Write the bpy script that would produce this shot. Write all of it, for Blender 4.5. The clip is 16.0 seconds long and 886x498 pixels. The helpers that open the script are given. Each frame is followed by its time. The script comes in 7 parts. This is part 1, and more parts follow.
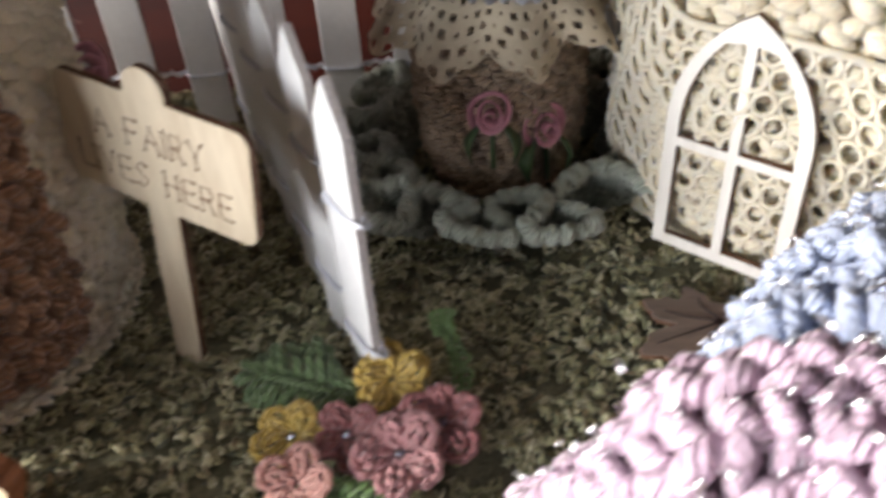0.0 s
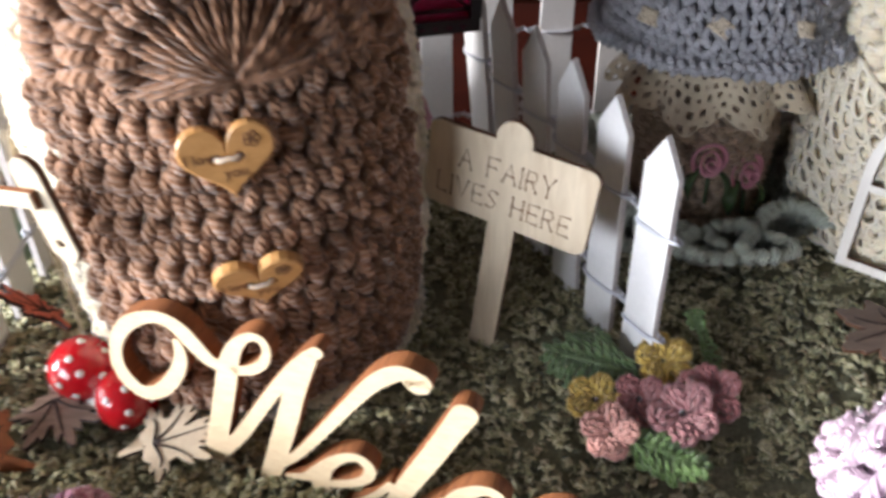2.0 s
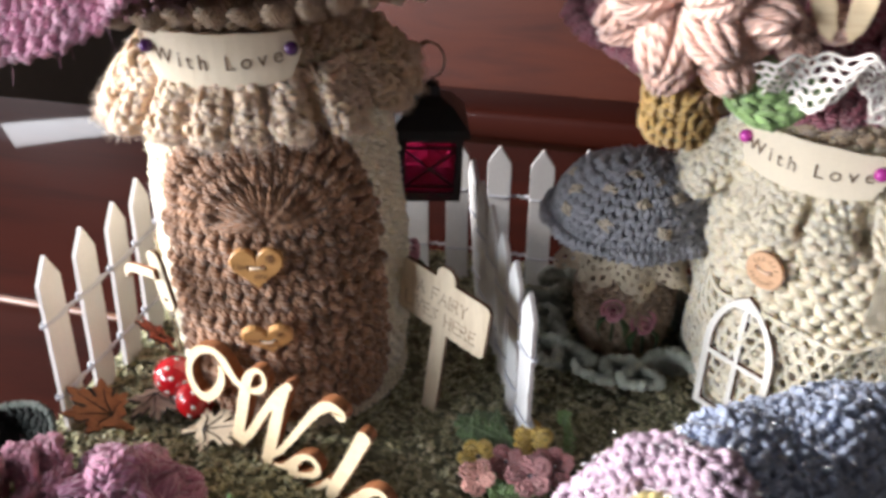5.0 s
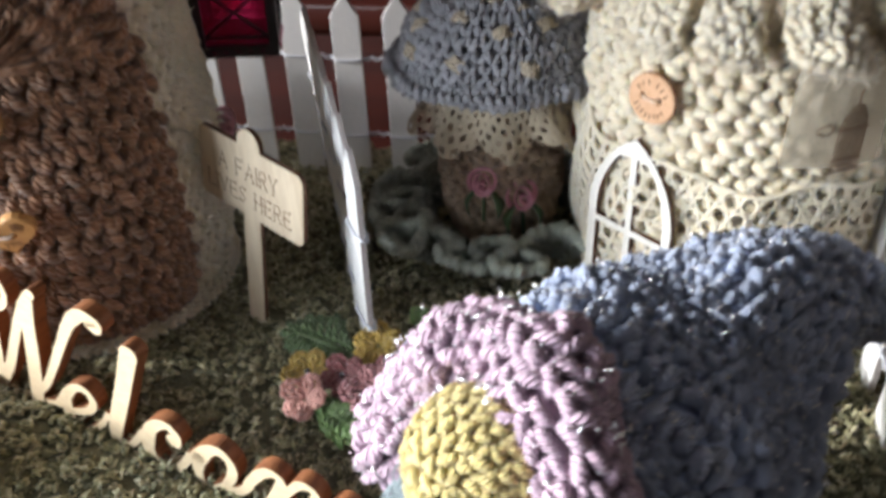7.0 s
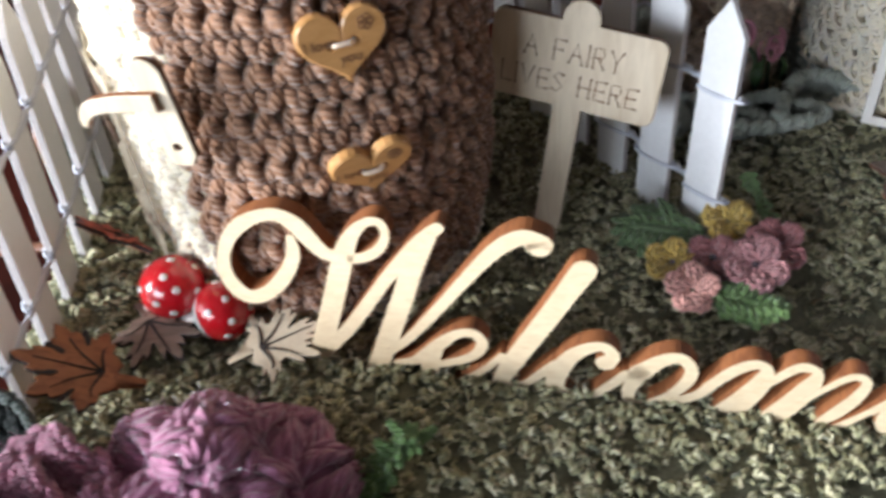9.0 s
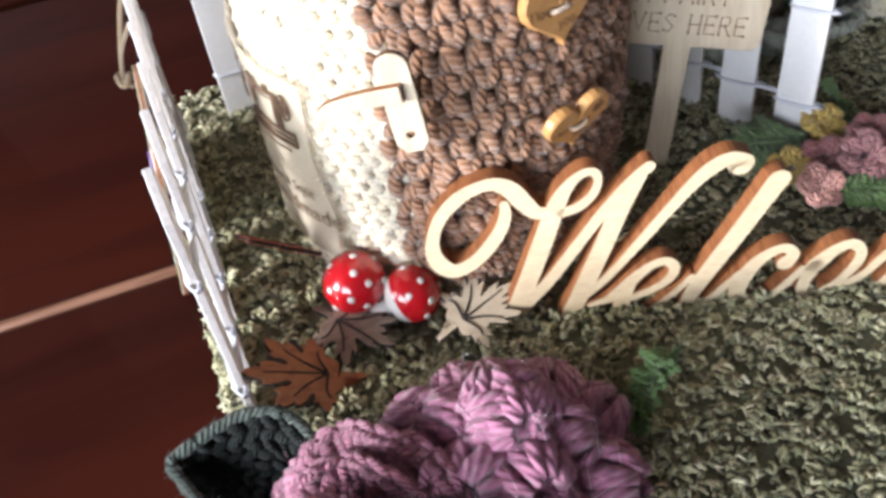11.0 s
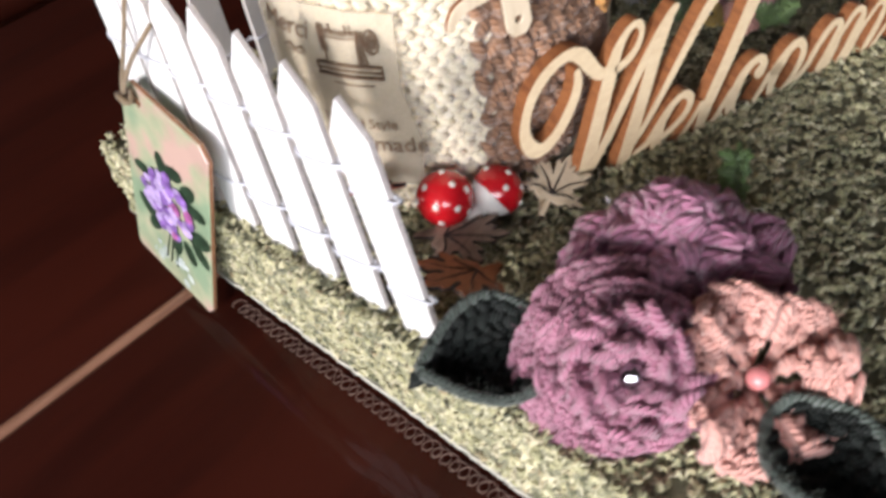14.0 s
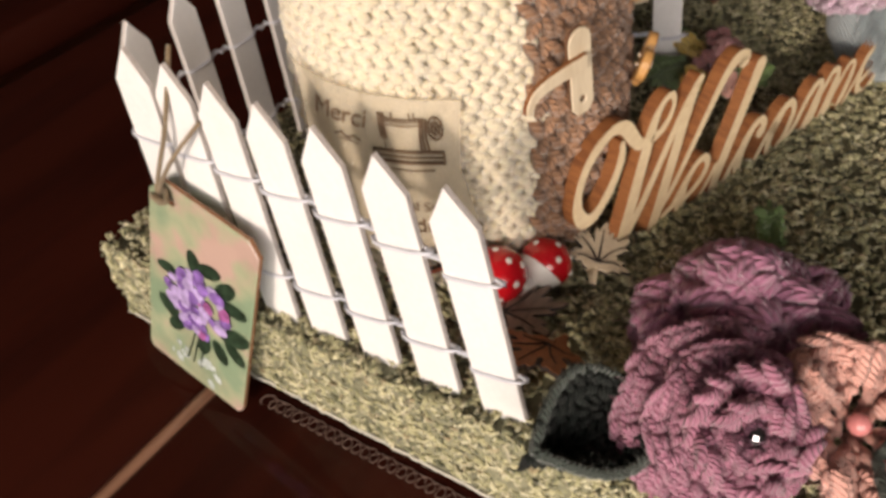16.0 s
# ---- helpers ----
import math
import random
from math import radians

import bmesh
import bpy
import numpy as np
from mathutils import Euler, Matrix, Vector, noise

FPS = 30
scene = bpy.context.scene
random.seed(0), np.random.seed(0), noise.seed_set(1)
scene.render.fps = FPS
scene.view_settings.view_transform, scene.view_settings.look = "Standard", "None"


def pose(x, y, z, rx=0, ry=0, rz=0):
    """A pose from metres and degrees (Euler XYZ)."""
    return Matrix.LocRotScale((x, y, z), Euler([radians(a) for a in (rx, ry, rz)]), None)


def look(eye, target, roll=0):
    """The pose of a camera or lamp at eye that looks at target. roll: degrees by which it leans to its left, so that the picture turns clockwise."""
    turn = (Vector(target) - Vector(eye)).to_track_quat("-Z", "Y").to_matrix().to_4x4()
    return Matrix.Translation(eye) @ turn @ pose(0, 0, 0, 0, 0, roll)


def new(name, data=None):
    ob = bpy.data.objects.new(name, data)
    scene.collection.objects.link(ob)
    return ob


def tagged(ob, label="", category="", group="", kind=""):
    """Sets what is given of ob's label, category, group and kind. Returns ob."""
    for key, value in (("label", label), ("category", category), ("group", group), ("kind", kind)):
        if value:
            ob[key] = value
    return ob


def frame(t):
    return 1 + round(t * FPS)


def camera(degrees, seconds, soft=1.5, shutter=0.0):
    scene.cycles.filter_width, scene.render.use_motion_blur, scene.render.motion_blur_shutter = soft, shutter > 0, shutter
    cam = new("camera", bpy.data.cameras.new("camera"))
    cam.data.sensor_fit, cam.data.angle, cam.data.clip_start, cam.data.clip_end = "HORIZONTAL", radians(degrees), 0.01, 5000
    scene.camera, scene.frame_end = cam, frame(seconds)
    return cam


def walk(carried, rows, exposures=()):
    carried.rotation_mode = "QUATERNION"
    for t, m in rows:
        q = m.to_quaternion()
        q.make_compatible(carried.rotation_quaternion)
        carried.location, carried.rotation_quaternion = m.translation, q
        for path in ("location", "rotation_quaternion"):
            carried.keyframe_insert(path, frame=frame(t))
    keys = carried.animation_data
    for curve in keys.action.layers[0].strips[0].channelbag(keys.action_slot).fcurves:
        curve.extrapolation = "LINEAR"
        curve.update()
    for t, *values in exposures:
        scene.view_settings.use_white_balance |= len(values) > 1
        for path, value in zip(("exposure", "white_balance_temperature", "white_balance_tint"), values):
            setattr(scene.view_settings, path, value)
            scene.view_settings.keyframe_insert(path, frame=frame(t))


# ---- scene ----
cam = camera(55.0, 16.0, soft=3.4, shutter=0.5)
METRES, EYE, TILT, LEAN, TURN = 1.0, 0.15, -40.0, 4.0, 0.0
ROWS = [
    (0.0, 0.0, 0.0, 0.0, 0.0, 0.0, -0.0),
    (0.5, -0.0331, -0.0118, -0.01, -0.83, 0.51, -0.23),
    (1.0, -0.0671, -0.0241, -0.0053, -1.23, 0.66, -1.01),
    (1.5, -0.0737, -0.0437, -0.0084, -1.18, 1.33, -1.3),
    (2.0, -0.081, -0.0617, -0.0069, -0.8, 1.89, -2.1),
    (2.5, -0.1014, -0.0948, 0.0024, 0.46, 2.92, -3.88),
    (3.0, -0.1177, -0.1315, 0.0236, 2.5, 4.4, -5.89),
    (5.5, 0.0338, -0.1945, 0.0016, 11.28, 6.48, -12.4),
    (6.0, 0.0469, -0.1756, -0.0052, 12.04, 6.5, -12.37),
    (6.5, 0.0629, -0.1365, -0.0096, 11.44, 6.05, -10.87),
    (7.0, 0.0474, -0.0961, -0.0096, 7.76, 3.25, -7.95),
    (7.5, 0.0064, -0.0794, -0.0204, 2.32, 0.44, -3.39),
    (8.0, -0.0253, -0.0665, -0.0179, -1.86, -0.92, 0.22),
    (8.5, -0.0818, -0.0695, -0.0247, -3.84, -1.0, 2.17),
    (9.0, -0.1235, -0.0691, -0.0265, -4.93, -1.17, 3.79),
    (9.5, -0.1452, -0.0748, -0.0269, -6.15, -2.16, 6.27),
    (10.0, -0.1739, -0.0759, -0.025, -8.26, -3.19, 8.95),
    (12.5, -0.2416, -0.0589, -0.005, -20.34, -4.33, 21.89),
    (13.0, -0.2522, -0.0742, -0.0117, -21.09, -4.44, 23.83),
    (13.5, -0.2809, -0.0673, -0.0102, -27.86, -6.73, 28.93),
    (14.0, -0.3364, -0.0447, -0.0091, -36.1, -10.18, 32.52),
    (14.5, -0.3514, -0.0252, -0.0051, -40.69, -11.42, 33.39),
    (15.0, -0.3553, -0.0113, -0.0012, -43.88, -12.16, 34.21),
    (15.5, -0.3615, -0.0041, 0.0154, -45.98, -12.46, 35.01),
    (16.0, -0.369, -0.0153, 0.0274, -46.38, -11.76, 35.7),
]
walk(cam, [(t, pose(0, 0, EYE, TILT, LEAN, TURN) @ pose(METRES * x, METRES * y, METRES * z, 90 + pitch, roll, yaw)) for t, x, y, z, yaw, pitch, roll in ROWS], [(0.0, 0.1, 6650, 14), (1.0, -0.08, 6250, 13), (2.0, -0.02, 6250, 15), (3.0, -0.05, 6350, 17), (5.5, 0.05, 6400, 13), (7.0, 0.02, 6250, 11), (8.0, -0.28, 6250, 11), (9.0, -0.32, 5950, 12), (10.0, -0.25, 5950, 13), (12.5, -0.3, 6300, 15), (13.0, -0.35, 6300, 15), (14.0, -0.9, 6450, 17), (14.5, -1.15, 6600, 19), (15.0, -1.3, 7000, 18), (16.0, -1.45, 7900, 20)])


# ---- light: a window to the side, sky and a low sun behind it ----
world = bpy.data.worlds.new("sky")
scene.world = world
world.use_nodes = True
wn = world.node_tree
sky = wn.nodes.new("ShaderNodeTexSky")
sky.sky_type = "NISHITA"
sky.sun_disc = False
sky.sun_elevation = radians(15)
sky.sun_rotation = radians(-101)
wn.nodes["Background"].inputs[1].default_value = 0.15
wn.links.new(sky.outputs[0], wn.nodes["Background"].inputs[0])

SUN_FROM = Vector((-0.95, -0.19, 0.26))
sun_data = bpy.data.lights.new("sun", "SUN")
sun_data.energy, sun_data.angle, sun_data.color = 5.0, radians(5.0), (1.0, 0.96, 0.90)
sun = new("sun", sun_data)
sun.matrix_world = look(SUN_FROM, (0, 0, 0))

win_data = bpy.data.lights.new("window_light", "AREA")
win_data.shape, win_data.size, win_data.size_y = "RECTANGLE", 2.4, 0.70
win_data.energy, win_data.color = 92.0, (0.93, 0.97, 1.0)
win_light = new("window_light", win_data)
win_light.matrix_world = look((-1.54, -0.50, 0.43), (0.0, 0.05, 0.05))

low_data = bpy.data.lights.new("far_window_light", "AREA")
low_data.shape, low_data.size, low_data.size_y = "RECTANGLE", 0.40, 0.14
low_data.energy, low_data.color = 2.0, (0.95, 0.98, 1.0)
low_light = new("far_window_light", low_data)
low_light.matrix_world = look((-1.57, 1.66, 0.22), (0.0, 1.66, 0.22))


# ---- mesh building ----
class Build:
    """Collects vertices, faces, texture coordinates and material slots of one mesh."""

    def __init__(self):
        self.v, self.f, self.uv, self.m, self.n = [], [], [], [], 0

    def add(self, verts, faces, slot=0, uv=None):
        if isinstance(slot, np.ndarray):
            slot, uv = 0, slot
        verts = np.asarray(verts, float).reshape(-1, 3)
        self.v.append(verts)
        self.f += [tuple(i + self.n for i in f) for f in faces]
        self.m += [slot] * len(faces)
        self.uv.append(np.zeros((len(verts), 2)) if uv is None else np.asarray(uv, float))
        self.n += len(verts)
        return self

    def stamp(self, form, mats, slot=0):
        """Copies of a form (verts, faces, uv) at many 4 x 4 matrices."""
        verts, faces, uv = form
        mats = np.asarray(mats, float)
        if not len(mats):
            return self
        hv = np.c_[verts, np.ones(len(verts))]
        out = np.einsum("nij,vj->nvi", mats, hv)[:, :, :3].reshape(-1, 3)
        k = len(verts)
        for j in range(len(mats)):
            o = self.n + j * k
            self.f += [tuple(i + o for i in f) for f in faces]
        self.m += [slot] * (len(faces) * len(mats))
        self.v.append(out)
        self.uv.append(np.tile(uv, (len(mats), 1)))
        self.n += k * len(mats)
        return self

    def mesh(self, name, mats, smooth=True):
        me = bpy.data.meshes.new(name)
        me.from_pydata(np.concatenate(self.v).tolist(), [], self.f)
        for m in mats if isinstance(mats, (list, tuple)) else [mats]:
            me.materials.append(m)
        me.polygons.foreach_set("material_index", self.m)
        me.polygons.foreach_set("use_smooth", [smooth] * len(self.f))
        layer = me.uv_layers.new(name="UVMap")
        loops = np.zeros(len(me.loops), int)
        me.loops.foreach_get("vertex_index", loops)
        layer.data.foreach_set("uv", np.concatenate(self.uv)[loops].ravel())
        me.update()
        return me


def part(name, build, mats, parent=None, label="", smooth=True):
    """One mesh object, a part of parent or a thing of its own."""
    me = build if isinstance(build, bpy.types.Mesh) else build.mesh(name, mats, smooth)
    ob = new(name, me)
    if parent is not None:
        ob.parent = parent
        ob.matrix_parent_inverse = parent.matrix_basis.inverted()
    if label:
        ob["label"] = label
    return ob


def empty(name, at, label, category, group="", kind=""):
    ob = new(name)
    ob.empty_display_size = 0.01
    ob.location = at
    return tagged(ob, label, category, group, kind)


def grid_faces(rows, cols, wrap_cols=False, wrap_rows=False):
    faces = []
    for i in range(rows if wrap_rows else rows - 1):
        for j in range(cols if wrap_cols else cols - 1):
            a, b = i * cols + j, i * cols + (j + 1) % cols
            c, d = ((i + 1) % rows) * cols + (j + 1) % cols, ((i + 1) % rows) * cols + j
            faces.append((a, b, c, d))
    return faces


def smooth_path(pts, per=6, closed=False):
    """A Catmull-Rom path through points of any dimension."""
    p = np.asarray(pts, float)
    n = len(p)
    out = []
    for i in range(n if closed else n - 1):
        p0 = p[(i - 1) % n] if closed or i > 0 else 2 * p[0] - p[1]
        p1, p2 = p[i], p[(i + 1) % n]
        p3 = p[(i + 2) % n] if closed or i + 2 < n else 2 * p[-1] - p[-2]
        for k in range(per):
            t = k / per
            out.append(0.5 * (2 * p1 + (p2 - p0) * t + (2 * p0 - 5 * p1 + 4 * p2 - p3) * t * t
                              + (3 * p1 - p0 - 3 * p2 + p3) * t ** 3))
    if not closed:
        out.append(p[-1])
    return np.array(out)


def tube(path, radius, sides=8, closed=False, cap=True, flat=1.0):
    """A round or flattened tube along a path, as verts, faces, uv."""
    p = np.asarray(path, float)
    n = len(p)
    r = np.broadcast_to(np.asarray(radius, float), (n,))
    tan = np.roll(p, -1, 0) - np.roll(p, 1, 0) if closed else np.gradient(p, axis=0)
    tan /= np.linalg.norm(tan, axis=1)[:, None] + 1e-12
    a = np.array([0.0, 0, 1]) if abs(tan[0][2]) < 0.9 else np.array([1.0, 0, 0])
    u = np.cross(tan[0], a)
    u /= np.linalg.norm(u)
    verts, uv, dist = [], [], 0.0
    for i in range(n):
        u = u - tan[i] * (u @ tan[i])
        u /= np.linalg.norm(u) + 1e-12
        w = np.cross(tan[i], u)
        if i:
            dist += np.linalg.norm(p[i] - p[i - 1])
        for k in range(sides):
            s = 2 * math.pi * k / sides
            verts.append(p[i] + r[i] * (math.cos(s) * u + flat * math.sin(s) * w))
            uv.append((dist * 200, k / sides))
    faces = grid_faces(n, sides, True, closed)
    if cap and not closed:
        faces += [tuple(range(sides))[::-1], tuple(range((n - 1) * sides, n * sides))]
    return np.array(verts), faces, np.array(uv)


def lathe(profile, segments=48, centre=(0, 0, 0)):
    """A turned form from (radius, height) pairs."""
    verts, uv = [], []
    for i, (r, z) in enumerate(profile):
        for k in range(segments):
            s = 2 * math.pi * k / segments
            verts.append((centre[0] + r * math.sin(s), centre[1] - r * math.cos(s), centre[2] + z))
            uv.append((k / segments * 20, i / len(profile) * 10))
    faces = grid_faces(len(profile), segments, True)
    return np.array(verts), faces, np.array(uv)


def prism(outline, thick, bevel=0.0003, holes=()):
    """A plate in the xy plane with its face at z = thick and its back at 0; slot 0 is the flat faces, slot 1 the edges."""
    bm = bmesh.new()
    loops = []
    for ring in (outline, *holes):
        vs = [bm.verts.new((x, y, thick)) for x, y in ring]
        es = [bm.edges.new((vs[i], vs[(i + 1) % len(vs)])) for i in range(len(vs))]
        loops += es
    res = bmesh.ops.triangle_fill(bm, edges=loops, use_beauty=True, use_dissolve=False)
    top = [g for g in res["geom"] if isinstance(g, bmesh.types.BMFace)]
    for f in top:
        f.normal_update()
        if f.normal.z < 0:
            f.normal_flip()
    ext = bmesh.ops.extrude_face_region(bm, geom=top)
    low = [g for g in ext["geom"] if isinstance(g, bmesh.types.BMVert)]
    for v in low:
        v.co.z = 0
    for f in bm.faces:
        f.normal_update()
        f.material_index = 0 if abs(f.normal.z) > 0.5 else 1
    bmesh.ops.recalc_face_normals(bm, faces=bm.faces[:])
    if bevel:
        rim = [e for e in bm.edges if len(e.link_faces) == 2 and abs(e.link_faces[0].normal.z - e.link_faces[1].normal.z) > 0.5]
        bmesh.ops.bevel(bm, geom=rim, offset=bevel, segments=1, affect="EDGES", material=0)
    return bm


def plate(name, bm, m, mats, parent=None, label="", keep=False):
    """Links a bmesh plate, placed by the matrix m."""
    me = bpy.data.meshes.new(name)
    if m is not None:
        bm.transform(m)
    bm.to_mesh(me)
    bm.free()
    for x in mats:
        me.materials.append(x)
    return part(name, me, None, parent, label)


def frame_at(origin, xdir, ydir):
    """A matrix whose x and y run along two directions."""
    x = Vector(xdir).normalized()
    z = x.cross(Vector(ydir)).normalized()
    y = z.cross(x)
    return Matrix(((x.x, y.x, z.x, origin[0]), (x.y, y.y, z.y, origin[1]), (x.z, y.z, z.z, origin[2]), (0, 0, 0, 1)))


def lettering(text, size, depth=0.0002, space=1.0, thin=0.0):
    """The built-in font as a flat mesh, centred: verts and faces."""
    cu = bpy.data.curves.new("letters", "FONT")
    cu.body, cu.size, cu.align_x, cu.align_y, cu.extrude = text, size, "CENTER", "CENTER", depth
    cu.resolution_u, cu.space_character, cu.offset = 3, space, thin
    tmp = bpy.data.objects.new("letters", cu)
    scene.collection.objects.link(tmp)
    bpy.context.view_layer.update()
    me = bpy.data.meshes.new_from_object(tmp.evaluated_get(bpy.context.evaluated_depsgraph_get()))
    verts = np.array([v.co[:] for v in me.vertices])
    faces = [tuple(p.vertices) for p in me.polygons]
    bpy.data.objects.remove(tmp)
    bpy.data.curves.remove(cu)
    bpy.data.meshes.remove(me)
    return verts, faces


def along(path2d, widths, thick, steps=5):
    """A flat stroke of changing width with rounded ends, as an outline."""
    p = smooth_path(np.c_[np.asarray(path2d, float), np.asarray(widths, float)], steps)
    c, w = p[:, :2], p[:, 2] / 2
    t = np.gradient(c, axis=0)
    t /= np.linalg.norm(t, axis=1)[:, None] + 1e-12
    nrm = np.c_[-t[:, 1], t[:, 0]]
    left, right = c + nrm * w[:, None], c - nrm * w[:, None]
    return left, right, c, t, w


# ---- crochet stitches ----
def lobe(p0, p1, bulge, fat, rings=5, sides=6, sway=0.0):
    """One leg of a stitch: a strand that swells in its middle and bows outwards (z)."""
    p0, p1 = np.array(p0, float), np.array(p1, float)
    t = np.linspace(0, 1, rings)
    path = p0 + (p1 - p0) * t[:, None]
    path[:, 2] += bulge * np.sin(math.pi * t)
    path[:, 0] += sway * np.sin(math.pi * t)
    r = fat * (0.45 + 0.55 * np.sin(math.pi * (0.12 + 0.76 * t)))
    v, f, uv = tube(path, r, sides, cap=True)
    uv = np.c_[np.repeat(t, sides) * 2, np.tile(np.arange(sides) / sides, rings)]
    return v, f, uv


def merge(*forms):
    v, f, uv, n = [], [], [], 0
    for a, b, c in forms:
        v.append(a)
        f += [tuple(i + n for i in x) for x in b]
        uv.append(c)
        n += len(a)
    return np.concatenate(v), f, np.concatenate(uv)


STITCH_V = merge(lobe((-0.48, 0.62, -0.1), (-0.06, -0.55, 0.05), 0.30, 0.27), lobe((0.48, 0.62, -0.1), (0.06, -0.55, 0.05), 0.30, 0.27))
STITCH_KNOT = merge(lobe((-0.48, 0.34, -0.1), (0.34, -0.46, 0.0), 0.36, 0.37, 5, 5), lobe((0.56, 0.50, -0.1), (-0.16, 0.10, 0.03), 0.28, 0.33, 4, 5))


def skein(strands=24, seed=1, thick=0.068):
    """A fat puff: uneven, slightly twisted strands from pole to pole round an egg."""
    out = []
    rg = np.random.default_rng(seed)
    lean = rg.uniform(-0.7, 0.7)
    for k in range(strands):
        t = np.linspace(0, 1, 7)
        ph = 2 * math.pi * k / strands + rg.normal(0, 0.12) + lean * (t - 0.5) + 0.09 * np.sin(t * 6 + k * 2.3)
        swell = 0.40 * rg.uniform(0.90, 1.08) * np.sin(math.pi * (0.06 + 0.88 * t)) ** 0.55
        path = np.c_[swell * np.cos(ph), (t - 0.5) * rg.uniform(0.94, 1.06), swell * np.sin(ph)]
        v, f, uv = tube(path, thick * (0.6 + 0.4 * np.sin(math.pi * t)), 6)
        out.append((v, f, np.c_[np.repeat(t, 6) * 2, np.tile(np.arange(6) / 6, 7)]))
    return merge(*out)


SKEINS = [skein(13, 10 + k, 0.112) for k in range(4)]


def stitch_mats(where, rows, jitter=0.12, seed=1, flip=False, depth=1.0):
    """Matrices for stitches: where(a, b) gives a place, rows holds (a, b, da, db), the steps across and up."""
    rng = np.random.default_rng(seed)
    out = []
    for a, b, da, db in rows:
        p = np.array(where(a, b))
        ex = (np.array(where(a + da * 0.5, b)) - np.array(where(a - da * 0.5, b)))
        ex = -ex if flip else ex
        ey = (np.array(where(a, b + db * 0.5)) - np.array(where(a, b - db * 0.5)))
        nz = np.cross(ex, ey)
        nz /= np.linalg.norm(nz) + 1e-12
        s = 0.5 * (np.linalg.norm(ex) + np.linalg.norm(ey))
        ang = rng.normal(0, jitter)
        c, d = math.cos(ang), math.sin(ang)
        k = 1 + rng.normal(0, 0.07)
        m = np.eye(4)
        m[:3, 0] = (ex * c + ey * d) * k
        m[:3, 1] = (ey * c - ex * d) * k
        m[:3, 2] = nz * s * depth * (1 + rng.normal(0, 0.12))
        m[:3, 3] = p + nz * rng.normal(0, 0.04) * s
        out.append(m)
    return np.array(out)


def around(n_rows, b0, b1, circumference, width, a0=0.0, a1=2 * math.pi, stagger=0.5):
    """Stitch rows round a turned form: angles a and heights b."""
    rows = []
    db = (b1 - b0) / n_rows
    for i in range(n_rows):
        b = b0 + (i + 0.5) * db
        span = a1 - a0
        count = max(3, int(round(circumference(b) * span / (2 * math.pi) / width)))
        da = span / count
        for k in range(count):
            rows.append((a0 + (k + (i % 2) * stagger) * da, b, da, db))
    return rows


def ball_form(rings=6, sides=8):
    prof = [(math.sin(math.pi * i / rings) + 1e-5, -math.cos(math.pi * i / rings)) for i in range(rings + 1)]
    return lathe(prof, sides)


BALL = ball_form()
BALL_FINE = ball_form(14, 20)


def place(at, scale=1.0, xdir=(1, 0, 0), ydir=(0, 1, 0)):
    m = np.array(frame_at(at, xdir, ydir))
    s = np.broadcast_to(np.asarray(scale, float), (3,))
    m[:3, :3] = m[:3, :3] * s
    return m


# ---- materials ----
def material(name):
    m = bpy.data.materials.new(name)
    m.use_nodes = True
    return m, m.node_tree, m.node_tree.nodes["Principled BSDF"]


def nodes(t, kind, **values):
    n = t.nodes.new(kind)
    for k, v in values.items():
        n.inputs[k.replace("_", " ")].default_value = v
    return n


def ramp(t, src, stops):
    r = t.nodes.new("ShaderNodeValToRGB")
    while len(r.color_ramp.elements) < len(stops):
        r.color_ramp.elements.new(0.5)
    for e, (pos, col) in zip(r.color_ramp.elements, stops):
        e.position, e.color = pos, (*col, 1)
    t.links.new(src, r.inputs[0])
    return r


def mixed(t, fac, a, b, blend="MIX"):
    m = t.nodes.new("ShaderNodeMix")
    m.data_type, m.blend_type = "RGBA", blend
    for sock, val in ((m.inputs[0], fac), (m.inputs[6], a), (m.inputs[7], b)):
        if isinstance(val, bpy.types.NodeSocket):
            t.links.new(val, sock)
        else:
            sock.default_value = val if isinstance(val, (int, float)) else (*val, 1)
    return m.outputs[2]


def bumped(t, bsdf, height, strength, distance, before=None):
    b = t.nodes.new("ShaderNodeBump")
    b.inputs["Strength"].default_value, b.inputs["Distance"].default_value = strength, distance
    t.links.new(height, b.inputs["Height"])
    if before is not None:
        t.links.new(before, b.inputs["Normal"])
    t.links.new(b.outputs[0], bsdf.inputs["Normal"])
    return b.outputs[0]


def shade(c, k):
    return tuple(min(1.0, max(0.0, x * k)) for x in c)


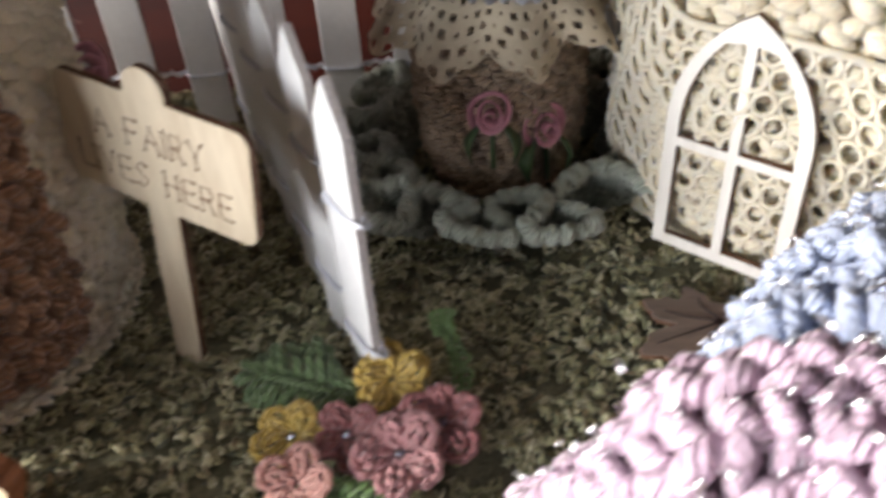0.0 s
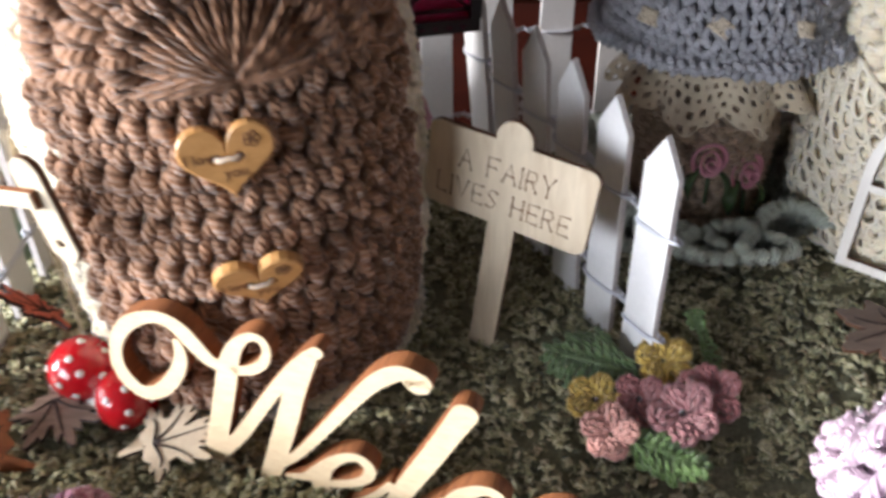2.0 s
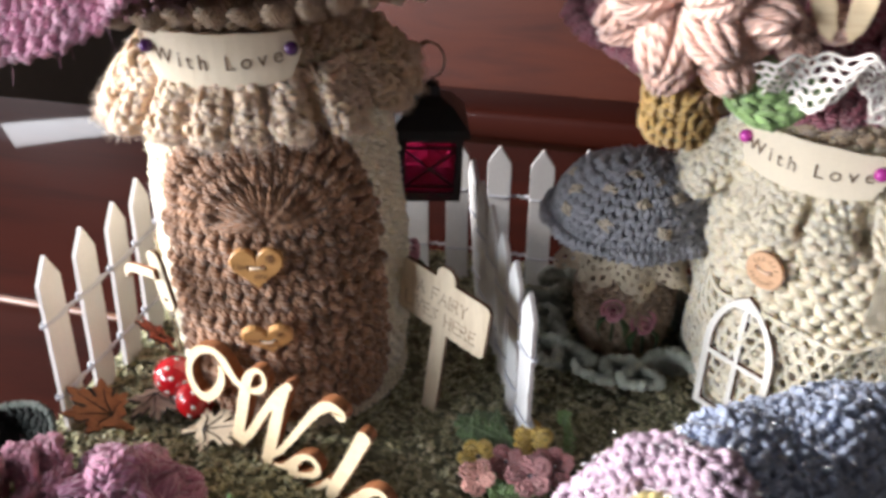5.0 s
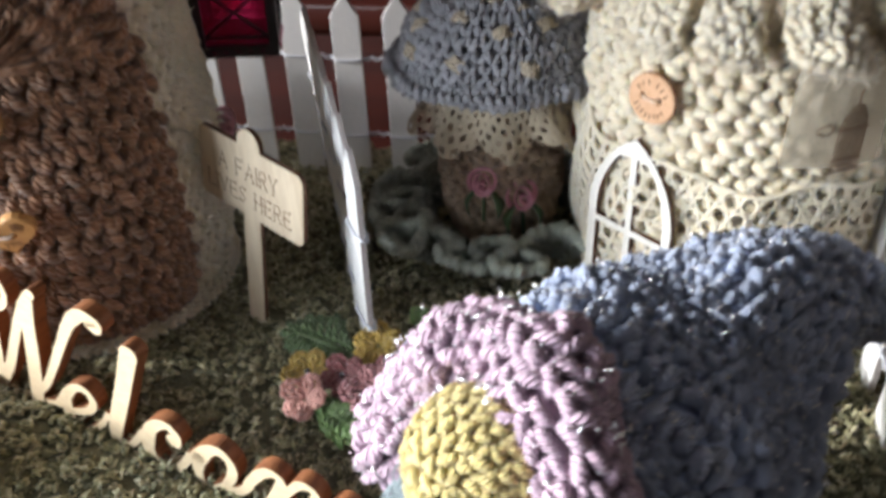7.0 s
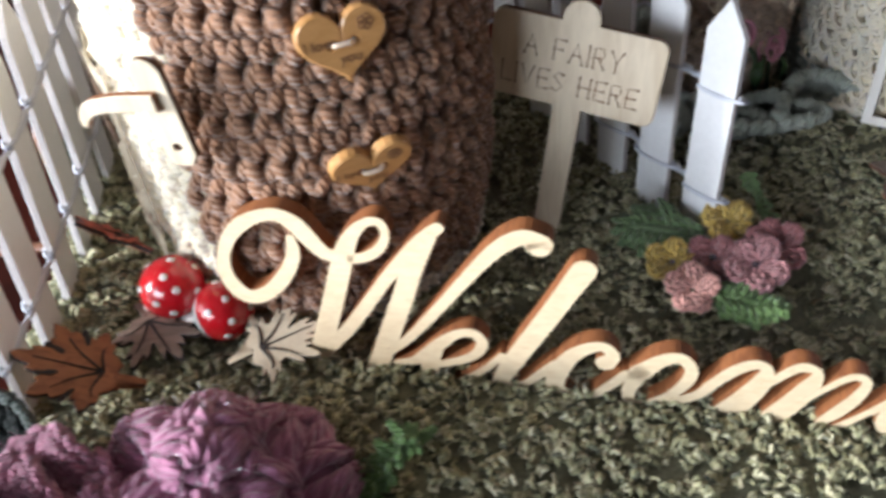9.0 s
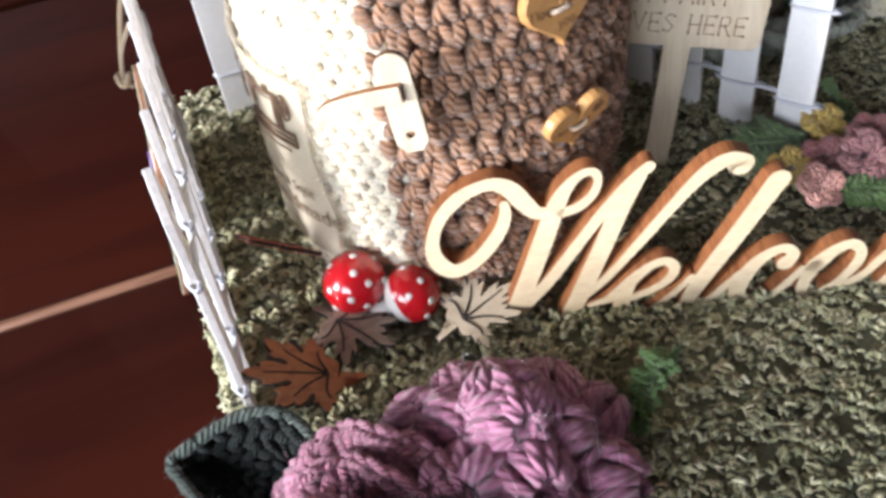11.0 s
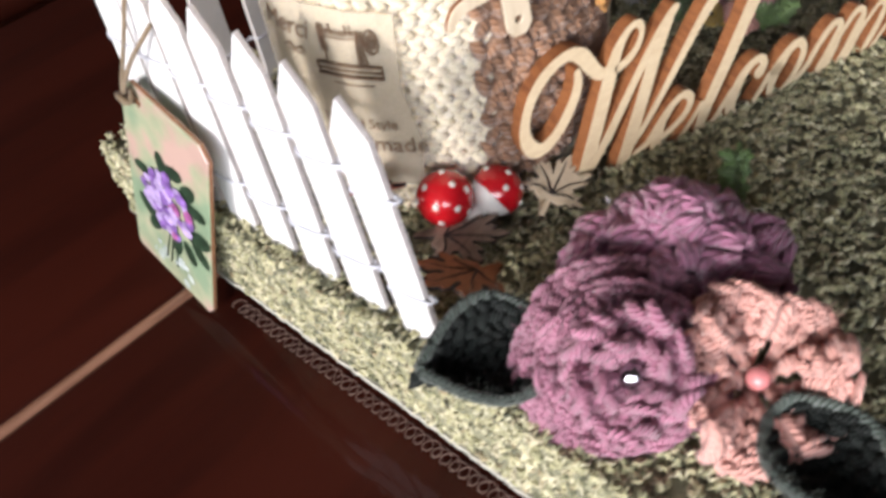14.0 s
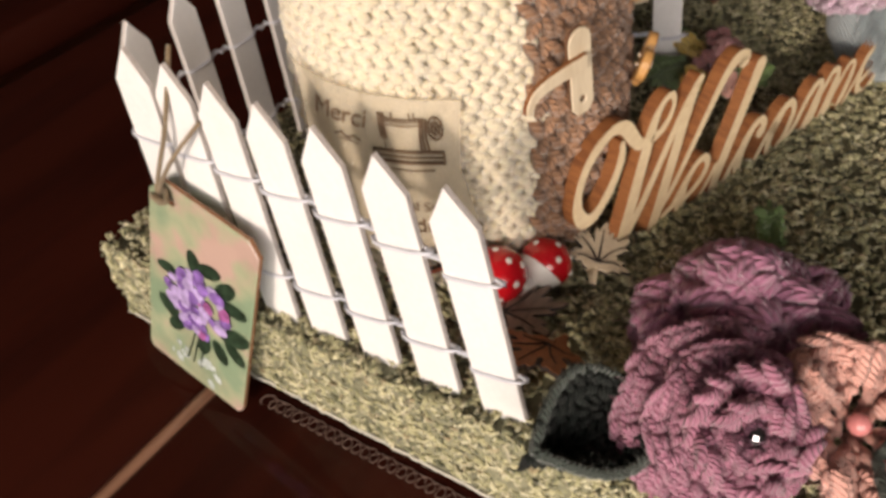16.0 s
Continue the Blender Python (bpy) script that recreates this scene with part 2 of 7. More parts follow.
def yarn(name, colour, other=None, plies=4.0, rough=0.9, sheen=0.4, vary=0.25, fleck=None, glow=0.0, ply=0.9):
    """Spun yarn: twisted plies with shade coloured into their grooves, fibre noise, slight changes from stitch to
    stitch.
    """
    m, t, b = material(name)
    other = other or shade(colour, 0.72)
    uv = t.nodes.new("ShaderNodeUVMap")
    sep = t.nodes.new("ShaderNodeSeparateXYZ")
    t.links.new(uv.outputs[0], sep.inputs[0])
    twist = nodes(t, "ShaderNodeMath")
    twist.operation = "MULTIPLY_ADD"
    t.links.new(sep.outputs[0], twist.inputs[0])
    twist.inputs[1].default_value = 0.75
    t.links.new(sep.outputs[1], twist.inputs[2])
    scale = nodes(t, "ShaderNodeMath")
    scale.operation = "MULTIPLY"
    t.links.new(twist.outputs[0], scale.inputs[0])
    scale.inputs[1].default_value = plies * 2 * math.pi
    wave = t.nodes.new("ShaderNodeMath")
    wave.operation = "SINE"
    t.links.new(scale.outputs[0], wave.inputs[0])
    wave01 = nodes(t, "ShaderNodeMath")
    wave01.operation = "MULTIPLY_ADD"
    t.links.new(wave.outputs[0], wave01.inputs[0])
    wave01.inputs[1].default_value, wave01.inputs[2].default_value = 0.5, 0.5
    geo = t.nodes.new("ShaderNodeNewGeometry")
    tex = t.nodes.new("ShaderNodeTexCoord")
    fine = nodes(t, "ShaderNodeTexNoise", Scale=1500.0, Detail=4.0, Roughness=0.7)
    t.links.new(tex.outputs["Object"], fine.inputs["Vector"])
    broad = nodes(t, "ShaderNodeTexNoise", Scale=45.0, Detail=3.0)
    t.links.new(tex.outputs["Object"], broad.inputs["Vector"])
    # Shade between plies is put into the colour, darkest where the wave is low.
    groove_shade = ramp(t, wave01.outputs[0], [(0.0, shade(other, 1.0 - 0.22 * ply)), (0.20, other), (0.50, colour)])
    c1 = groove_shade.outputs[0]
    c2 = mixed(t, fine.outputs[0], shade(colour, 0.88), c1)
    spread = ramp(t, geo.outputs["Random Per Island"], [(0, (1 - vary,) * 3), (1, (1 + vary * 0.4,) * 3)])
    c3 = mixed(t, 1.0, c2, spread.outputs[0], "MULTIPLY")
    soft = ramp(t, broad.outputs[0], [(0.3, (0.90,) * 3), (0.7, (1.0,) * 3)])
    c4 = mixed(t, 1.0, c3, soft.outputs[0], "MULTIPLY")
    if fleck:
        pick = ramp(t, geo.outputs["Random Per Island"], [(0.0, fleck), (0.5, fleck), (0.52, colour), (1.0, colour)])
        c4 = mixed(t, 0.6, c4, pick.outputs[0])
    t.links.new(c4, b.inputs["Base Color"])
    b.inputs["Roughness"].default_value = rough
    b.inputs["Sheen Weight"].default_value = sheen
    b.inputs["Specular IOR Level"].default_value = 0.2
    if glow:
        b.inputs["Subsurface Weight"].default_value = glow
        b.inputs["Subsurface Radius"].default_value = (1.0, 0.8, 0.55)
        b.inputs["Subsurface Scale"].default_value = 0.003
    first = bumped(t, b, wave01.outputs[0], ply, 0.0007)
    bumped(t, b, fine.outputs[0], 0.8, 0.0004 if ply > 0.8 else 0.0006, first)
    return m


def plain(name, colour, rough=0.5, metal=0.0, grain=300.0, amount=0.12, bump=0.2, coat=0.0, second=25.0):
    """A surface with fine grain and broad blotches."""
    m, t, b = material(name)
    tex = t.nodes.new("ShaderNodeTexCoord")
    fine = nodes(t, "ShaderNodeTexNoise", Scale=grain, Detail=5.0, Roughness=0.65)
    broad = nodes(t, "ShaderNodeTexNoise", Scale=second, Detail=3.0)
    for n in (fine, broad):
        t.links.new(tex.outputs["Object"], n.inputs["Vector"])
    a = ramp(t, fine.outputs[0], [(0.3, shade(colour, 1 - amount)), (0.7, shade(colour, 1 + amount * 0.5))])
    w = ramp(t, broad.outputs[0], [(0.3, (1 - amount,) * 3), (0.7, (1, 1, 1))])
    t.links.new(mixed(t, 1.0, a.outputs[0], w.outputs[0], "MULTIPLY"), b.inputs["Base Color"])
    r = ramp(t, broad.outputs[0], [(0.3, (rough * 0.85,) * 3), (0.7, (min(1, rough * 1.15),) * 3)])
    t.links.new(r.outputs[0], b.inputs["Roughness"])
    b.inputs["Metallic"].default_value = metal
    b.inputs["Coat Weight"].default_value = coat
    b.inputs["Coat Roughness"].default_value = 0.08
    bumped(t, b, fine.outputs[0], bump, 0.0003)
    return m


def timber(name, light, dark, scale=(8, 120, 120), rough=0.5, coat=0.0, bump=0.15, coat_rough=0.12, knots=3.0):
    """Wood with grain along x."""
    m, t, b = material(name)
    tex = t.nodes.new("ShaderNodeTexCoord")
    mp = t.nodes.new("ShaderNodeMapping")
    mp.inputs["Scale"].default_value = scale
    t.links.new(tex.outputs["Object"], mp.inputs[0])
    grain = nodes(t, "ShaderNodeTexNoise", Scale=1.0, Detail=6.0, Roughness=0.6, Distortion=0.6)
    t.links.new(mp.outputs[0], grain.inputs["Vector"])
    broad = nodes(t, "ShaderNodeTexNoise", Scale=knots, Detail=3.0)
    t.links.new(tex.outputs["Object"], broad.inputs["Vector"])
    col = ramp(t, grain.outputs[0], [(0.3, dark), (0.55, light), (0.75, shade(light, 1.1))])
    tone = ramp(t, broad.outputs[0], [(0.3, (0.78,) * 3), (0.7, (1.0,) * 3)])
    t.links.new(mixed(t, 1.0, col.outputs[0], tone.outputs[0], "MULTIPLY"), b.inputs["Base Color"])
    b.inputs["Roughness"].default_value = rough
    b.inputs["Coat Weight"].default_value = coat
    b.inputs["Coat Roughness"].default_value = coat_rough
    bumped(t, b, grain.outputs[0], bump, 0.0003)
    return m


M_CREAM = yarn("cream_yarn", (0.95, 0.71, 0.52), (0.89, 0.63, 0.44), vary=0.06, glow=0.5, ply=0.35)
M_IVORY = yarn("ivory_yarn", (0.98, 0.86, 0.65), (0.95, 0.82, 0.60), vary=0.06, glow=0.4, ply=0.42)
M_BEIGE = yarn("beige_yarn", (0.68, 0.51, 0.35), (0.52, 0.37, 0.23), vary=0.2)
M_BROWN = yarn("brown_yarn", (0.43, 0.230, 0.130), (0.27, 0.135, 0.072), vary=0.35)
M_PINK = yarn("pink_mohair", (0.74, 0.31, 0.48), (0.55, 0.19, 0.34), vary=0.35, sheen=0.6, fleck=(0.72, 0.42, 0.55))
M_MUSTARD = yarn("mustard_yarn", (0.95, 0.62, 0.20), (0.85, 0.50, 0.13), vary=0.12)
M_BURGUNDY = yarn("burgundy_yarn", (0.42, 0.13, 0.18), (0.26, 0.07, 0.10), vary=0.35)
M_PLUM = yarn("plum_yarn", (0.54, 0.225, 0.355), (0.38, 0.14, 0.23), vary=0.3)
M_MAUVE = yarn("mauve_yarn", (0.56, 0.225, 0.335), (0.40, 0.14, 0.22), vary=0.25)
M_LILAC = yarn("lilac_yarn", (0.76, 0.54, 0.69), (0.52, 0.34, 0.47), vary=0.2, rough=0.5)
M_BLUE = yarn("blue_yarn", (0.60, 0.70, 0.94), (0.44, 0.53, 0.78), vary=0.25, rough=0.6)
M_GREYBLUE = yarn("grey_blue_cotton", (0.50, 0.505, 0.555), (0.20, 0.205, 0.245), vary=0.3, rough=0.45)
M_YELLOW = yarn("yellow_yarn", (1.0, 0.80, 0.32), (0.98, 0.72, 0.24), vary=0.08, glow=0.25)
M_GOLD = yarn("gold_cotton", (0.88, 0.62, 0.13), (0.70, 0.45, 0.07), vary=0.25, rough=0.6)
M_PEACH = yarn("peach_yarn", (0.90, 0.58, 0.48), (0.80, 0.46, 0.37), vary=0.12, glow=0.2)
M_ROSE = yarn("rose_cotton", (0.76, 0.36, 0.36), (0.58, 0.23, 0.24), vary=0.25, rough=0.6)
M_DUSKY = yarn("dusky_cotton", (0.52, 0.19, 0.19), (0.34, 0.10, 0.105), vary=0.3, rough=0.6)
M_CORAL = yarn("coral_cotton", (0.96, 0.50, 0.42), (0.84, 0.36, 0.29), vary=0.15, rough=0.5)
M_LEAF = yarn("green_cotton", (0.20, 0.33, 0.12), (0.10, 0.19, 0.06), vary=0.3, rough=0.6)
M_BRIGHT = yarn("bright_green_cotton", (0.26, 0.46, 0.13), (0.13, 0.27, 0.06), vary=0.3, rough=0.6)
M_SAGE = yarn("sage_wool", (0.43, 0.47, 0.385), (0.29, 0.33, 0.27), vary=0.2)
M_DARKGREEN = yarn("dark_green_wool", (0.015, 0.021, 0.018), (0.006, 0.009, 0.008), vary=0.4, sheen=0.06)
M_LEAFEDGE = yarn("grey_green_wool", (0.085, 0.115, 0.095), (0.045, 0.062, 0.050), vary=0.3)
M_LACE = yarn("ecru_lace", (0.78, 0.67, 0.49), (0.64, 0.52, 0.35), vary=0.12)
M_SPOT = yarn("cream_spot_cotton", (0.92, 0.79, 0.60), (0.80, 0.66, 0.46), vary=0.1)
for m in (M_GOLD, M_ROSE, M_DUSKY, M_CORAL, M_LEAF, M_BRIGHT, M_LILAC, M_BLUE, M_GREYBLUE):
    m.node_tree.nodes["Principled BSDF"].inputs["Specular IOR Level"].default_value = 0.45
M_WHITE = plain("white_paint", (0.80, 0.80, 0.80), 0.45, grain=500, amount=0.05, bump=0.15)
M_WHITE_EDGE = plain("painted_cut_edge", (0.66, 0.62, 0.60), 0.6, grain=900, amount=0.2, bump=0.4)
M_WIRE = plain("white_wire", (0.62, 0.64, 0.70), 0.35, amount=0.04, bump=0.05)
M_PLY = timber("birch_ply", (0.80, 0.65, 0.43), (0.72, 0.55, 0.34), (60, 700, 700), 0.6)
M_PLY_PALE = timber("pale_birch_ply", (0.76, 0.65, 0.48), (0.64, 0.52, 0.36), (300, 300, 40), 0.6)
M_PLY_WHITE = timber("bleached_ply", (0.88, 0.84, 0.77), (0.80, 0.75, 0.67), (300, 300, 40), 0.6)
M_BURNT = timber("laser_cut_edge", (0.30, 0.11, 0.035), (0.16, 0.05, 0.015), (100, 100, 900), 0.65)
M_BURNT_DARK = timber("dark_cut_edge", (0.15, 0.065, 0.03), (0.07, 0.03, 0.015), (100, 100, 900), 0.7)
M_INK = plain("burnt_lettering", (0.22, 0.105, 0.05), 0.8, amount=0.3)
M_BUTTON = timber("button_wood", (0.62, 0.33, 0.12), (0.52, 0.26, 0.08), (120, 500, 500), 0.4, coat=0.2)
M_ROUND = timber("pinkish_button_wood", (0.74, 0.46, 0.28), (0.64, 0.37, 0.21), (120, 500, 500), 0.45, coat=0.2)
M_LINEN = plain("printed_linen", (0.86, 0.77, 0.60), 0.9, grain=1800, amount=0.25, bump=0.6)
sheer = M_LINEN.node_tree
sheer_t = sheer.nodes.new("ShaderNodeBsdfTransparent")
sheer_m = sheer.nodes.new("ShaderNodeMixShader")
sheer_m.inputs[0].default_value = 0.62
sheer.links.new(sheer.nodes["Principled BSDF"].outputs[0], sheer_m.inputs[1])
sheer.links.new(sheer_t.outputs[0], sheer_m.inputs[2])
sheer.links.new(sheer_m.outputs[0], sheer.nodes["Material Output"].inputs[0])
M_PRINT = plain("brown_print", (0.17, 0.105, 0.065), 0.9, amount=0.3)
M_RIBBON = plain("cream_ribbon", (0.80, 0.71, 0.55), 0.75, grain=2500, amount=0.12, bump=0.4)
M_RED = plain("red_lacquer", (0.55, 0.008, 0.015), 0.2, amount=0.08, coat=0.8, bump=0.02)
M_DOT = plain("white_lacquer", (0.80, 0.78, 0.74), 0.3, amount=0.05, coat=0.5, bump=0.02)
M_BLACK = plain("black_metal", (0.012, 0.011, 0.012), 0.45, 0.2, amount=0.3, bump=0.3)
M_STEEL = plain("bright_wire", (0.55, 0.50, 0.45), 0.25, 1.0, amount=0.1, bump=0.05)
M_GEM = plain("crystal", (0.42, 0.42, 0.45), 0.14, 1.0, amount=0.1, bump=0.0)
M_PEARL = plain("pink_bead", (0.70, 0.25, 0.25), 0.15, amount=0.1, coat=0.8, bump=0.0)
M_PIN = plain("purple_bead", (0.10, 0.03, 0.16), 0.15, 0.2, amount=0.2, coat=0.8, bump=0.0)
M_PINPINK = plain("magenta_bead", (0.62, 0.05, 0.42), 0.15, 0.2, amount=0.15, coat=0.8, bump=0.0)
M_TWINE = yarn("jute_twine", (0.38, 0.27, 0.15), (0.22, 0.14, 0.07), vary=0.2)
M_RUST = timber("rust_wood_leaf", (0.36, 0.135, 0.05), (0.22, 0.075, 0.028), (90, 500, 500), 0.6)
M_TAUPE = timber("taupe_wood_leaf", (0.26, 0.19, 0.15), (0.17, 0.12, 0.09), (90, 500, 500), 0.6)
M_DARKLEAF = timber("dark_wood_leaf", (0.17, 0.125, 0.10), (0.11, 0.08, 0.063), (90, 500, 500), 0.6)
M_REDLEAF = timber("red_wood_leaf", (0.55, 0.10, 0.045), (0.38, 0.06, 0.03), (90, 500, 500), 0.5)
M_CHAR = plain("charred_edge", (0.03, 0.02, 0.017), 0.8, amount=0.3)
M_GLASS_PINK = plain("pink_film", (0.95, 0.16, 0.38), 0.3, amount=0.15, bump=0.05, coat=0.4)
film = M_GLASS_PINK.node_tree
film_t = film.nodes.new("ShaderNodeBsdfTranslucent")
film_t.inputs[0].default_value = (1.0, 0.22, 0.48, 1)
film_m = film.nodes.new("ShaderNodeMixShader")
film_m.inputs[0].default_value = 0.6
film.links.new(film.nodes["Principled BSDF"].outputs[0], film_m.inputs[1])
film.links.new(film_t.outputs[0], film_m.inputs[2])
film_c = film.nodes.new("ShaderNodeBsdfTransparent")
film_c.inputs[0].default_value = (1.0, 0.42, 0.66, 1)
film_x = film.nodes.new("ShaderNodeMixShader")
film_x.inputs[0].default_value = 0.72
film.links.new(film_m.outputs[0], film_x.inputs[1])
film.links.new(film_c.outputs[0], film_x.inputs[2])
film.links.new(film_x.outputs[0], film.nodes["Material Output"].inputs[0])
M_TABLE = timber("polished_mahogany", (0.047, 0.0080, 0.0040), (0.025, 0.0044, 0.0025), (4, 30, 30), 0.55, coat=0.20, bump=0.02, coat_rough=0.04, knots=4.0)
M_TABLE.node_tree.nodes["Principled BSDF"].inputs["Specular IOR Level"].default_value = 0.1
M_PANEL = timber("mahogany_panel", (0.110, 0.022, 0.008), (0.065, 0.012, 0.005), (6, 40, 40), 0.5, coat=0.12, bump=0.08, coat_rough=0.25, knots=3.0)
M_BEAD = timber("seam_strip", (0.27, 0.135, 0.085), (0.17, 0.075, 0.045), (20, 200, 200), 0.3, coat=0.6)
# Added room walls and ceiling, kept dark to cut bounced fill light.
M_WALL = plain("wall_paint", (0.18, 0.165, 0.15), 0.85, grain=40, amount=0.06, bump=0.1, second=1.5)
M_CEIL = plain("ceiling_paint", (0.26, 0.25, 0.24), 0.9, grain=40, amount=0.04, bump=0.1, second=1.5)
M_UNDER = plain("gap_shade_board", (0.035, 0.018, 0.012), 0.5, grain=200, amount=0.25)
M_CLOTH = plain("base_hem", (0.62, 0.60, 0.52), 0.9, grain=1200, amount=0.2, bump=0.5)


def moss_material():
    m, t, b = material("tweed_yarn")
    geo = t.nodes.new("ShaderNodeNewGeometry")
    tex = t.nodes.new("ShaderNodeTexCoord")
    col = ramp(t, geo.outputs["Random Per Island"], [
        (0.0, (0.05, 0.058, 0.045)), (0.08, (0.16, 0.17, 0.11)), (0.22, (0.36, 0.36, 0.22)),
        (0.45, (0.54, 0.51, 0.31)), (0.65, (0.73, 0.68, 0.45)), (0.88, (0.87, 0.82, 0.62)), (1.0, (0.38, 0.28, 0.17))])
    fine = nodes(t, "ShaderNodeTexNoise", Scale=1800.0, Detail=4.0)
    broad = nodes(t, "ShaderNodeTexNoise", Scale=28.0, Detail=4.0)
    for n in (fine, broad):
        t.links.new(tex.outputs["Object"], n.inputs["Vector"])
    k = ramp(t, fine.outputs[0], [(0.3, (0.6,) * 3), (0.7, (1.1,) * 3)])
    w = ramp(t, broad.outputs[0], [(0.35, (0.78, 0.80, 0.72)), (0.65, (1.05, 1.05, 1.0))])
    speck = nodes(t, "ShaderNodeTexNoise", Scale=620.0, Detail=3.0, Roughness=0.6)
    t.links.new(tex.outputs["Object"], speck.inputs["Vector"])
    flake = ramp(t, speck.outputs[0], [(0.34, (0.02, 0.025, 0.018)), (0.43, (0.17, 0.175, 0.09)), (0.52, (0.43, 0.40, 0.22)), (0.64, (0.72, 0.65, 0.43))])
    both = mixed(t, 0.20, col.outputs[0], flake.outputs[0])
    c = mixed(t, 1.0, both, k.outputs[0], "MULTIPLY")
    t.links.new(mixed(t, 1.0, c, w.outputs[0], "MULTIPLY"), b.inputs["Base Color"])
    b.inputs["Roughness"].default_value = 0.85
    b.inputs["Sheen Weight"].default_value = 0.2
    b.inputs["Specular IOR Level"].default_value = 0.25
    bumped(t, b, fine.outputs[0], 0.6, 0.0003)
    return m


M_MOSS = moss_material()
M_MOSS_UNDER = plain("tweed_backing", (0.30, 0.295, 0.19), 0.95, grain=900, amount=0.5, bump=0.8)


# ---- the room ----
GROUND = -0.004
TABLE = -0.051
HEM = -0.0415


def ground(x, y):
    """The tweed sinks a little towards the front, under the end of the word."""
    a, b = min(1.0, max(0.0, (x + 0.13) / 0.14)), min(1.0, max(0.0, (0.125 - y) / 0.035))
    return GROUND - 0.0078 * a * b * b * (3 - 2 * b)


def box_build(lo, hi, build=None, slot=0):
    build = build or Build()
    x0, y0, z0 = lo
    x1, y1, z1 = hi
    v = [(x0, y0, z0), (x1, y0, z0), (x1, y1, z0), (x0, y1, z0), (x0, y0, z1), (x1, y0, z1), (x1, y1, z1), (x0, y1, z1)]
    f = [(3, 2, 1, 0), (4, 5, 6, 7), (0, 1, 5, 4), (1, 2, 6, 5), (2, 3, 7, 6), (3, 0, 4, 7)]
    return build.add(v, f, slot)


def bevelled_box(name, lo, hi, bevel, mats, parent=None, label="", segments=2):
    bm = bmesh.new()
    bmesh.ops.create_cube(bm, size=1)
    for v in bm.verts:
        v.co = Vector([lo[i] + (v.co[i] + 0.5) * (hi[i] - lo[i]) for i in range(3)])
    bmesh.ops.bevel(bm, geom=bm.edges[:], offset=bevel, segments=segments, affect="EDGES", profile=0.6)
    for f in bm.faces:
        f.smooth = True
    return plate(name, bm, None, mats, parent, label)


X0, X1, Y0, Y1, Z0, Z1 = -1.6, 1.9, -2.6, 2.4, -0.78, 1.75
WY0, WY1, WZ0, WZ1 = -2.3, 0.3, 0.08, 1.5
VY0, VY1, VZ0, VZ1 = 1.46, 1.86, 0.15, 0.29
T = 0.12


def structure(name, build, mat, label, category):
    return tagged(part(name, build, mat, None, "", smooth=False), label, category, kind="structure")


structure("floor", box_build((X0, Y0, Z0 - T), (X1, Y1, Z0)), timber("floor_boards", (0.22, 0.12, 0.06), (0.14, 0.07, 0.03), (3, 30, 30), 0.45), "dark wooden floor under the table", "floor")
structure("ceiling", box_build((X0, Y0, Z1), (X1, Y1, Z1 + T)), M_CEIL, "added plain ceiling, darkened to limit bounced light", "ceiling")
structure("wall_east", box_build((X1, Y0 - T, Z0), (X1 + T, Y1 + T, Z1)), M_WALL, "added plain wall, darkened to limit bounced light", "wall")
structure("wall_south", box_build((X0, Y0 - T, Z0), (X1, Y0, Z1)), M_WALL, "added plain wall, darkened to limit bounced light", "wall")
# North wall, darkened so that the tabletop mirrors less brightness.
structure("wall_north", box_build((X0, Y1, Z0), (X1, Y1 + T, Z1)), plain("dimmed_wall", (0.16, 0.12, 0.10), 0.8, grain=40, amount=0.1, bump=0.1, second=1.5), "added plain wall, made dark brown to dim the table's reflections", "wall")
ww = Build()
box_build((X0 - T, Y0 - T, Z0), (X0, Y1 + T, WZ0), ww)
box_build((X0 - T, Y0 - T, WZ1), (X0, Y1 + T, Z1), ww)
box_build((X0 - T, Y0 - T, WZ0), (X0, WY0, WZ1), ww)
box_build((X0 - T, WY1, WZ0), (X0, VY0, WZ1), ww)
box_build((X0 - T, VY1, WZ0), (X0, Y1 + T, WZ1), ww)
box_build((X0 - T, VY0, WZ0), (X0, VY1, VZ0), ww)
box_build((X0 - T, VY0, VZ1), (X0, VY1, WZ1), ww)
structure("wall_west", ww, M_WALL, "added wall with a wide window opening, darkened to limit bounced light", "wall")
window = empty("window_1", (X0, -1.0, WZ0), "wide white-framed window letting in daylight", "window", kind="structure")
for lo, hi in (((WY0, WZ0), (WY1, WZ0 + 0.05)), ((WY0, WZ1 - 0.05), (WY1, WZ1)), ((WY0, WZ0 + 0.05), (WY0 + 0.05, WZ1 - 0.05)),
               ((WY1 - 0.05, WZ0 + 0.05), (WY1, WZ1 - 0.05)), ((-1.025, WZ0 + 0.05), (-0.975, WZ1 - 0.05))):
    part("window_frame", box_build((X0 - 0.09, lo[0], lo[1]), (X0 - 0.04, hi[0], hi[1])), M_WHITE, window, smooth=False)

# ---- the table and the panel behind it ----
table = empty("table", (0, -0.1, TABLE - 0.03), "polished dark red-brown mahogany table", "table")
bevelled_box("tabletop", (-1.15, -0.85, TABLE - 0.03), (1.1, 0.2265, TABLE), 0.0025, [M_TABLE], table)
bevelled_box("tabletop", (-1.15, 0.2315, TABLE - 0.03), (1.1, 0.545, TABLE), 0.004, [M_TABLE], table)
# Thin raised strip along the seam, lighter than the boards.
bead = Build().add(*[x for x in tube(np.array([(-1.15, 0.229, TABLE - 0.0006), (-0.3, 0.229, TABLE - 0.0006), (1.1, 0.229, TABLE - 0.0006)]), 0.0027, 10)][:2])
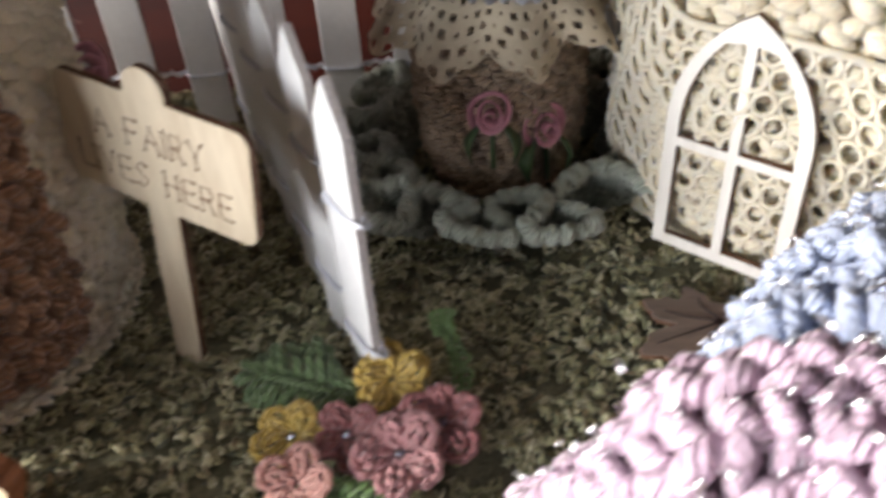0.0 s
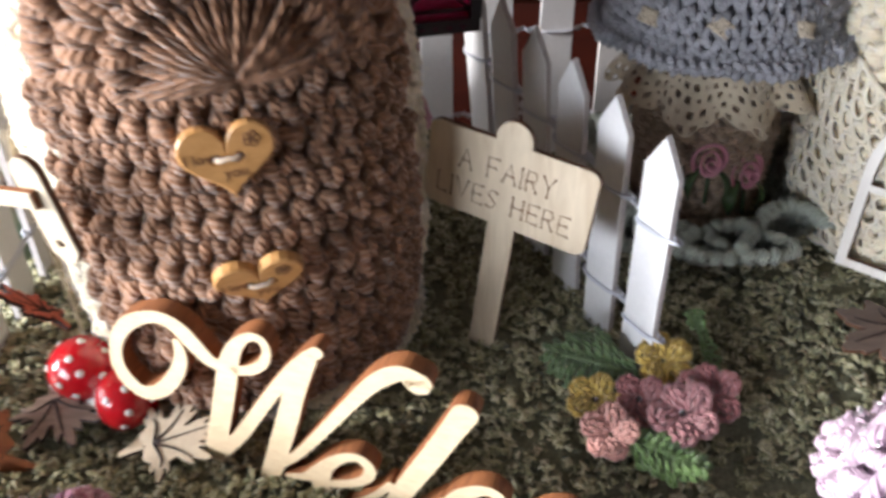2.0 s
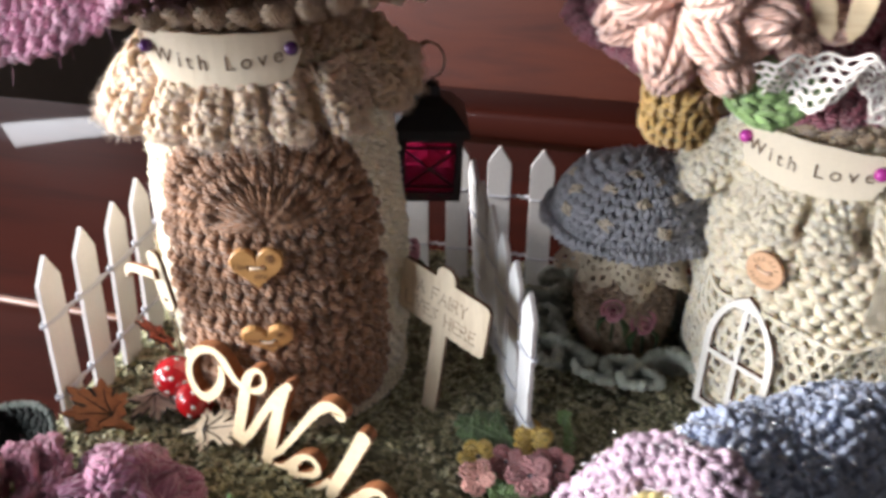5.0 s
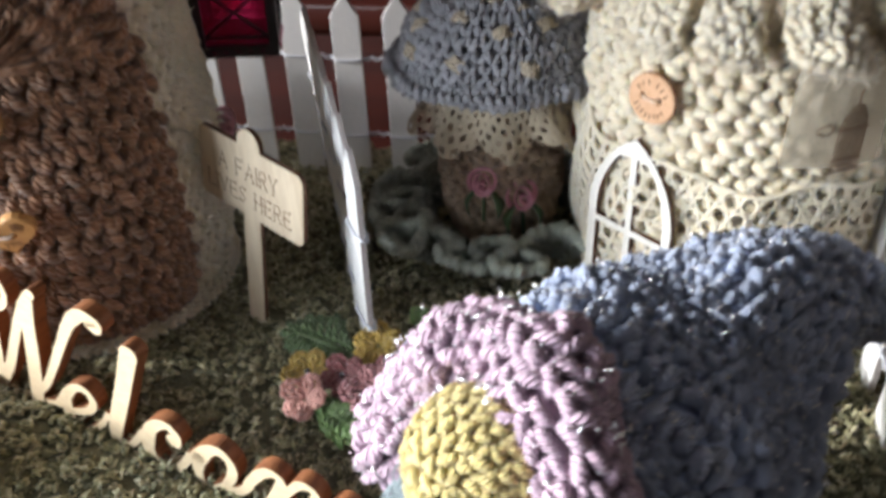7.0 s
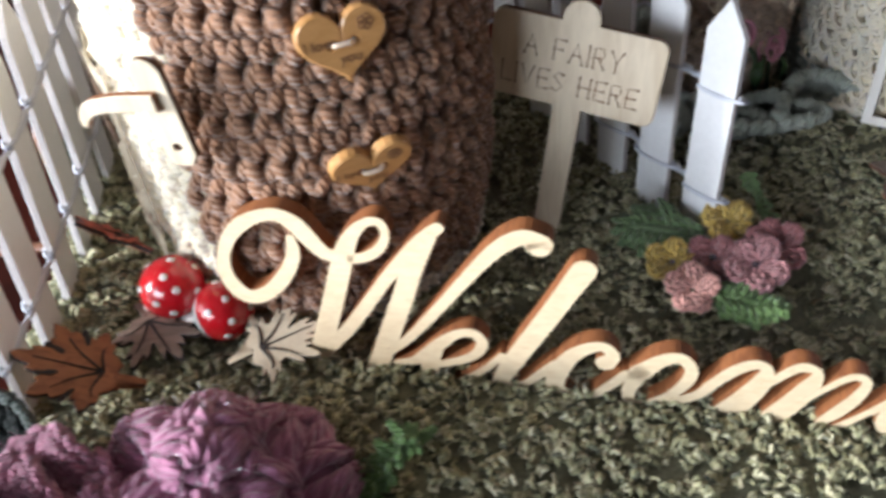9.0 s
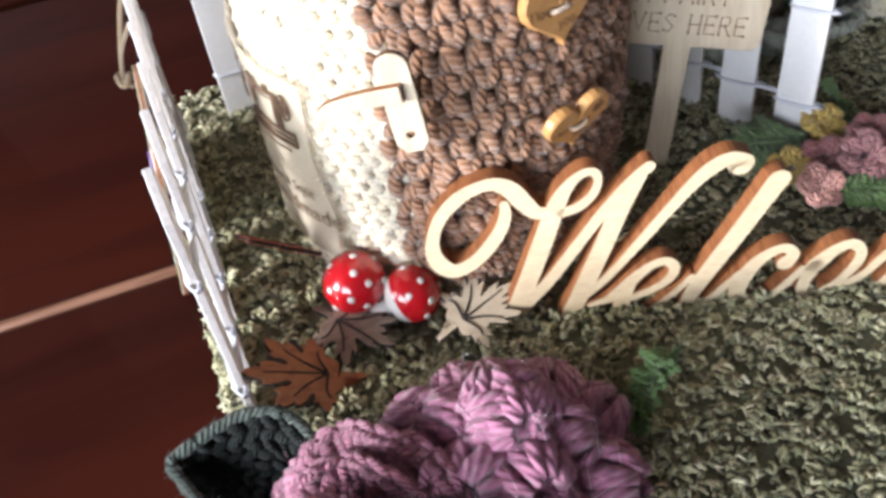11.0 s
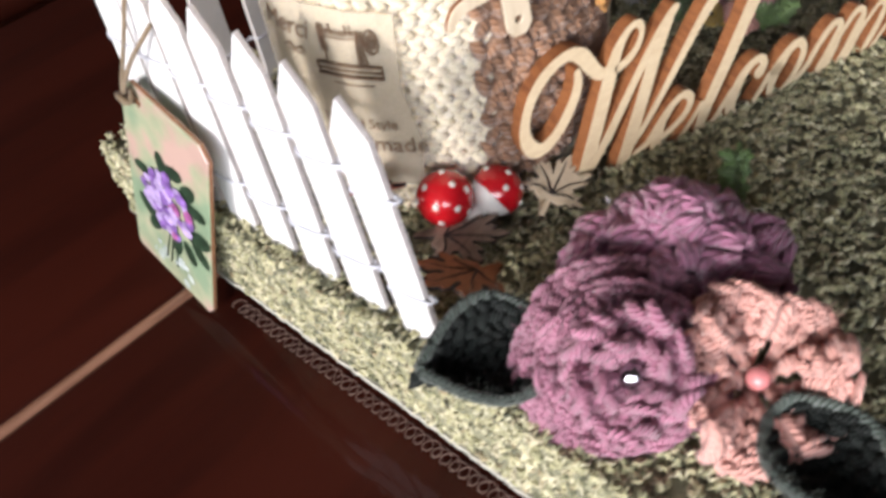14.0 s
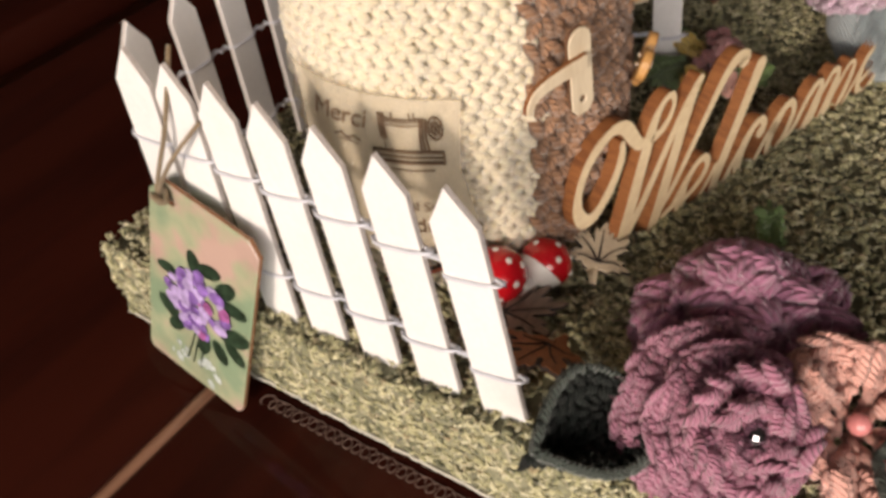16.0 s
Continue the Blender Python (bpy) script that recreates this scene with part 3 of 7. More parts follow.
part("seam_bead", bead, M_BEAD, table, "thin raised lighter strip between the table boards")
for x in (-1.05, 1.0):
    for y in (-0.75, 0.46):
        bevelled_box("leg", (x - 0.03, y - 0.03, Z0), (x + 0.03, y + 0.03, TABLE - 0.03), 0.004, [M_TABLE], table)
cabinet = empty("cabinet", (0.25, 0.75, Z0), "tall reddish-brown wooden cabinet behind the table", "cabinet")
bevelled_box("body", (-0.42, 0.66, Z0), (1.1, 1.1, 1.1), 0.006, [M_PANEL], cabinet)
bevelled_box("ledge", (-0.45, 0.60, -0.075), (1.1, 0.66, -0.045), 0.006, [M_TABLE], cabinet, "dark projecting wooden ledge")

# ---- the garden base ----
base = empty("garden_base", (-0.03, 0.12, TABLE), "flat craft base covered in flecked moss-green tweed yarn", "base")
BX0, BX1, BY0, BY1 = -0.2415, 0.168, -0.050, 0.285
board = Build()
nx, ny = 44, 36
board.add([(BX0 + 0.001 + (BX1 - BX0 - 0.002) * i / nx, BY0 + 0.001 + (BY1 - BY0 - 0.002) * j / ny, ground(BX0 + (BX1 - BX0) * i / nx, BY0 + (BY1 - BY0) * j / ny) - 0.0018) for j in range(ny + 1) for i in range(nx + 1)], grid_faces(ny + 1, nx + 1))
rim_b = [(BX0 + (BX1 - BX0) * i / nx, BY0) for i in range(nx)] + [(BX1, BY0 + (BY1 - BY0) * j / ny) for j in range(ny)] + [(BX1 - (BX1 - BX0) * i / nx, BY1) for i in range(nx)] + [(BX0, BY1 - (BY1 - BY0) * j / ny) for j in range(ny)]
side = []
for k in (0, 1, 2, 3):
    for x, y in rim_b:
        q = 0.001 if k == 0 else 0.0
        side.append((min(max(x, BX0 + q), BX1 - q), min(max(y, BY0 + q), BY1 - q), (ground(x, y) - 0.0018, ground(x, y) - 0.0030, HEM + 0.0004, HEM)[k]))
board.add(side, grid_faces(4, len(rim_b), True)[::-1])
part("board", board, M_MOSS_UNDER, base, "tweed covered board")
# Added support; its dark tone stands for shade in the gap under the base.
bevelled_box("underboard", (BX0 + 0.003, BY0 + 0.003, TABLE + 0.0003), (BX1 - 0.003, BY1 - 0.003, HEM), 0.0006, [M_UNDER], base, "added dark support board standing for the shaded gap under the base")
hem_path = [np.array(p) for p in ((BX0 - 0.0008, BY0 - 0.0008, HEM), (BX1 + 0.0008, BY0 - 0.0008, HEM), (BX1 + 0.0008, BY1 + 0.0008, HEM), (BX0 - 0.0008, BY1 + 0.0008, HEM))]
hem_pts = []
rg_h = random.Random(5)
for i in range(4):
    a, b = hem_path[i], hem_path[(i + 1) % 4]
    for k in range(150):
        p = a + (b - a) * k / 150
        hem_pts.append(p + np.array([rg_h.gauss(0, 0.00018), rg_h.gauss(0, 0.00018), rg_h.gauss(0, 0.00022)]))
hv, hf, hu = tube(np.array(hem_pts), 0.0007, 6, closed=True)
part("hem", Build().add(hv, hf, 0, hu), M_CLOTH, base, "off-white cloth hem along the foot of the base")

# moss: many short strands of tweed yarn
rng = np.random.default_rng(7)
CURLS = [lobe((0.10, -0.5, -0.10), (-0.06, 0.5, 0.02), 0.20, 0.185, 3, 3, 0.26), lobe((-0.08, -0.5, -0.08), (0.10, 0.5, 0.0), 0.28, 0.20, 3, 3, -0.22), lobe((0.0, -0.5, -0.1), (0.05, 0.5, 0.06), 0.12, 0.165, 3, 3, 0.36)]
mats = []


def grain_matrix(p, n, size):
    ang = rng.uniform(0, 2 * math.pi)
    t = np.array([math.cos(ang), math.sin(ang), rng.normal(0, 0.35)])
    n = np.asarray(n, float) + rng.normal(0, 0.25, 3)
    n /= np.linalg.norm(n)
    t = t - n * (t @ n)
    t /= np.linalg.norm(t)
    m = np.eye(4)
    m[:3, 0], m[:3, 1], m[:3, 2], m[:3, 3] = np.cross(t, n) * size, t * size, n * size, p
    return m


def tuft(x, y, fibres):
    """A curl of tweed: fibres that fan out from one spot."""
    turn, high = rng.uniform(0, 6.28), rng.uniform(-0.0006, 0.0013)
    for k in range(fibres):
        a = turn + rng.normal(0, 0.9)
        size = rng.uniform(0.0023, 0.0041)
        t = np.array([math.cos(a), math.sin(a), rng.uniform(-0.15, 0.40)])
        t /= np.linalg.norm(t)
        n = np.array([rng.normal(0, 0.4), rng.normal(0, 0.4), 1.0])
        n -= t * (n @ t)
        n /= np.linalg.norm(n)
        m = np.eye(4)
        m[:3, 0], m[:3, 1], m[:3, 2] = np.cross(t, n) * size, t * size, n * size
        m[:3, 3] = np.array((x, y, ground(x, y) - 0.0010 + high)) + t * size * 0.35
        mats.append(m)


for i in range(17000):
    x, y = rng.uniform(BX0, BX1), rng.uniform(BY0, BY1)
    if min(math.hypot(x + 0.1475, y - 0.167), math.hypot(x - 0.094, y - 0.209)) > 0.038:
        tuft(x, y, 5)
for i in range(5200):
    y, z = rng.uniform(BY0, BY1), rng.uniform(HEM + 0.0008, GROUND)
    mats.append(grain_matrix((BX0 + 0.0005 + rng.uniform(-0.001, 0.001), y, z), (-1, 0, 0.2), rng.uniform(0.0027, 0.0046)))
for i in range(5200):
    x, z = rng.uniform(BX0, BX1), rng.uniform(HEM + 0.0008, ground(x, BY0))
    mats.append(grain_matrix((x, BY0 + 0.0005 + rng.uniform(-0.001, 0.001), z), (0, -1, 0.2), rng.uniform(0.0027, 0.0046)))
curls = Build()
for k in range(3):
    curls.stamp(CURLS[k], mats[k::3])
tagged(part("tweed", curls, M_MOSS, base), kind="stuff")


# ---- fences ----
def picket_outline(w, h, tip):
    return [(-w / 2, 0), (w / 2, 0), (w / 2, h - tip), (0, h), (-w / 2, h - tip)]


def fence(bases, tips, face, label, width=0.0128, wires=(0.24, 0.66), twist=None):
    """A row of pointed pickets wired together; bases and tips are places, face the way that the fronts look."""
    face = Vector(face).normalized()
    thing = empty("picket_fence", bases[0], label, "fence", "white picket fences")
    for b, tp in zip(bases, tips):
        up = Vector(tp) - Vector(b)
        look_to = Vector(twist).normalized() if twist else face
        across = up.cross(look_to)
        bm = prism(picket_outline(width, up.length, width * 0.8), 0.0023, 0.0002)
        m = frame_at(Vector(b) - look_to * 0.0009, across, up)
        plate("picket", bm, m, [M_WHITE, M_WHITE_EDGE], thing)
    for h in wires:
        pts = []
        side = 1
        for i, (b, tp) in enumerate(zip(bases, tips)):
            b, tp = np.array(b), np.array(tp)
            c = b + (tp - b) * h
            up = (tp - b) / np.linalg.norm(tp - b)
            f = np.array(Vector(twist).normalized() if twist else face)
            ac = np.cross(up, f)
            pts += [c - ac * (width * 0.5 + 0.0006) - f * 0.0008, c - ac * width * 0.45 + f * 0.0019, c + f * 0.0019 - up * 0.0003, c + ac * width * 0.45 + f * 0.0019, c + ac * (width * 0.5 + 0.0006) - f * 0.0008]
        v, f2, u = tube(smooth_path(pts, 3), 0.00065, 6)
        w = Build().add(v, f2, 0, u)
        back = [p - 2.4 * np.array(face) * 0.0014 if i % 5 in (1, 2, 3) else p for i, p in enumerate(pts)]
        w.add(*tube(smooth_path(back, 3), 0.0005, 6))
        for i in range(len(bases) - 1):
            q0, q1 = pts[5 * i + 4], pts[5 * i + 5]
            mid = (q0 + q1) / 2
            turns = []
            n = 14
            axis = (q1 - q0)
            gap = np.linalg.norm(axis) + 1e-9
            axis = axis / gap
            s1 = np.cross(axis, np.array([0.1, 0.2, 1.0]))
            s1 /= np.linalg.norm(s1)
            s2 = np.cross(axis, s1)
            for k in range(n):
                a = 2 * math.pi * 2 * k / n
                turns.append(mid + axis * gap * 0.45 * (2 * k / (n - 1) - 1) + 0.00095 * (math.cos(a) * s1 + math.sin(a) * s2))
            w.add(*tube(turns, 0.00055, 5))
        part("wire", w, M_WIRE, thing, "thin white binding wire")
    return thing


side_b = [(-0.2335, 0.0985 + 0.0243 * i * (1 - 0.012 * i), GROUND - 0.003) for i in range(7)]
side_t = list(zip((-0.2348, -0.2326, -0.2308, -0.2308, -0.2310, -0.2312, -0.2315), (0.1098, 0.1332, 0.1560, 0.1768, 0.1955, 0.2130, 0.2300), (0.0805, 0.0818, 0.0828, 0.0850, 0.0872, 0.0895, 0.0915)))
fence(side_b, side_t, (-1, -0.05, 0.0), "white painted picket fence bound with wire beside the brown-doored house", width=0.0148)
back_x = [-0.208 + 0.0235 * i for i in range(15)]
fence([(x, 0.262, GROUND - 0.003) for x in back_x], [(x + 0.001, 0.264, 0.082 + 0.0015 * math.sin(i * 1.7)) for i, x in enumerate(back_x)], (0.05, -1, 0), "white painted picket fence along the back of the base")
in_b = [(-0.0276 - 0.0085 * i, 0.1350 + 0.0205 * i, GROUND - 0.003) for i in range(6)]
in_t = [(-0.0265 - 0.0098 * i, 0.1377 + 0.0207 * i, 0.0770 + 0.0011 * i) for i in range(6)]
fence(in_b, in_t, (-0.97, -0.24, 0), "short white picket fence dividing the garden beside the wooden sign", twist=(-0.85, -0.53, 0))
right_b = [(0.1395, 0.122 + 0.0235 * i, GROUND - 0.003) for i in range(6)]
fence(right_b, [(x + 0.002, y + 0.004, 0.08) for x, y, z in right_b], (1, 0, 0), "white picket fence on the far edge of the base")


# ---- knitted houses ----
def profile_fn(pairs):
    z = [p[1] for p in pairs]
    r = [p[0] for p in pairs]
    return lambda h: float(np.interp(h, z, r))


def round_surface(centre, radius):
    """where(a, z): a place on a turned form, a in radians, 0 towards -y."""
    def where(a, z, out=0.0):
        r = radius(z) + out
        return (centre[0] + r * math.sin(a), centre[1] - r * math.cos(a), z)
    return where


def fuzz(build, where_list, normals, count, length, seed, thick=0.00009, slot=0):
    """Loose fibres standing off a surface."""
    rg = np.random.default_rng(seed)
    for i in rg.integers(0, len(where_list), count):
        p, n = np.array(where_list[i]), np.array(normals[i])
        d = n + rg.normal(0, 0.8, 3)
        d /= np.linalg.norm(d)
        e = d + rg.normal(0, 0.5, 3)
        e /= np.linalg.norm(e)
        k = length * rg.uniform(0.4, 1.2)
        path = [p, p + d * k * 0.5, p + (d + e) * k * 0.5]
        build.add(*tube(path, thick, 3, cap=False)[:2], slot)


def knitted_body(name, where, rows, form, mat, under_profile, centre, parent, label, jitter=0.15, seed=3, fibres=0, swell=1.12):
    b = Build()
    v, f, u = lathe(under_profile, 64, (centre[0], centre[1], 0))
    b.add(v, f, 0, u)
    mats = stitch_mats(where, rows, jitter, seed)
    mats[:, :3, :2] *= swell
    b.stamp(form, mats)
    if fibres:
        fuzz(b, mats[:, :3, 3], mats[:, :3, 2] / np.linalg.norm(mats[:, :3, 2], axis=1)[:, None], fibres, 0.006, seed)
    return part(name, b, mat, parent, label)


def ruffle(build, centre, r0, r1, z0, z1, waves, amp, rows, width, form, seed, slot=0, a0=0.0, a1=2 * math.pi, drop=0.0, lift=None):
    """A gathered frill of stitches between two rings; drop bends its rim."""
    rg = np.random.default_rng(seed)
    phase = rg.uniform(0, 6.28, 4)

    def where(a, t):
        wav = math.sin(a * waves + phase[0]) + 0.45 * math.sin(a * waves * 1.63 + phase[1])
        r = r0 + (r1 - r0) * t + amp * wav * t
        z = z0 + (z1 - z0) * t + amp * 0.8 * math.cos(a * waves + phase[0] + 0.6) * t - drop * t * t
        if lift:
            z += lift(a) * t
        sh = 0.6 * amp / max(r1, 1e-3) * math.cos(a * waves + phase[2]) * t
        return (centre[0] + r * math.sin(a + sh), centre[1] - r * math.cos(a + sh), z)
    count = int((a1 - a0) * (r1 + amp) / width * 1.25)
    rws = []
    for i in range(rows):
        for k in range(count):
            rws.append((a0 + (k + 0.5 * (i % 2)) * (a1 - a0) / count, (i + 0.5) / rows, (a1 - a0) / count, 1.0 / rows))
    mats = stitch_mats(where, rws, 0.15, seed, True)
    build.stamp(form, mats, slot)
    # a thin web behind the stitches
    na, nt = count * 2, rows * 2 + 1
    v = [where(a0 + (a1 - a0) * j / na, i / (nt - 1)) for i in range(nt) for j in range(na + 1)]
    build.add(v, grid_faces(nt, na + 1), slot)
    return mats


def folded_frill(build, centre, r0, r1, z0, z1, folds, amp, swing, rows, width, seed, slot=0, form=None, zamp=0.7, fibres=0, length=0.006, start=0.0, wobble=0.10, edge=1.0, jitter=0.5):
    """A thick ribbon of stitches laid in S-shaped folds, with a braided rim."""
    form = form or STITCH_KNOT
    rg = np.random.default_rng(seed)
    ph = rg.uniform(0, 6.28, 3)

    def where(a, t):
        th = folds * a + ph[0] + 1.3 * math.sin(2 * a + ph[1]) + 0.9 * math.sin(5 * a + ph[2])
        grow = start + (1 - start) * t
        big = 1 + 0.28 * math.sin(4 * a + ph[2]) + 0.22 * math.sin(9 * a + ph[1])
        r = r0 + (r1 - r0) * t + amp * big * grow * math.sin(th)
        z = z0 + (z1 - z0) * t + amp * zamp * grow * math.cos(th + 0.6)
        b = a - swing * 2 * math.pi / folds * grow * math.sin(2 * th)
        return np.array((centre[0] + r * math.sin(b), centre[1] - r * math.cos(b), z))
    places = []
    for i in range(rows + 1):
        t = i / rows
        line = np.array([where(2 * math.pi * k / 900, t) for k in range(900)])
        d = np.r_[0, np.cumsum(np.linalg.norm(np.diff(np.r_[line, line[:1]], axis=0), axis=1))]
        count = int(d[-1] / width)
        a = np.interp((np.arange(count + 1) + 0.5 * (i % 2)) * d[-1] / count, d, np.arange(901)) * 2 * math.pi / 900
        if i < rows:
            knots = [(a[k], t, max(a[k + 1] - a[k], 0.004), 1.0 / rows) for k in range(count)]
            m = stitch_mats(where, knots, jitter, seed + i, True, 0.85)
            size = width * 1.32 * rg.uniform(0.9, 1.15, len(m))
            m[:, :3, :3] *= (size[:, None] / np.linalg.norm(m[:, :3, :3], axis=1))[:, None, :]
            m[:, :3, 3] += rg.normal(0, wobble * width, (len(m), 3))
            build.stamp(form, m, slot)
            places.append(m[:, :3, 3])
        else:
            path = np.array([where(x, t) for x in np.interp(np.arange(count * 5) * d[-1] / (count * 5), d, np.arange(901)) * 2 * math.pi / 900])
            path += rg.normal(0, width * 0.04, path.shape)
            beat = np.abs(np.sin(np.arange(count * 5) * math.pi / 5))
            fat = width * (0.34 + 0.18 * beat) * np.repeat(1 + rg.normal(0, 0.08, count), 5) * edge
            v, f, u = tube(path, fat, 7, closed=True)
            build.add(v, f, slot, u * np.array((1.5, 1.0)))
            places.append(path)
    na, nt = 360, rows * 2 + 1
    build.add([where(2 * math.pi * j / na, i / (nt - 1)) for i in range(nt) for j in range(na + 1)], grid_faces(nt, na + 1), slot)
    every = np.concatenate(places)
    if fibres:
        out = every - np.array((centre[0], centre[1], 0.5 * (z0 + z1)))
        fuzz(build, every, out / np.linalg.norm(out, axis=1)[:, None], fibres, length, seed, 0.00006, slot)
    return every


LC = (-0.1475, 0.167)
L_PROFILE = [(0.042, GROUND + 0.0005), (0.0485, 0.004), (0.0512, 0.015), (0.0535, 0.03), (0.0542, 0.06), (0.0525, 0.09), (0.0505, 0.12), (0.048, 0.145), (0.044, 0.165), (0.040, 0.20)]
l_r = profile_fn(L_PROFILE)
l_on = round_surface(LC, l_r)
left_house = empty("toadstool_house", (LC[0], LC[1], GROUND), "cream crocheted toadstool house with a brown door and pink cap", "house", "crocheted toadstool houses")
rows = around(36, 0.0, 0.17, lambda z: 2 * math.pi * l_r(z), 0.0054)
knitted_body("wall", l_on, rows, STITCH_KNOT, M_IVORY, [(r - 0.0003, z) for r, z in L_PROFILE], LC, left_house, "cream crocheted wall", seed=4, fibres=1500)

# the door: rows below, a fan of tall stitches above
A0 = radians(20)
RING_Z, FAN_R = 0.107, 0.047


def door_at(s, h):
    """s metres across the door, h metres up."""
    return l_on(A0 + s / 0.0560, h, 0.0030 * (1 - (abs(s) / 0.053) ** 6))


STITCH_LEGS = merge(lobe((-0.56, 0.50, -0.12), (-0.02, -0.50, 0.05), 0.36, 0.31, 6, 7), lobe((0.52, 0.54, -0.12), (0.05, -0.46, 0.0), 0.32, 0.29, 6, 7))
STITCH_BACK = merge(lobe((-0.10, 0.52, -0.12), (-0.50, -0.46, 0.02), 0.34, 0.31, 6, 7), lobe((0.06, 0.46, -0.10), (0.54, -0.50, 0.0), 0.34, 0.29, 6, 7))
STITCH_RAY = merge(lobe((-0.30, 0.62, -0.1), (-0.06, -0.62, 0.0), 0.24, 0.29, 7, 7), lobe((0.26, 0.62, -0.1), (0.10, -0.62, 0.0), 0.24, 0.27, 7, 7))
door = Build()
rows = []
W2 = 0.050
n_rows = 16
for i in range(n_rows):
    h = 0.004 + (i + 0.5) * (RING_Z - 0.004) / n_rows
    cnt = 15
    for k in range(cnt):
        s = -W2 + (k + 0.5 + 0.25 * (i % 2)) * 2 * W2 / (cnt + 0.25)
        rows.append((s, h, 2 * W2 / cnt, (RING_Z - 0.004) / n_rows, i % 2))
mats = stitch_mats(door_at, [r[:4] for r in rows], 0.14, 11, depth=1.2)


def fan_at(th, r):
    return door_at(r * math.sin(th), RING_Z + r * math.cos(th) * 0.93)


mats[:, :3, :2] *= 1.12
odd = np.array([r[4] == 1 for r in rows])
door.stamp(STITCH_LEGS, mats[~odd])
door.stamp(STITCH_BACK, mats[odd])
for i, (r0, r1, cnt) in enumerate(((0.0030, 0.0200, 13), (0.0195, 0.0285, 15), (0.0280, 0.0375, 19), (0.0370, 0.0470, 23))):
    fan = [(-math.pi / 2 * 1.08 + (k + 0.5) * math.pi * 1.08 / cnt, (r0 + r1) / 2, math.pi * 1.08 / cnt, r1 - r0) for k in range(cnt)]
    fan_m = stitch_mats(fan_at, fan, 0.10, 12 + i, depth=1.1)
    fan_m[:, :3, :2] *= 1.12
    if i == 0:
        fan_m[:, :3, 0] *= 1.25
    door.stamp(STITCH_RAY if i == 0 else (STITCH_LEGS, STITCH_BACK)[i % 2], fan_m)
nv = []
for i in range(31):
    h = 0.004 + i / 30 * (RING_Z + FAN_R * 0.93 - 0.006)
    w = W2 if h < RING_Z else W2 * math.sqrt(max(0.0, 1 - ((h - RING_Z) / (FAN_R * 0.93)) ** 2))
    nv += [door_at(w * (j / 20 * 2 - 1), h) for j in range(21)]
door_cloth = part("door", Build().add(np.array(nv), grid_faces(31, 21)), M_BROWN, left_house, "rounded brown crocheted door")
fuzz(door, mats[:, :3, 3], mats[:, :3, 2] / np.linalg.norm(mats[:, :3, 2], axis=1)[:, None], 500, 0.006, 5, 0.00007)
tagged(part("stitches", door, M_BROWN, door_cloth), kind="stuff")
# cream edging round the foot
foot = Build()
rows = [(a + b * 0.4, b, 0.075, 1.0) for b in (-0.6, 0.6) for a in np.arange(0, 2 * math.pi, 0.075)]
foot.stamp(STITCH_KNOT, stitch_mats(lambda a, b: (LC[0] + (0.0515 - 0.0012 * b) * math.sin(a), LC[1] - (0.0515 - 0.0012 * b) * math.cos(a), -0.0010 + 0.0026 * b), rows, 0.2, 21))
foot.add(*lathe([(0.0515, -0.004), (0.0505, 0.000), (0.0480, 0.003)], 64, (LC[0], LC[1], 0)))
part("edging", foot, M_IVORY, left_house, "cream yarn edging round the foot")

frill = Build()
folded_frill(frill, LC, 0.0490, 0.0610, 0.1645, 0.1470, 21, 0.0055, 0.17, 6, 0.0038, 31, fibres=16000, length=0.0050, start=0.30, zamp=0.30, wobble=0.12)
part("frill", frill, M_CREAM, left_house, "gathered cream crocheted frill")
neck = Build()
nk = lambda a, z: (LC[0] + 0.043 * math.sin(a), LC[1] - 0.043 * math.cos(a), z)
neck.stamp(STITCH_KNOT, stitch_mats(nk, around(7, 0.155, 0.20, lambda z: 0.27, 0.0062), 0.15, 33))
neck.add(*lathe([(0.042, 0.15), (0.042, 0.20), (0.100, 0.207)], 48, (LC[0], LC[1], 0)))
neck.stamp(STITCH_KNOT, stitch_mats(lambda a, t: (LC[0] + (0.105 - 0.06 * t) * math.sin(a), LC[1] - (0.105 - 0.06 * t) * math.cos(a), 0.205 - 0.004 * t), [(a, t, 0.09, 0.12) for t in np.arange(0.05, 1, 0.12) for a in np.arange(0, 6.28, 0.09)], 0.15, 34, True))
part("underside", neck, M_BEIGE, left_house, "beige crocheted underside of the cap")
CAP_L = (LC[0] - 0.004, LC[1] - 0.004)
cap = Build()
cap_prof = profile_fn([(0.104, 0.212), (0.102, 0.226), (0.092, 0.245), (0.068, 0.264), (0.034, 0.277), (0.004, 0.281)])
cap_on = round_surface(CAP_L, cap_prof)
cap.stamp(STITCH_V, stitch_mats(cap_on, around(9, 0.213, 0.281, lambda z: 2 * math.pi * cap_prof(z), 0.008), 0.2, 41))
cap.add(*lathe([(0.102, 0.212), (0.100, 0.226), (0.090, 0.245), (0.066, 0.264), (0.032, 0.277), (0.0005, 0.281)], 48, (CAP_L[0], CAP_L[1], 0)))


def tilt(a):
    """The cap hangs lower over its near side, with one deep fold in front."""
    a = (a + math.pi) % (2 * math.pi) - math.pi
    return -0.030 * math.cos(a + 1.15) - 0.010 * math.exp(-((a - 0.02) / 0.15) ** 2) + 0.010 / (1 + math.exp(-(a - 0.22) / 0.05)) * (1 if a < 2 else 0)


rim_m = ruffle(cap, CAP_L, 0.090, 0.110, 0.224, 0.214, 11, 0.0085, 6, 0.0052, STITCH_KNOT, 42, lift=tilt)
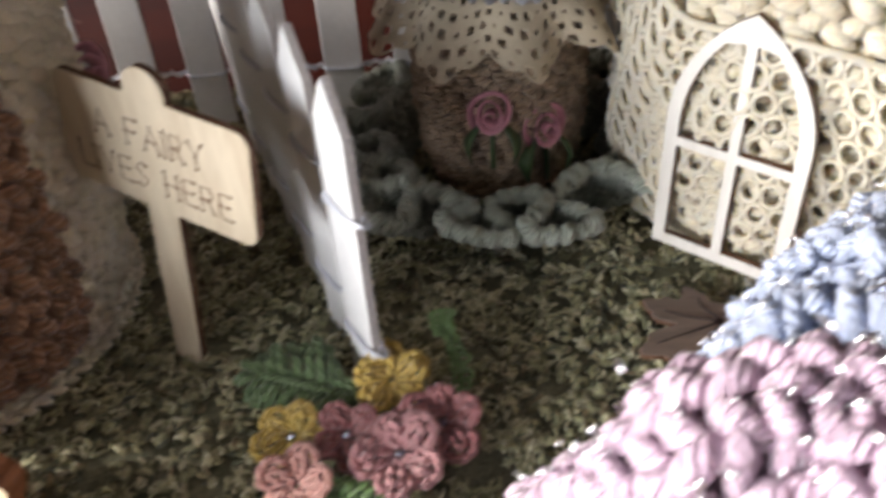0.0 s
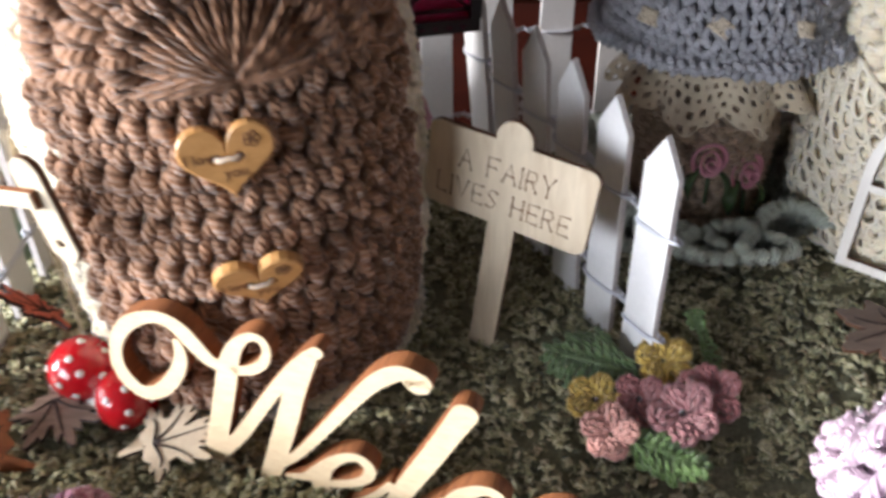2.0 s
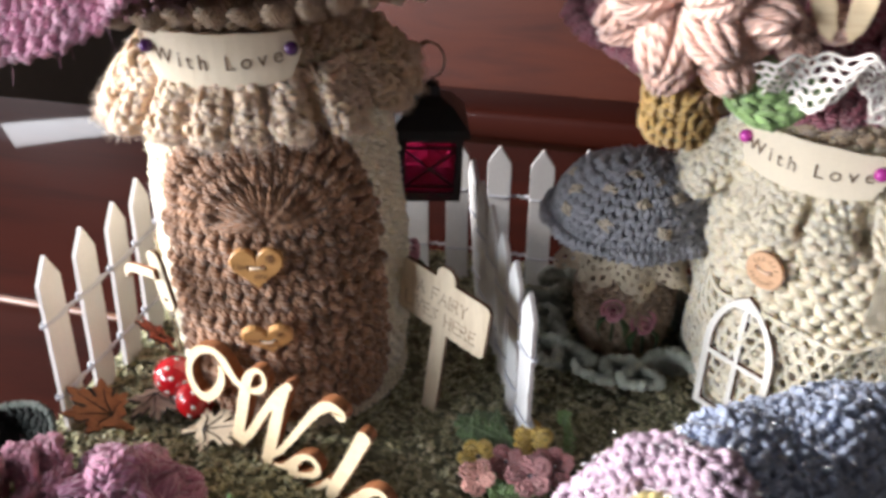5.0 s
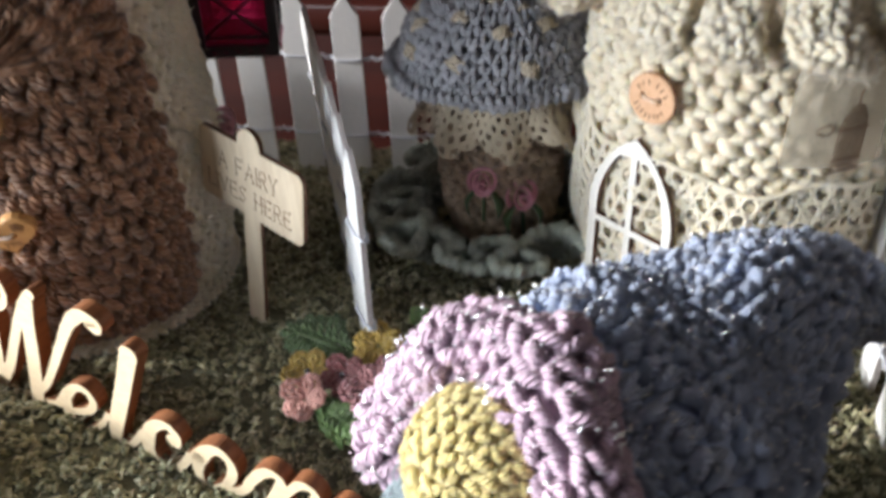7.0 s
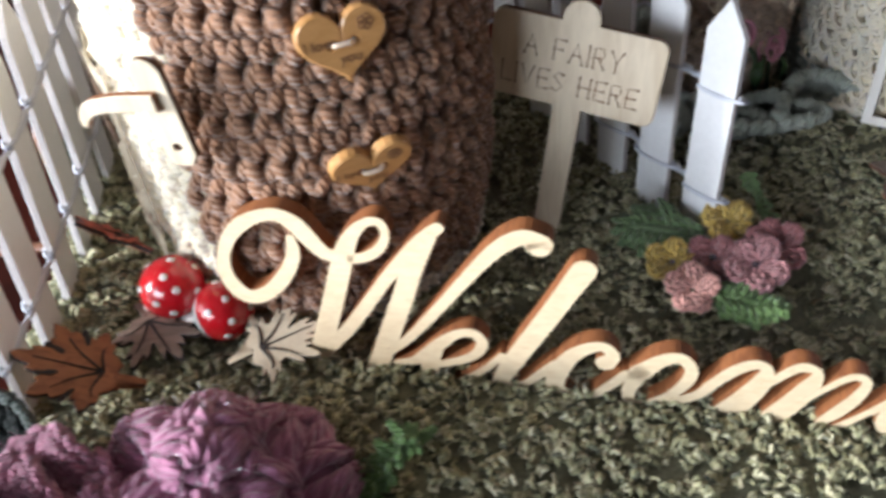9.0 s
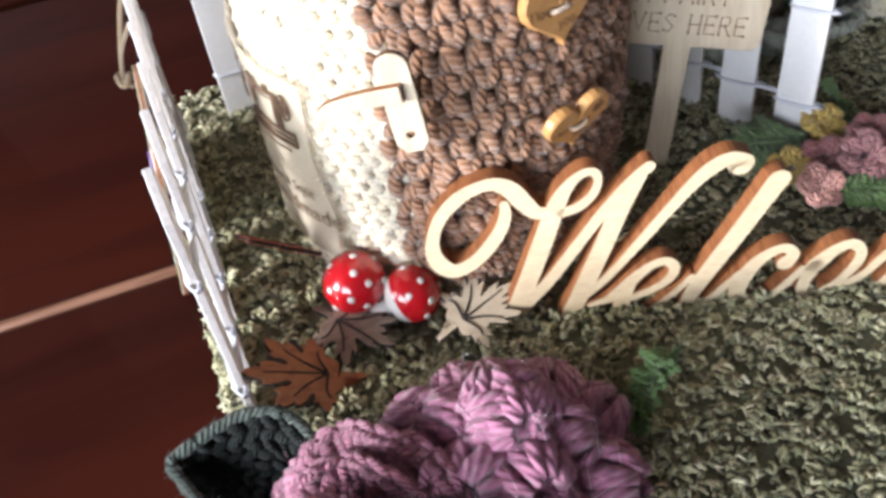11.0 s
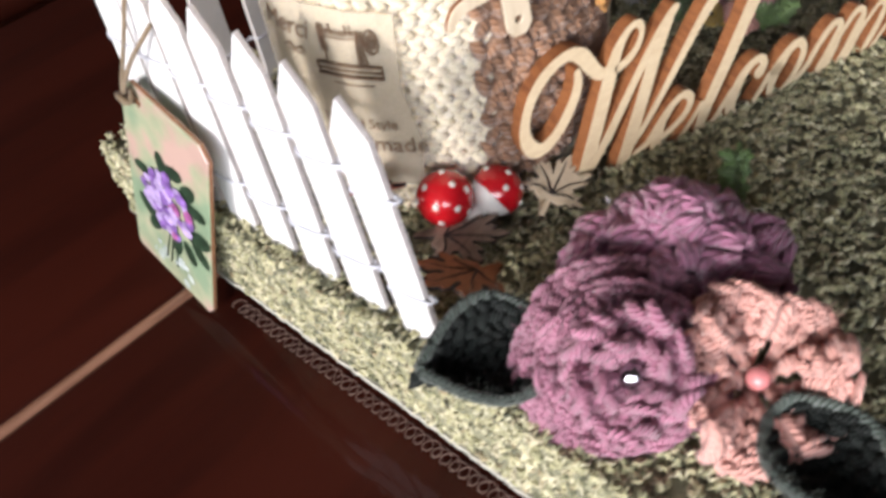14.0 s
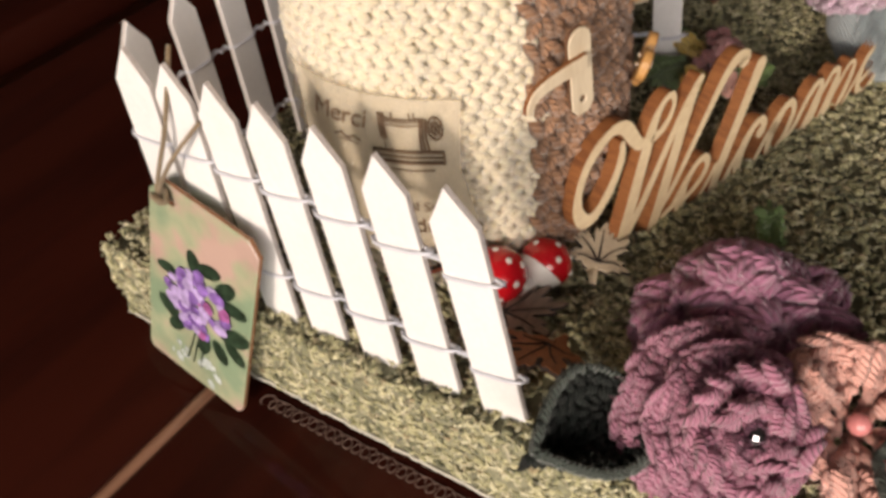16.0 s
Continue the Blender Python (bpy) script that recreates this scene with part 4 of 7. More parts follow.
fuzz(cap, rim_m[:, :3, 3], rim_m[:, :3, 2] / np.linalg.norm(rim_m[:, :3, 2], axis=1)[:, None], 9000, 0.012, 43, 0.00006)
part("cap", cap, M_PINK, left_house, "fluffy pink mohair cap with a ruffled rim")


def wrapped_plate(name, outline, where, thick, mats, parent, label="", dx=0.002):
    """A thin plate that follows a curved surface: where(x, y, out)."""
    xs = [p[0] for p in outline]
    bm = prism(outline, thick, 0.0)
    bmesh.ops.subdivide_edges(bm, edges=[e for e in bm.edges if e.calc_length() > dx * 2], cuts=3, use_grid_fill=True)
    for v in bm.verts:
        v.co = Vector(where(v.co.x, v.co.y, v.co.z))
    return plate(name, bm, None, mats, parent, label)


def wrapped_text(name, text, size, where, at, mat, parent, space=1.0, out=0.0009, label="", slant=0.0):
    v, f = lettering(text, size, 0.00005, space)
    v = [where(at[0] + p[0] + slant * p[1], at[1] + p[1], out + p[2]) for p in v]
    return part(name, Build().add(v, f), mat, parent, label, smooth=False)


def tag_at(centre, radius, a0, droop=0.0):
    def where(x, y, out):
        a = a0 + x / radius
        r = radius + out
        return (centre[0] + r * math.sin(a), centre[1] - r * math.cos(a), y + droop * (x * x))
    return where


def love_ribbon(parent, centre, radius, a0, z, pin_mat, half=0.031, bead=0.0026):
    where = tag_at(centre, radius, a0, 4.0)
    hx, hy = half, 0.0100
    out = [(-hx, -hy * 0.2), (-hx * 0.85, -hy), (-hx * 0.3, -hy * 1.05), (hx * 0.3, -hy * 1.05), (hx * 0.85, -hy), (hx, -hy * 0.2), (hx * 0.9, hy * 0.7), (hx * 0.3, hy), (-hx * 0.3, hy), (-hx * 0.9, hy * 0.7)]
    w2 = lambda x, y, o: where(x, y + z, o)
    ribbon = wrapped_plate("ribbon", out, w2, 0.0006, [M_RIBBON, M_RIBBON], parent, "cream ribbon printed with a greeting")
    wrapped_text("lettering", "With Love", 0.0079, w2, (0, -0.0005), M_PRINT, ribbon, 1.45)
    for s in (-1, 1):
        b = Build().stamp(BALL_FINE, [place(w2(s * hx * 0.87, 0.001, 0.002), bead)])
        part("pin", b, pin_mat, ribbon, "glossy round pin head")


love_ribbon(left_house, LC, 0.0530, radians(9), 0.1725, M_PIN)


# ---- buttons, handle and printed cloth on the house ----
def heart_outline(w, n=40):
    pts = []
    for i in range(n):
        t = 2 * math.pi * i / n
        y = 13 * math.cos(t) - 5 * math.cos(2 * t) - 2 * math.cos(3 * t) - math.cos(4 * t)
        pts.append((w / 32 * 16 * math.sin(t) ** 3, w / 32 * y * (0.84 if y < 0 else 1.0)))
    return pts


def ring_outline(r, n=20, c=(0, 0)):
    return [(c[0] + r * math.cos(2 * math.pi * k / n), c[1] + r * math.sin(2 * math.pi * k / n)) for k in range(n)]


def button(at, normal, roll, label, heart=True, w=0.0215):
    thing = empty("heart_button" if heart else "round_button", at, label, "button", "wooden buttons")
    n = Vector(normal).normalized()
    side = Vector((0, 0, 1)).cross(n)
    up = n.cross(side)
    x = side * math.cos(roll) + up * math.sin(roll)
    y = up * math.cos(roll) - side * math.sin(roll)
    m = frame_at(at, x, y)
    holes = [ring_outline(0.0009, 10, (s * 0.0028, 0.0003)) for s in (-1, 1)]
    outline = heart_outline(w) if heart else ring_outline(w / 2, 36)
    bm = prism(outline, 0.0032 if heart else 0.0022, 0.0005, holes)
    plate("body", bm, m, [M_BUTTON if heart else M_ROUND, M_BUTTON if heart else M_BURNT], thing)
    z = 0.0034 if heart else 0.0024
    thread = [m @ Vector(p) for p in ((-0.0028, 0.0003, -0.001), (-0.0024, 0.0003, z), (0, 0.0004, z + 0.0006), (0.0024, 0.0003, z), (0.0028, 0.0003, -0.001))]
    v, f, u = tube(smooth_path(thread, 4), 0.0006, 6)
    part("thread", Build().add(v, f, 0, u), M_CREAM, thing, "white sewing thread")

    def on(px, py, pz):
        return m @ Vector((px, py, pz + z))
    if heart:
        for txt, px, py in (("I love", -0.0055, 0.001), ("you", 0.0012, -0.0032)):
            v, f = lettering(txt, 0.0036, 0.00004)
            part("lettering", Build().add([on(px + q[0], py + q[1], q[2]) for q in v], f), M_INK, thing, smooth=False)
        mark = Build()
        for k in range(5):
            a = 2 * math.pi * k / 5
            c = (0.0058 + 0.0011 * math.cos(a), 0.0040 + 0.0011 * math.sin(a))
            loop = [on(c[0] + 0.0008 * math.cos(t), c[1] + 0.0008 * math.sin(t), -0.00005) for t in np.linspace(0, 6.28, 9)[:-1]]
            mark.add(*tube(loop, 0.00016, 4, closed=True)[:2])
        part("engraving", mark, M_INK, thing)
    else:
        mark = Build()
        for a in (30, 52, 74, 106, 128, 150, 212, 228, 244, 262, 278, 296, 312, 328):
            r = w * 0.33
            c, s = math.cos(radians(a)), math.sin(radians(a))
            p = [on((r - 0.0008) * c, (r - 0.0008) * s, -0.0001), on((r + 0.0008) * c, (r + 0.0008) * s, -0.0001)]
            mark.add(*tube(p, 0.00022, 4)[:2])
        part("lettering", mark, M_INK, thing)
    return thing


def outward(centre, at):
    return (at[0] - centre[0], at[1] - centre[1], 0)


for at, roll, kind in (((-0.1316, 0.1095, 0.0915), 0.02, "upper"), ((-0.1290, 0.1055, 0.0605), 0.06, "lower")):
    button(at, (at[0] - LC[0], at[1] - LC[1], 0.008 if kind == "upper" else -0.022), roll, "heart-shaped wooden button sewn on the brown door")

handle = empty("door_handle", (-0.1745, 0.1025, 0.078), "pale plywood door handle with a keyhole", "handle")
hm = frame_at((-0.1735, 0.1055, 0.0822), (0.93, -0.36, 0.10), (-0.06, -0.02, 1))
key = [(0.0011 * math.sin(t), -0.0105 + 0.0011 * math.cos(t)) for t in np.linspace(2 * math.pi, 0, 12)[:-1]]
bm = prism([(-0.0042, -0.013), (-0.002, -0.016), (0.002, -0.016), (0.0042, -0.013)] + [(0.0042 * math.cos(t), 0.009 + 0.0042 * math.sin(t)) for t in np.linspace(0, math.pi, 11)], 0.0022, 0.0003, [key])
plate("plate", bm, hm, [M_PLY_PALE, M_BURNT_DARK], handle)
l, r, c, t, w = along([(0.001, 0.0030), (-0.008, 0.0030), (-0.0165, 0.0020), (-0.0200, -0.0006), (-0.0212, -0.0034)], [0.0046, 0.0045, 0.0040, 0.0030, 0.0018], 0.002)
bm = prism([tuple(p) for p in l] + [tuple(p) for p in r[::-1]], 0.0022, 0.0003)
plate("lever", bm, hm @ Matrix.Translation((0, 0, 0.0021)), [M_PLY_PALE, M_BURNT], handle)

linen_where = tag_at(LC, 0.0582, radians(-80))
linen = tagged(wrapped_plate("printed_cloth", [(-0.034, 0.014), (0.026, 0.012), (0.029, 0.03), (0.025, 0.052), (0.027, 0.076), (-0.032, 0.080), (-0.035, 0.045)], linen_where, 0.0005, [M_LINEN, M_LINEN], None), "natural linen patch printed in brown on the cream wall", "cloth")
wrapped_text("lettering", "Merci", 0.0100, linen_where, (-0.0135, 0.0685), M_PRINT, linen, 0.95, 0.0007, slant=0.3)
wrapped_text("lettering", "Handmade", 0.0085, linen_where, (0.012, 0.0290), M_PRINT, linen, 1.0, 0.0007)
wrapped_text("lettering", "Natural Style", 0.0052, linen_where, (0.008, 0.0370), M_PRINT, linen, 1.0, 0.0007)
pic = Build()


def line_on(build, where, pts, r=0.00035, out=0.0007):
    build.add(*tube(smooth_path([where(x, y, out) for x, y in pts], 3), r, 4)[:2])


# a sewing machine: bed, base, column, arm, head with needle, hand wheel
for y, r in ((0.0545, 0.0007), (0.0565, 0.0004), (0.0585, 0.0006)):
    line_on(pic, linen_where, [(-0.002, y), (0.009, y), (0.0205, y)], r)
for x in (-0.002, 0.0205):
    line_on(pic, linen_where, [(x, 0.0545), (x, 0.0585)], 0.0004)
for d in (0.0, 0.0011, 0.0024):
    line_on(pic, linen_where, [(0.0140 + d, 0.0590), (0.0138 + d * 0.8, 0.0640), (0.0146 + d * 0.7, 0.0705)], 0.0004)
for y in (0.0684, 0.0698, 0.0707):
    line_on(pic, linen_where, [(0.0155, y), (0.0090, y - 0.0006), (0.0025, y)], 0.00028)
for x in (0.0016, 0.0024, 0.0032):
    line_on(pic, linen_where, [(x, 0.0722), (x - 0.0002, 0.0665), (x, 0.0632)], 0.00034)
line_on(pic, linen_where, [(0.0024, 0.0640), (0.0024, 0.0590)], 0.00025)
for x in (0.0060, 0.0115, 0.0130):
    line_on(pic, linen_where, [(x, 0.0695), (x - 0.0002, 0.0725)], 0.0003)
for k in (1.0, 0.55):
    line_on(pic, linen_where, [(0.0188 + 0.0022 * k * math.cos(q), 0.0672 + 0.0040 * k * math.sin(q)) for q in np.linspace(0, 6.28, 9)], 0.00034)
for q in (0.3, 1.4, 2.4):
    line_on(pic, linen_where, [(0.0188 - 0.0021 * math.cos(q), 0.0672 - 0.0038 * math.sin(q)), (0.0188 + 0.0021 * math.cos(q), 0.0672 + 0.0038 * math.sin(q))], 0.00022)
line_on(pic, linen_where, [(0.003, 0.0518), (0.010, 0.0514), (0.017, 0.0518)], 0.00025)
line_on(pic, linen_where, [(-0.0170, 0.0600), (-0.0140, 0.0615), (-0.0115, 0.0600), (-0.0090, 0.0615), (-0.0065, 0.0602)], 0.0003)
line_on(pic, linen_where, [(-0.0160, 0.0588), (-0.0115, 0.0592), (-0.0075, 0.0588)], 0.00022)
part("print", pic, M_PRINT, linen, "brown printed picture of a sewing machine")
fray = Build()
rg_f = random.Random(77)
for k in range(46):
    if k % 2:
        x0, y0 = rg_f.uniform(-0.032, 0.026), 0.0785 - 0.002 * rg_f.random()
        x1, y1 = x0 + rg_f.uniform(-0.003, 0.003), y0 + rg_f.uniform(0.001, 0.0045)
    else:
        x0, y0 = 0.0262, rg_f.uniform(0.014, 0.075)
        x1, y1 = x0 + rg_f.uniform(0.001, 0.0045), y0 + rg_f.uniform(-0.003, 0.003)
    line_on(fray, linen_where, [(x0, y0), ((x0 + x1) / 2 + 0.0004, (y0 + y1) / 2), (x1, y1)], 0.00012)
part("frayed_edge", fray, M_LINEN, linen)

# ---- the house with the arched window ----
RC = (0.094, 0.209)
R_PROFILE = [(0.042, GROUND + 0.0005), (0.048, 0.004), (0.0505, 0.02), (0.0515, 0.05), (0.0505, 0.08), (0.049, 0.10), (0.046, 0.13), (0.040, 0.15), (0.038, 0.18)]
r_r = profile_fn(R_PROFILE)
r_on = round_surface(RC, r_r)
right_house = empty("toadstool_house", (RC[0], RC[1], GROUND), "cream crocheted toadstool house with a burgundy flowered cap", "house", "crocheted toadstool houses")
knitted_body("wall", r_on, around(20, 0.0, 0.14, lambda z: 2 * math.pi * r_r(z), 0.0074), STITCH_KNOT, M_IVORY, [(r - 0.0003, z) for r, z in R_PROFILE], RC, right_house, "cream crocheted wall", seed=54, fibres=2500, swell=1.0)
fr = Build()
folded_frill(fr, RC, 0.0465, 0.0580, 0.1245, 0.1075, 13, 0.0080, 0.16, 6, 0.0038, 55, fibres=14000, length=0.0050, start=0.30, zamp=0.40, wobble=0.12)
part("frill", fr, M_IVORY, right_house, "gathered cream crocheted frill")
gl = Build()
gl.stamp(STITCH_KNOT, stitch_mats(lambda a, z: (RC[0] + 0.041 * math.sin(a), RC[1] - 0.041 * math.cos(a), z), around(6, 0.125, 0.165, lambda z: 0.25, 0.0062), 0.15, 56))
gl.add(*lathe([(0.039, 0.12), (0.039, 0.167), (0.105, 0.174)], 48, (RC[0], RC[1], 0)))
gl.stamp(STITCH_KNOT, stitch_mats(lambda a, t: (RC[0] + (0.108 - 0.062 * t) * math.sin(a), RC[1] - (0.108 - 0.062 * t) * math.cos(a), 0.172 - 0.005 * t), [(a, t, 0.09, 0.12) for t in np.arange(0.05, 1, 0.12) for a in np.arange(0, 6.28, 0.09)], 0.15, 57, True))
cp = Build()
rc_prof = profile_fn([(0.114, 0.172), (0.111, 0.185), (0.10, 0.205), (0.075, 0.225), (0.04, 0.238), (0.004, 0.243)])
rc_on = round_surface(RC, rc_prof)
cp.stamp(STITCH_V, stitch_mats(rc_on, around(13, 0.173, 0.243, lambda z: 2 * math.pi * rc_prof(z), 0.0068), 0.3, 58))
cp.add(*lathe([(0.112, 0.172), (0.109, 0.185), (0.098, 0.205), (0.073, 0.225), (0.038, 0.238), (0.0005, 0.243)], 48, (RC[0], RC[1], 0)))
ruffle(cp, RC, 0.103, 0.118, 0.184, 0.1785, 12, 0.0045, 3, 0.0065, STITCH_V, 59)
for made in (cp, gl):
    for v in made.v:
        v[:, 2] += 0.30 * np.maximum(0.0, v[:, 0] - 0.060) * np.clip((np.hypot(v[:, 0] - RC[0], v[:, 1] - RC[1]) - 0.045) / 0.03, 0, 1)
part("underside", gl, M_BEIGE, right_house, "beige crocheted underside of the cap")
part("cap", cp, M_BURGUNDY, right_house, "burgundy crocheted cap with a wavy rim")
love_ribbon(right_house, (RC[0] + 0.002, RC[1] + 0.005), 0.0590, radians(-28), 0.1325, M_PINPINK, 0.029)


ROSE_LAYERS = ((6, 0.52, 1.0, 0.00, 0.10), (5, 0.36, 0.78, 0.20, 0.30), (4, 0.20, 0.54, 0.42, 0.40), (3, 0.05, 0.30, 0.62, 0.35))


def crochet_flower(name, at, normal, radius, mat, label, layers, group, stitch=0.0042, spread=1.25, spin=0.0, centre=None, centre_r=0.0026, centre_label="", faceted=True, centre_at=None, curl=0.0):
    """A flower of crocheted petals; each layer is (petals, inner, outer, height, cup) in radii."""
    n = np.array(normal, float)
    n /= np.linalg.norm(n)
    ex = np.cross((0, 0, 1.0), n)
    ex /= np.linalg.norm(ex)
    ey = np.cross(n, ex)
    at = np.array(at, float)
    thing = empty(name, at, label, "flower", group)
    for li, (cnt, r0, r1, h0, cup) in enumerate(layers):
        for k in range(cnt):
            a0 = spin + 2 * math.pi * (k + 0.37 * li) / cnt
            half = math.pi / cnt * spread

            def where(s, t):
                rr = radius * (r0 + (r1 - r0) * t * (1 - 0.16 * s * s))
                a = a0 + s * half * (0.8 + 0.2 * t)
                h = radius * (h0 * (0.85 if len(layers) > 1 else 0.55) + cup * 0.75 * t - 0.22 * t * t * (1 if li < 2 else 0) + (0.07 if len(layers) > 1 else 0.11) * math.sin(5 * s + 2.1 * k + li) * t + 0.06 * s * (1 if k % 2 else -1) + curl * s * s * (0.4 + t))
                return at + rr * (math.cos(a) * ex + math.sin(a) * ey) + n * (h - radius * 0.30)
            nt = max(2, int(round(radius * (r1 - r0) / stitch / 1.05)))
            ncol = max(3, int(2 * half * radius * r1 / stitch))
            rws = [(-1 + (j + 0.5) * 2 / ncol, (i + 0.5) / nt, 2.2 / ncol, 1.1 / nt) for i in range(nt) for j in range(ncol)]
            b = Build().stamp(STITCH_KNOT, stitch_mats(where, rws, 0.3 if len(layers) > 1 else 0.8, 160 + li * 7 + k, True, 1.1))
            m2 = max(4, ncol)
            rim = [(-1 + (j + 0.5) * 2 / m2, 1.0, 2.4 / m2, 0.9 / nt) for j in range(m2)]
            rim_m = stitch_mats(where, rim, 0.15, 260 + li * 7 + k, True, 1.3)
            rim_m[:, :3, [0, 1]] = rim_m[:, :3, [1, 0]] * np.array((1.2, -1.15))
            b.stamp(STITCH_V, rim_m)
            b.add([where(-1 + j / 10 * 2, i / 6) for i in range(7) for j in range(11)], grid_faces(7, 11))
            edge = [where(-1, 0.5)] + [where(-1 + j / 9 * 2, 1.0 - 0.05 * (j in (0, 9))) for j in range(10)] + [where(1, 0.5)]
            edge = smooth_path(edge, 4)
            v, f, u = tube(edge, stitch * 0.42 * (1 + 0.25 * np.abs(np.sin(np.arange(len(edge)) * 0.9))), 7)
            b.add(v, f, 0, u)
            if radius > 0.015:
                fuzz(b, edge, np.tile(n, (len(edge), 1)), 60, 0.006, li * 9 + k, 0.00005)
            part("petal", b, mat, thing)
    if centre is not None:
        g = Build().stamp(ball_form(8, 12) if faceted else BALL_FINE, [place(at + n * radius * (0.52 if len(layers) > 1 else 0.2) if centre_at is None else centre_at, centre_r)])
        part("centre", g, centre, thing, centre_label, smooth=not faceted)
    return thing


# flowers and leaves sewn on the burgundy cap
def bud(at, r, mat, leafmat, label):
    thing = empty("flower_bud", at, label, "flower", "flowers on the cap")
    b = Build()
    prof = profile_fn([(r * 0.35, -r), (r * 0.8, -r * 0.75), (r * 0.95, -r * 0.3), (r * 0.8, r * 0.05), (r, r * 0.45), (r * 0.8, r * 0.8), (r * 0.3, r)])
    b.stamp(STITCH_V, stitch_mats(lambda a, z: (at[0] + prof(z) * math.sin(a), at[1] - prof(z) * math.cos(a), at[2] + z), around(7, -r, r, lambda z: 2 * math.pi * prof(z), 0.0052), 0.2, 81))
    v, f, u = BALL_FINE
    b.add(v * r * 0.9 + np.array(at), f, 0, u)
    part("petals", b, mat, thing)
    lf = Build()
    lf.stamp(STITCH_V, stitch_mats(lambda a, z: (at[0] + (prof(-z) + 0.0015) * math.sin(a), at[1] + 0.003 - (prof(-z) + 0.0015) * math.cos(a), at[2] - z * 0.6 - 0.004), around(2, r * 0.3, r, lambda z: 2 * math.pi * prof(z), 0.006), 0.2, 82))
    part("leaf", lf, leafmat, thing, "pale green leaf")
    return thing


bud((0.0200, 0.106, 0.1745), 0.0105, M_MUSTARD, M_SAGE, "mustard yellow crocheted bud hanging from the burgundy cap")


def puff_flower(name, at, normal, radius, count, mat, label, length=1.0, fat=1.0, seed=90, group="", layers=1):
    """A loose flower of long looped puffs."""
    n = np.array(normal, float)
    n /= np.linalg.norm(n)
    ex = np.cross((0.1, 0, 1.0), n)
    ex /= np.linalg.norm(ex)
    ey = np.cross(n, ex)
    at = np.array(at, float)
    thing = empty(name, at, label, "flower", group)
    rg = np.random.default_rng(seed)
    for ly in range(layers):
        for k in range(count - 2 * ly):
            a = 2 * math.pi * (k + 0.5 * ly) / (count - 2 * ly) + rg.normal(0, 0.10)
            d = ex * math.cos(a) + ey * math.sin(a)
            rr = radius * (1 - 0.45 * ly)
            rise = 0.30 + 0.20 * ly + rg.normal(0, 0.12)
            ax = d + n * rise * 0.8
            ax /= np.linalg.norm(ax)
            sd = np.cross(n, d)
            up2 = np.cross(sd, ax)
            m = np.eye(4)
            L = radius * 0.62 * length * rg.uniform(0.9, 1.1)
            m[:3, 0], m[:3, 1], m[:3, 2] = sd * radius * 0.56 * fat * rg.uniform(0.9, 1.1), ax * L, up2 * radius * 0.5 * fat
            m[:3, 3] = at + d * rr * 0.66 + n * radius * (0.22 + 0.22 * ly)
            b = Build().stamp(SKEINS[(k + ly) % 4], [m])
            cv = BALL[0]
            b.add(m[:3, 3] + 0.8 * (cv[:, :1] * m[:3, 0] * 0.45 + cv[:, 1:2] * m[:3, 2] * 0.45 + cv[:, 2:] * m[:3, 1] * 0.45), BALL[1])
            fuzz(b, [m[:3, 3] + (m[:3, 2] * math.cos(q) + m[:3, 0] * math.sin(q)) * 0.42 + m[:3, 1] * w for q in np.linspace(-1.5, 1.5, 7) for w in (-0.3, 0.0, 0.3)], np.tile(up2, (21, 1)), 90, radius * 0.25, seed + k, 0.00007)
            part("petal", b, mat, thing)
    return thing


puff_flower("peach_flower", (0.022, 0.094, 0.2125), (-0.35, -0.85, -0.15), 0.029, 7, M_PEACH, "large peach crocheted flower sewn to the burgundy cap", seed=91, layers=2)
puff_flower("peach_flower", (0.0430, 0.088, 0.2120), (0.1, -0.95, -0.1), 0.019, 6, M_PEACH, "small peach crocheted flower sewn to the burgundy cap", seed=92)


def stitched_leaf(name, at, along_dir, normal, length, width, mat, label, rows=5, cup=0.2, category="leaf", group="", edge=None):
    d = np.array(along_dir, float)
    d /= np.linalg.norm(d)
    n = np.array(normal, float)
    n -= d * (n @ d)
    n /= np.linalg.norm(n)
    s = np.cross(n, d)
    at = np.array(at, float)

    def where(x, t):
        w = width * 0.5 * math.sin(math.pi * min(1, max(0.02, t)) ** 0.85)
        return at + d * (t - 0.5) * length + s * x * w + n * (cup * width * (x * x) * 0.5 + 0.04 * length * math.sin(t * 5 + x))
    rws = []
    nt = max(5, int(length / 0.0042))
    for i in range(nt):
        t = (i + 0.5) / nt
        for k in range(rows):
            rws.append((-1 + (k + 0.5) * 2 / rows, t, 2 / rows, 1 / nt))
    b = Build().stamp(STITCH_V, stitch_mats(where, rws, 0.25, 101, True))
    v = [where(-1 + j / 8 * 2, 0.02 + i / 12 * 0.96) for i in range(13) for j in range(9)]
    b.add(v, grid_faces(13, 9))
    thing = empty(name, at, label, category, group)
    part("blade", b, mat, thing)
    rim = [where(-1, t) for t in np.linspace(0.04, 0.97, 12)] + [where(1, t) for t in np.linspace(0.97, 0.04, 12)]
    rim = smooth_path(rim, 4, True)
    fat = length * 0.034 * (1 + 0.3 * np.abs(np.sin(np.arange(len(rim)) * 0.8)))
    v, f, u = tube(rim, fat, 7, closed=True)
    e = Build().add(v, f, 0, u)
    fuzz(e, rim, np.tile(n, (len(rim), 1)), 160, length * 0.12, 5, 0.00005)
    part("edging", e, edge or mat, thing, "grey-green woolly edging" if edge else "")
    return thing


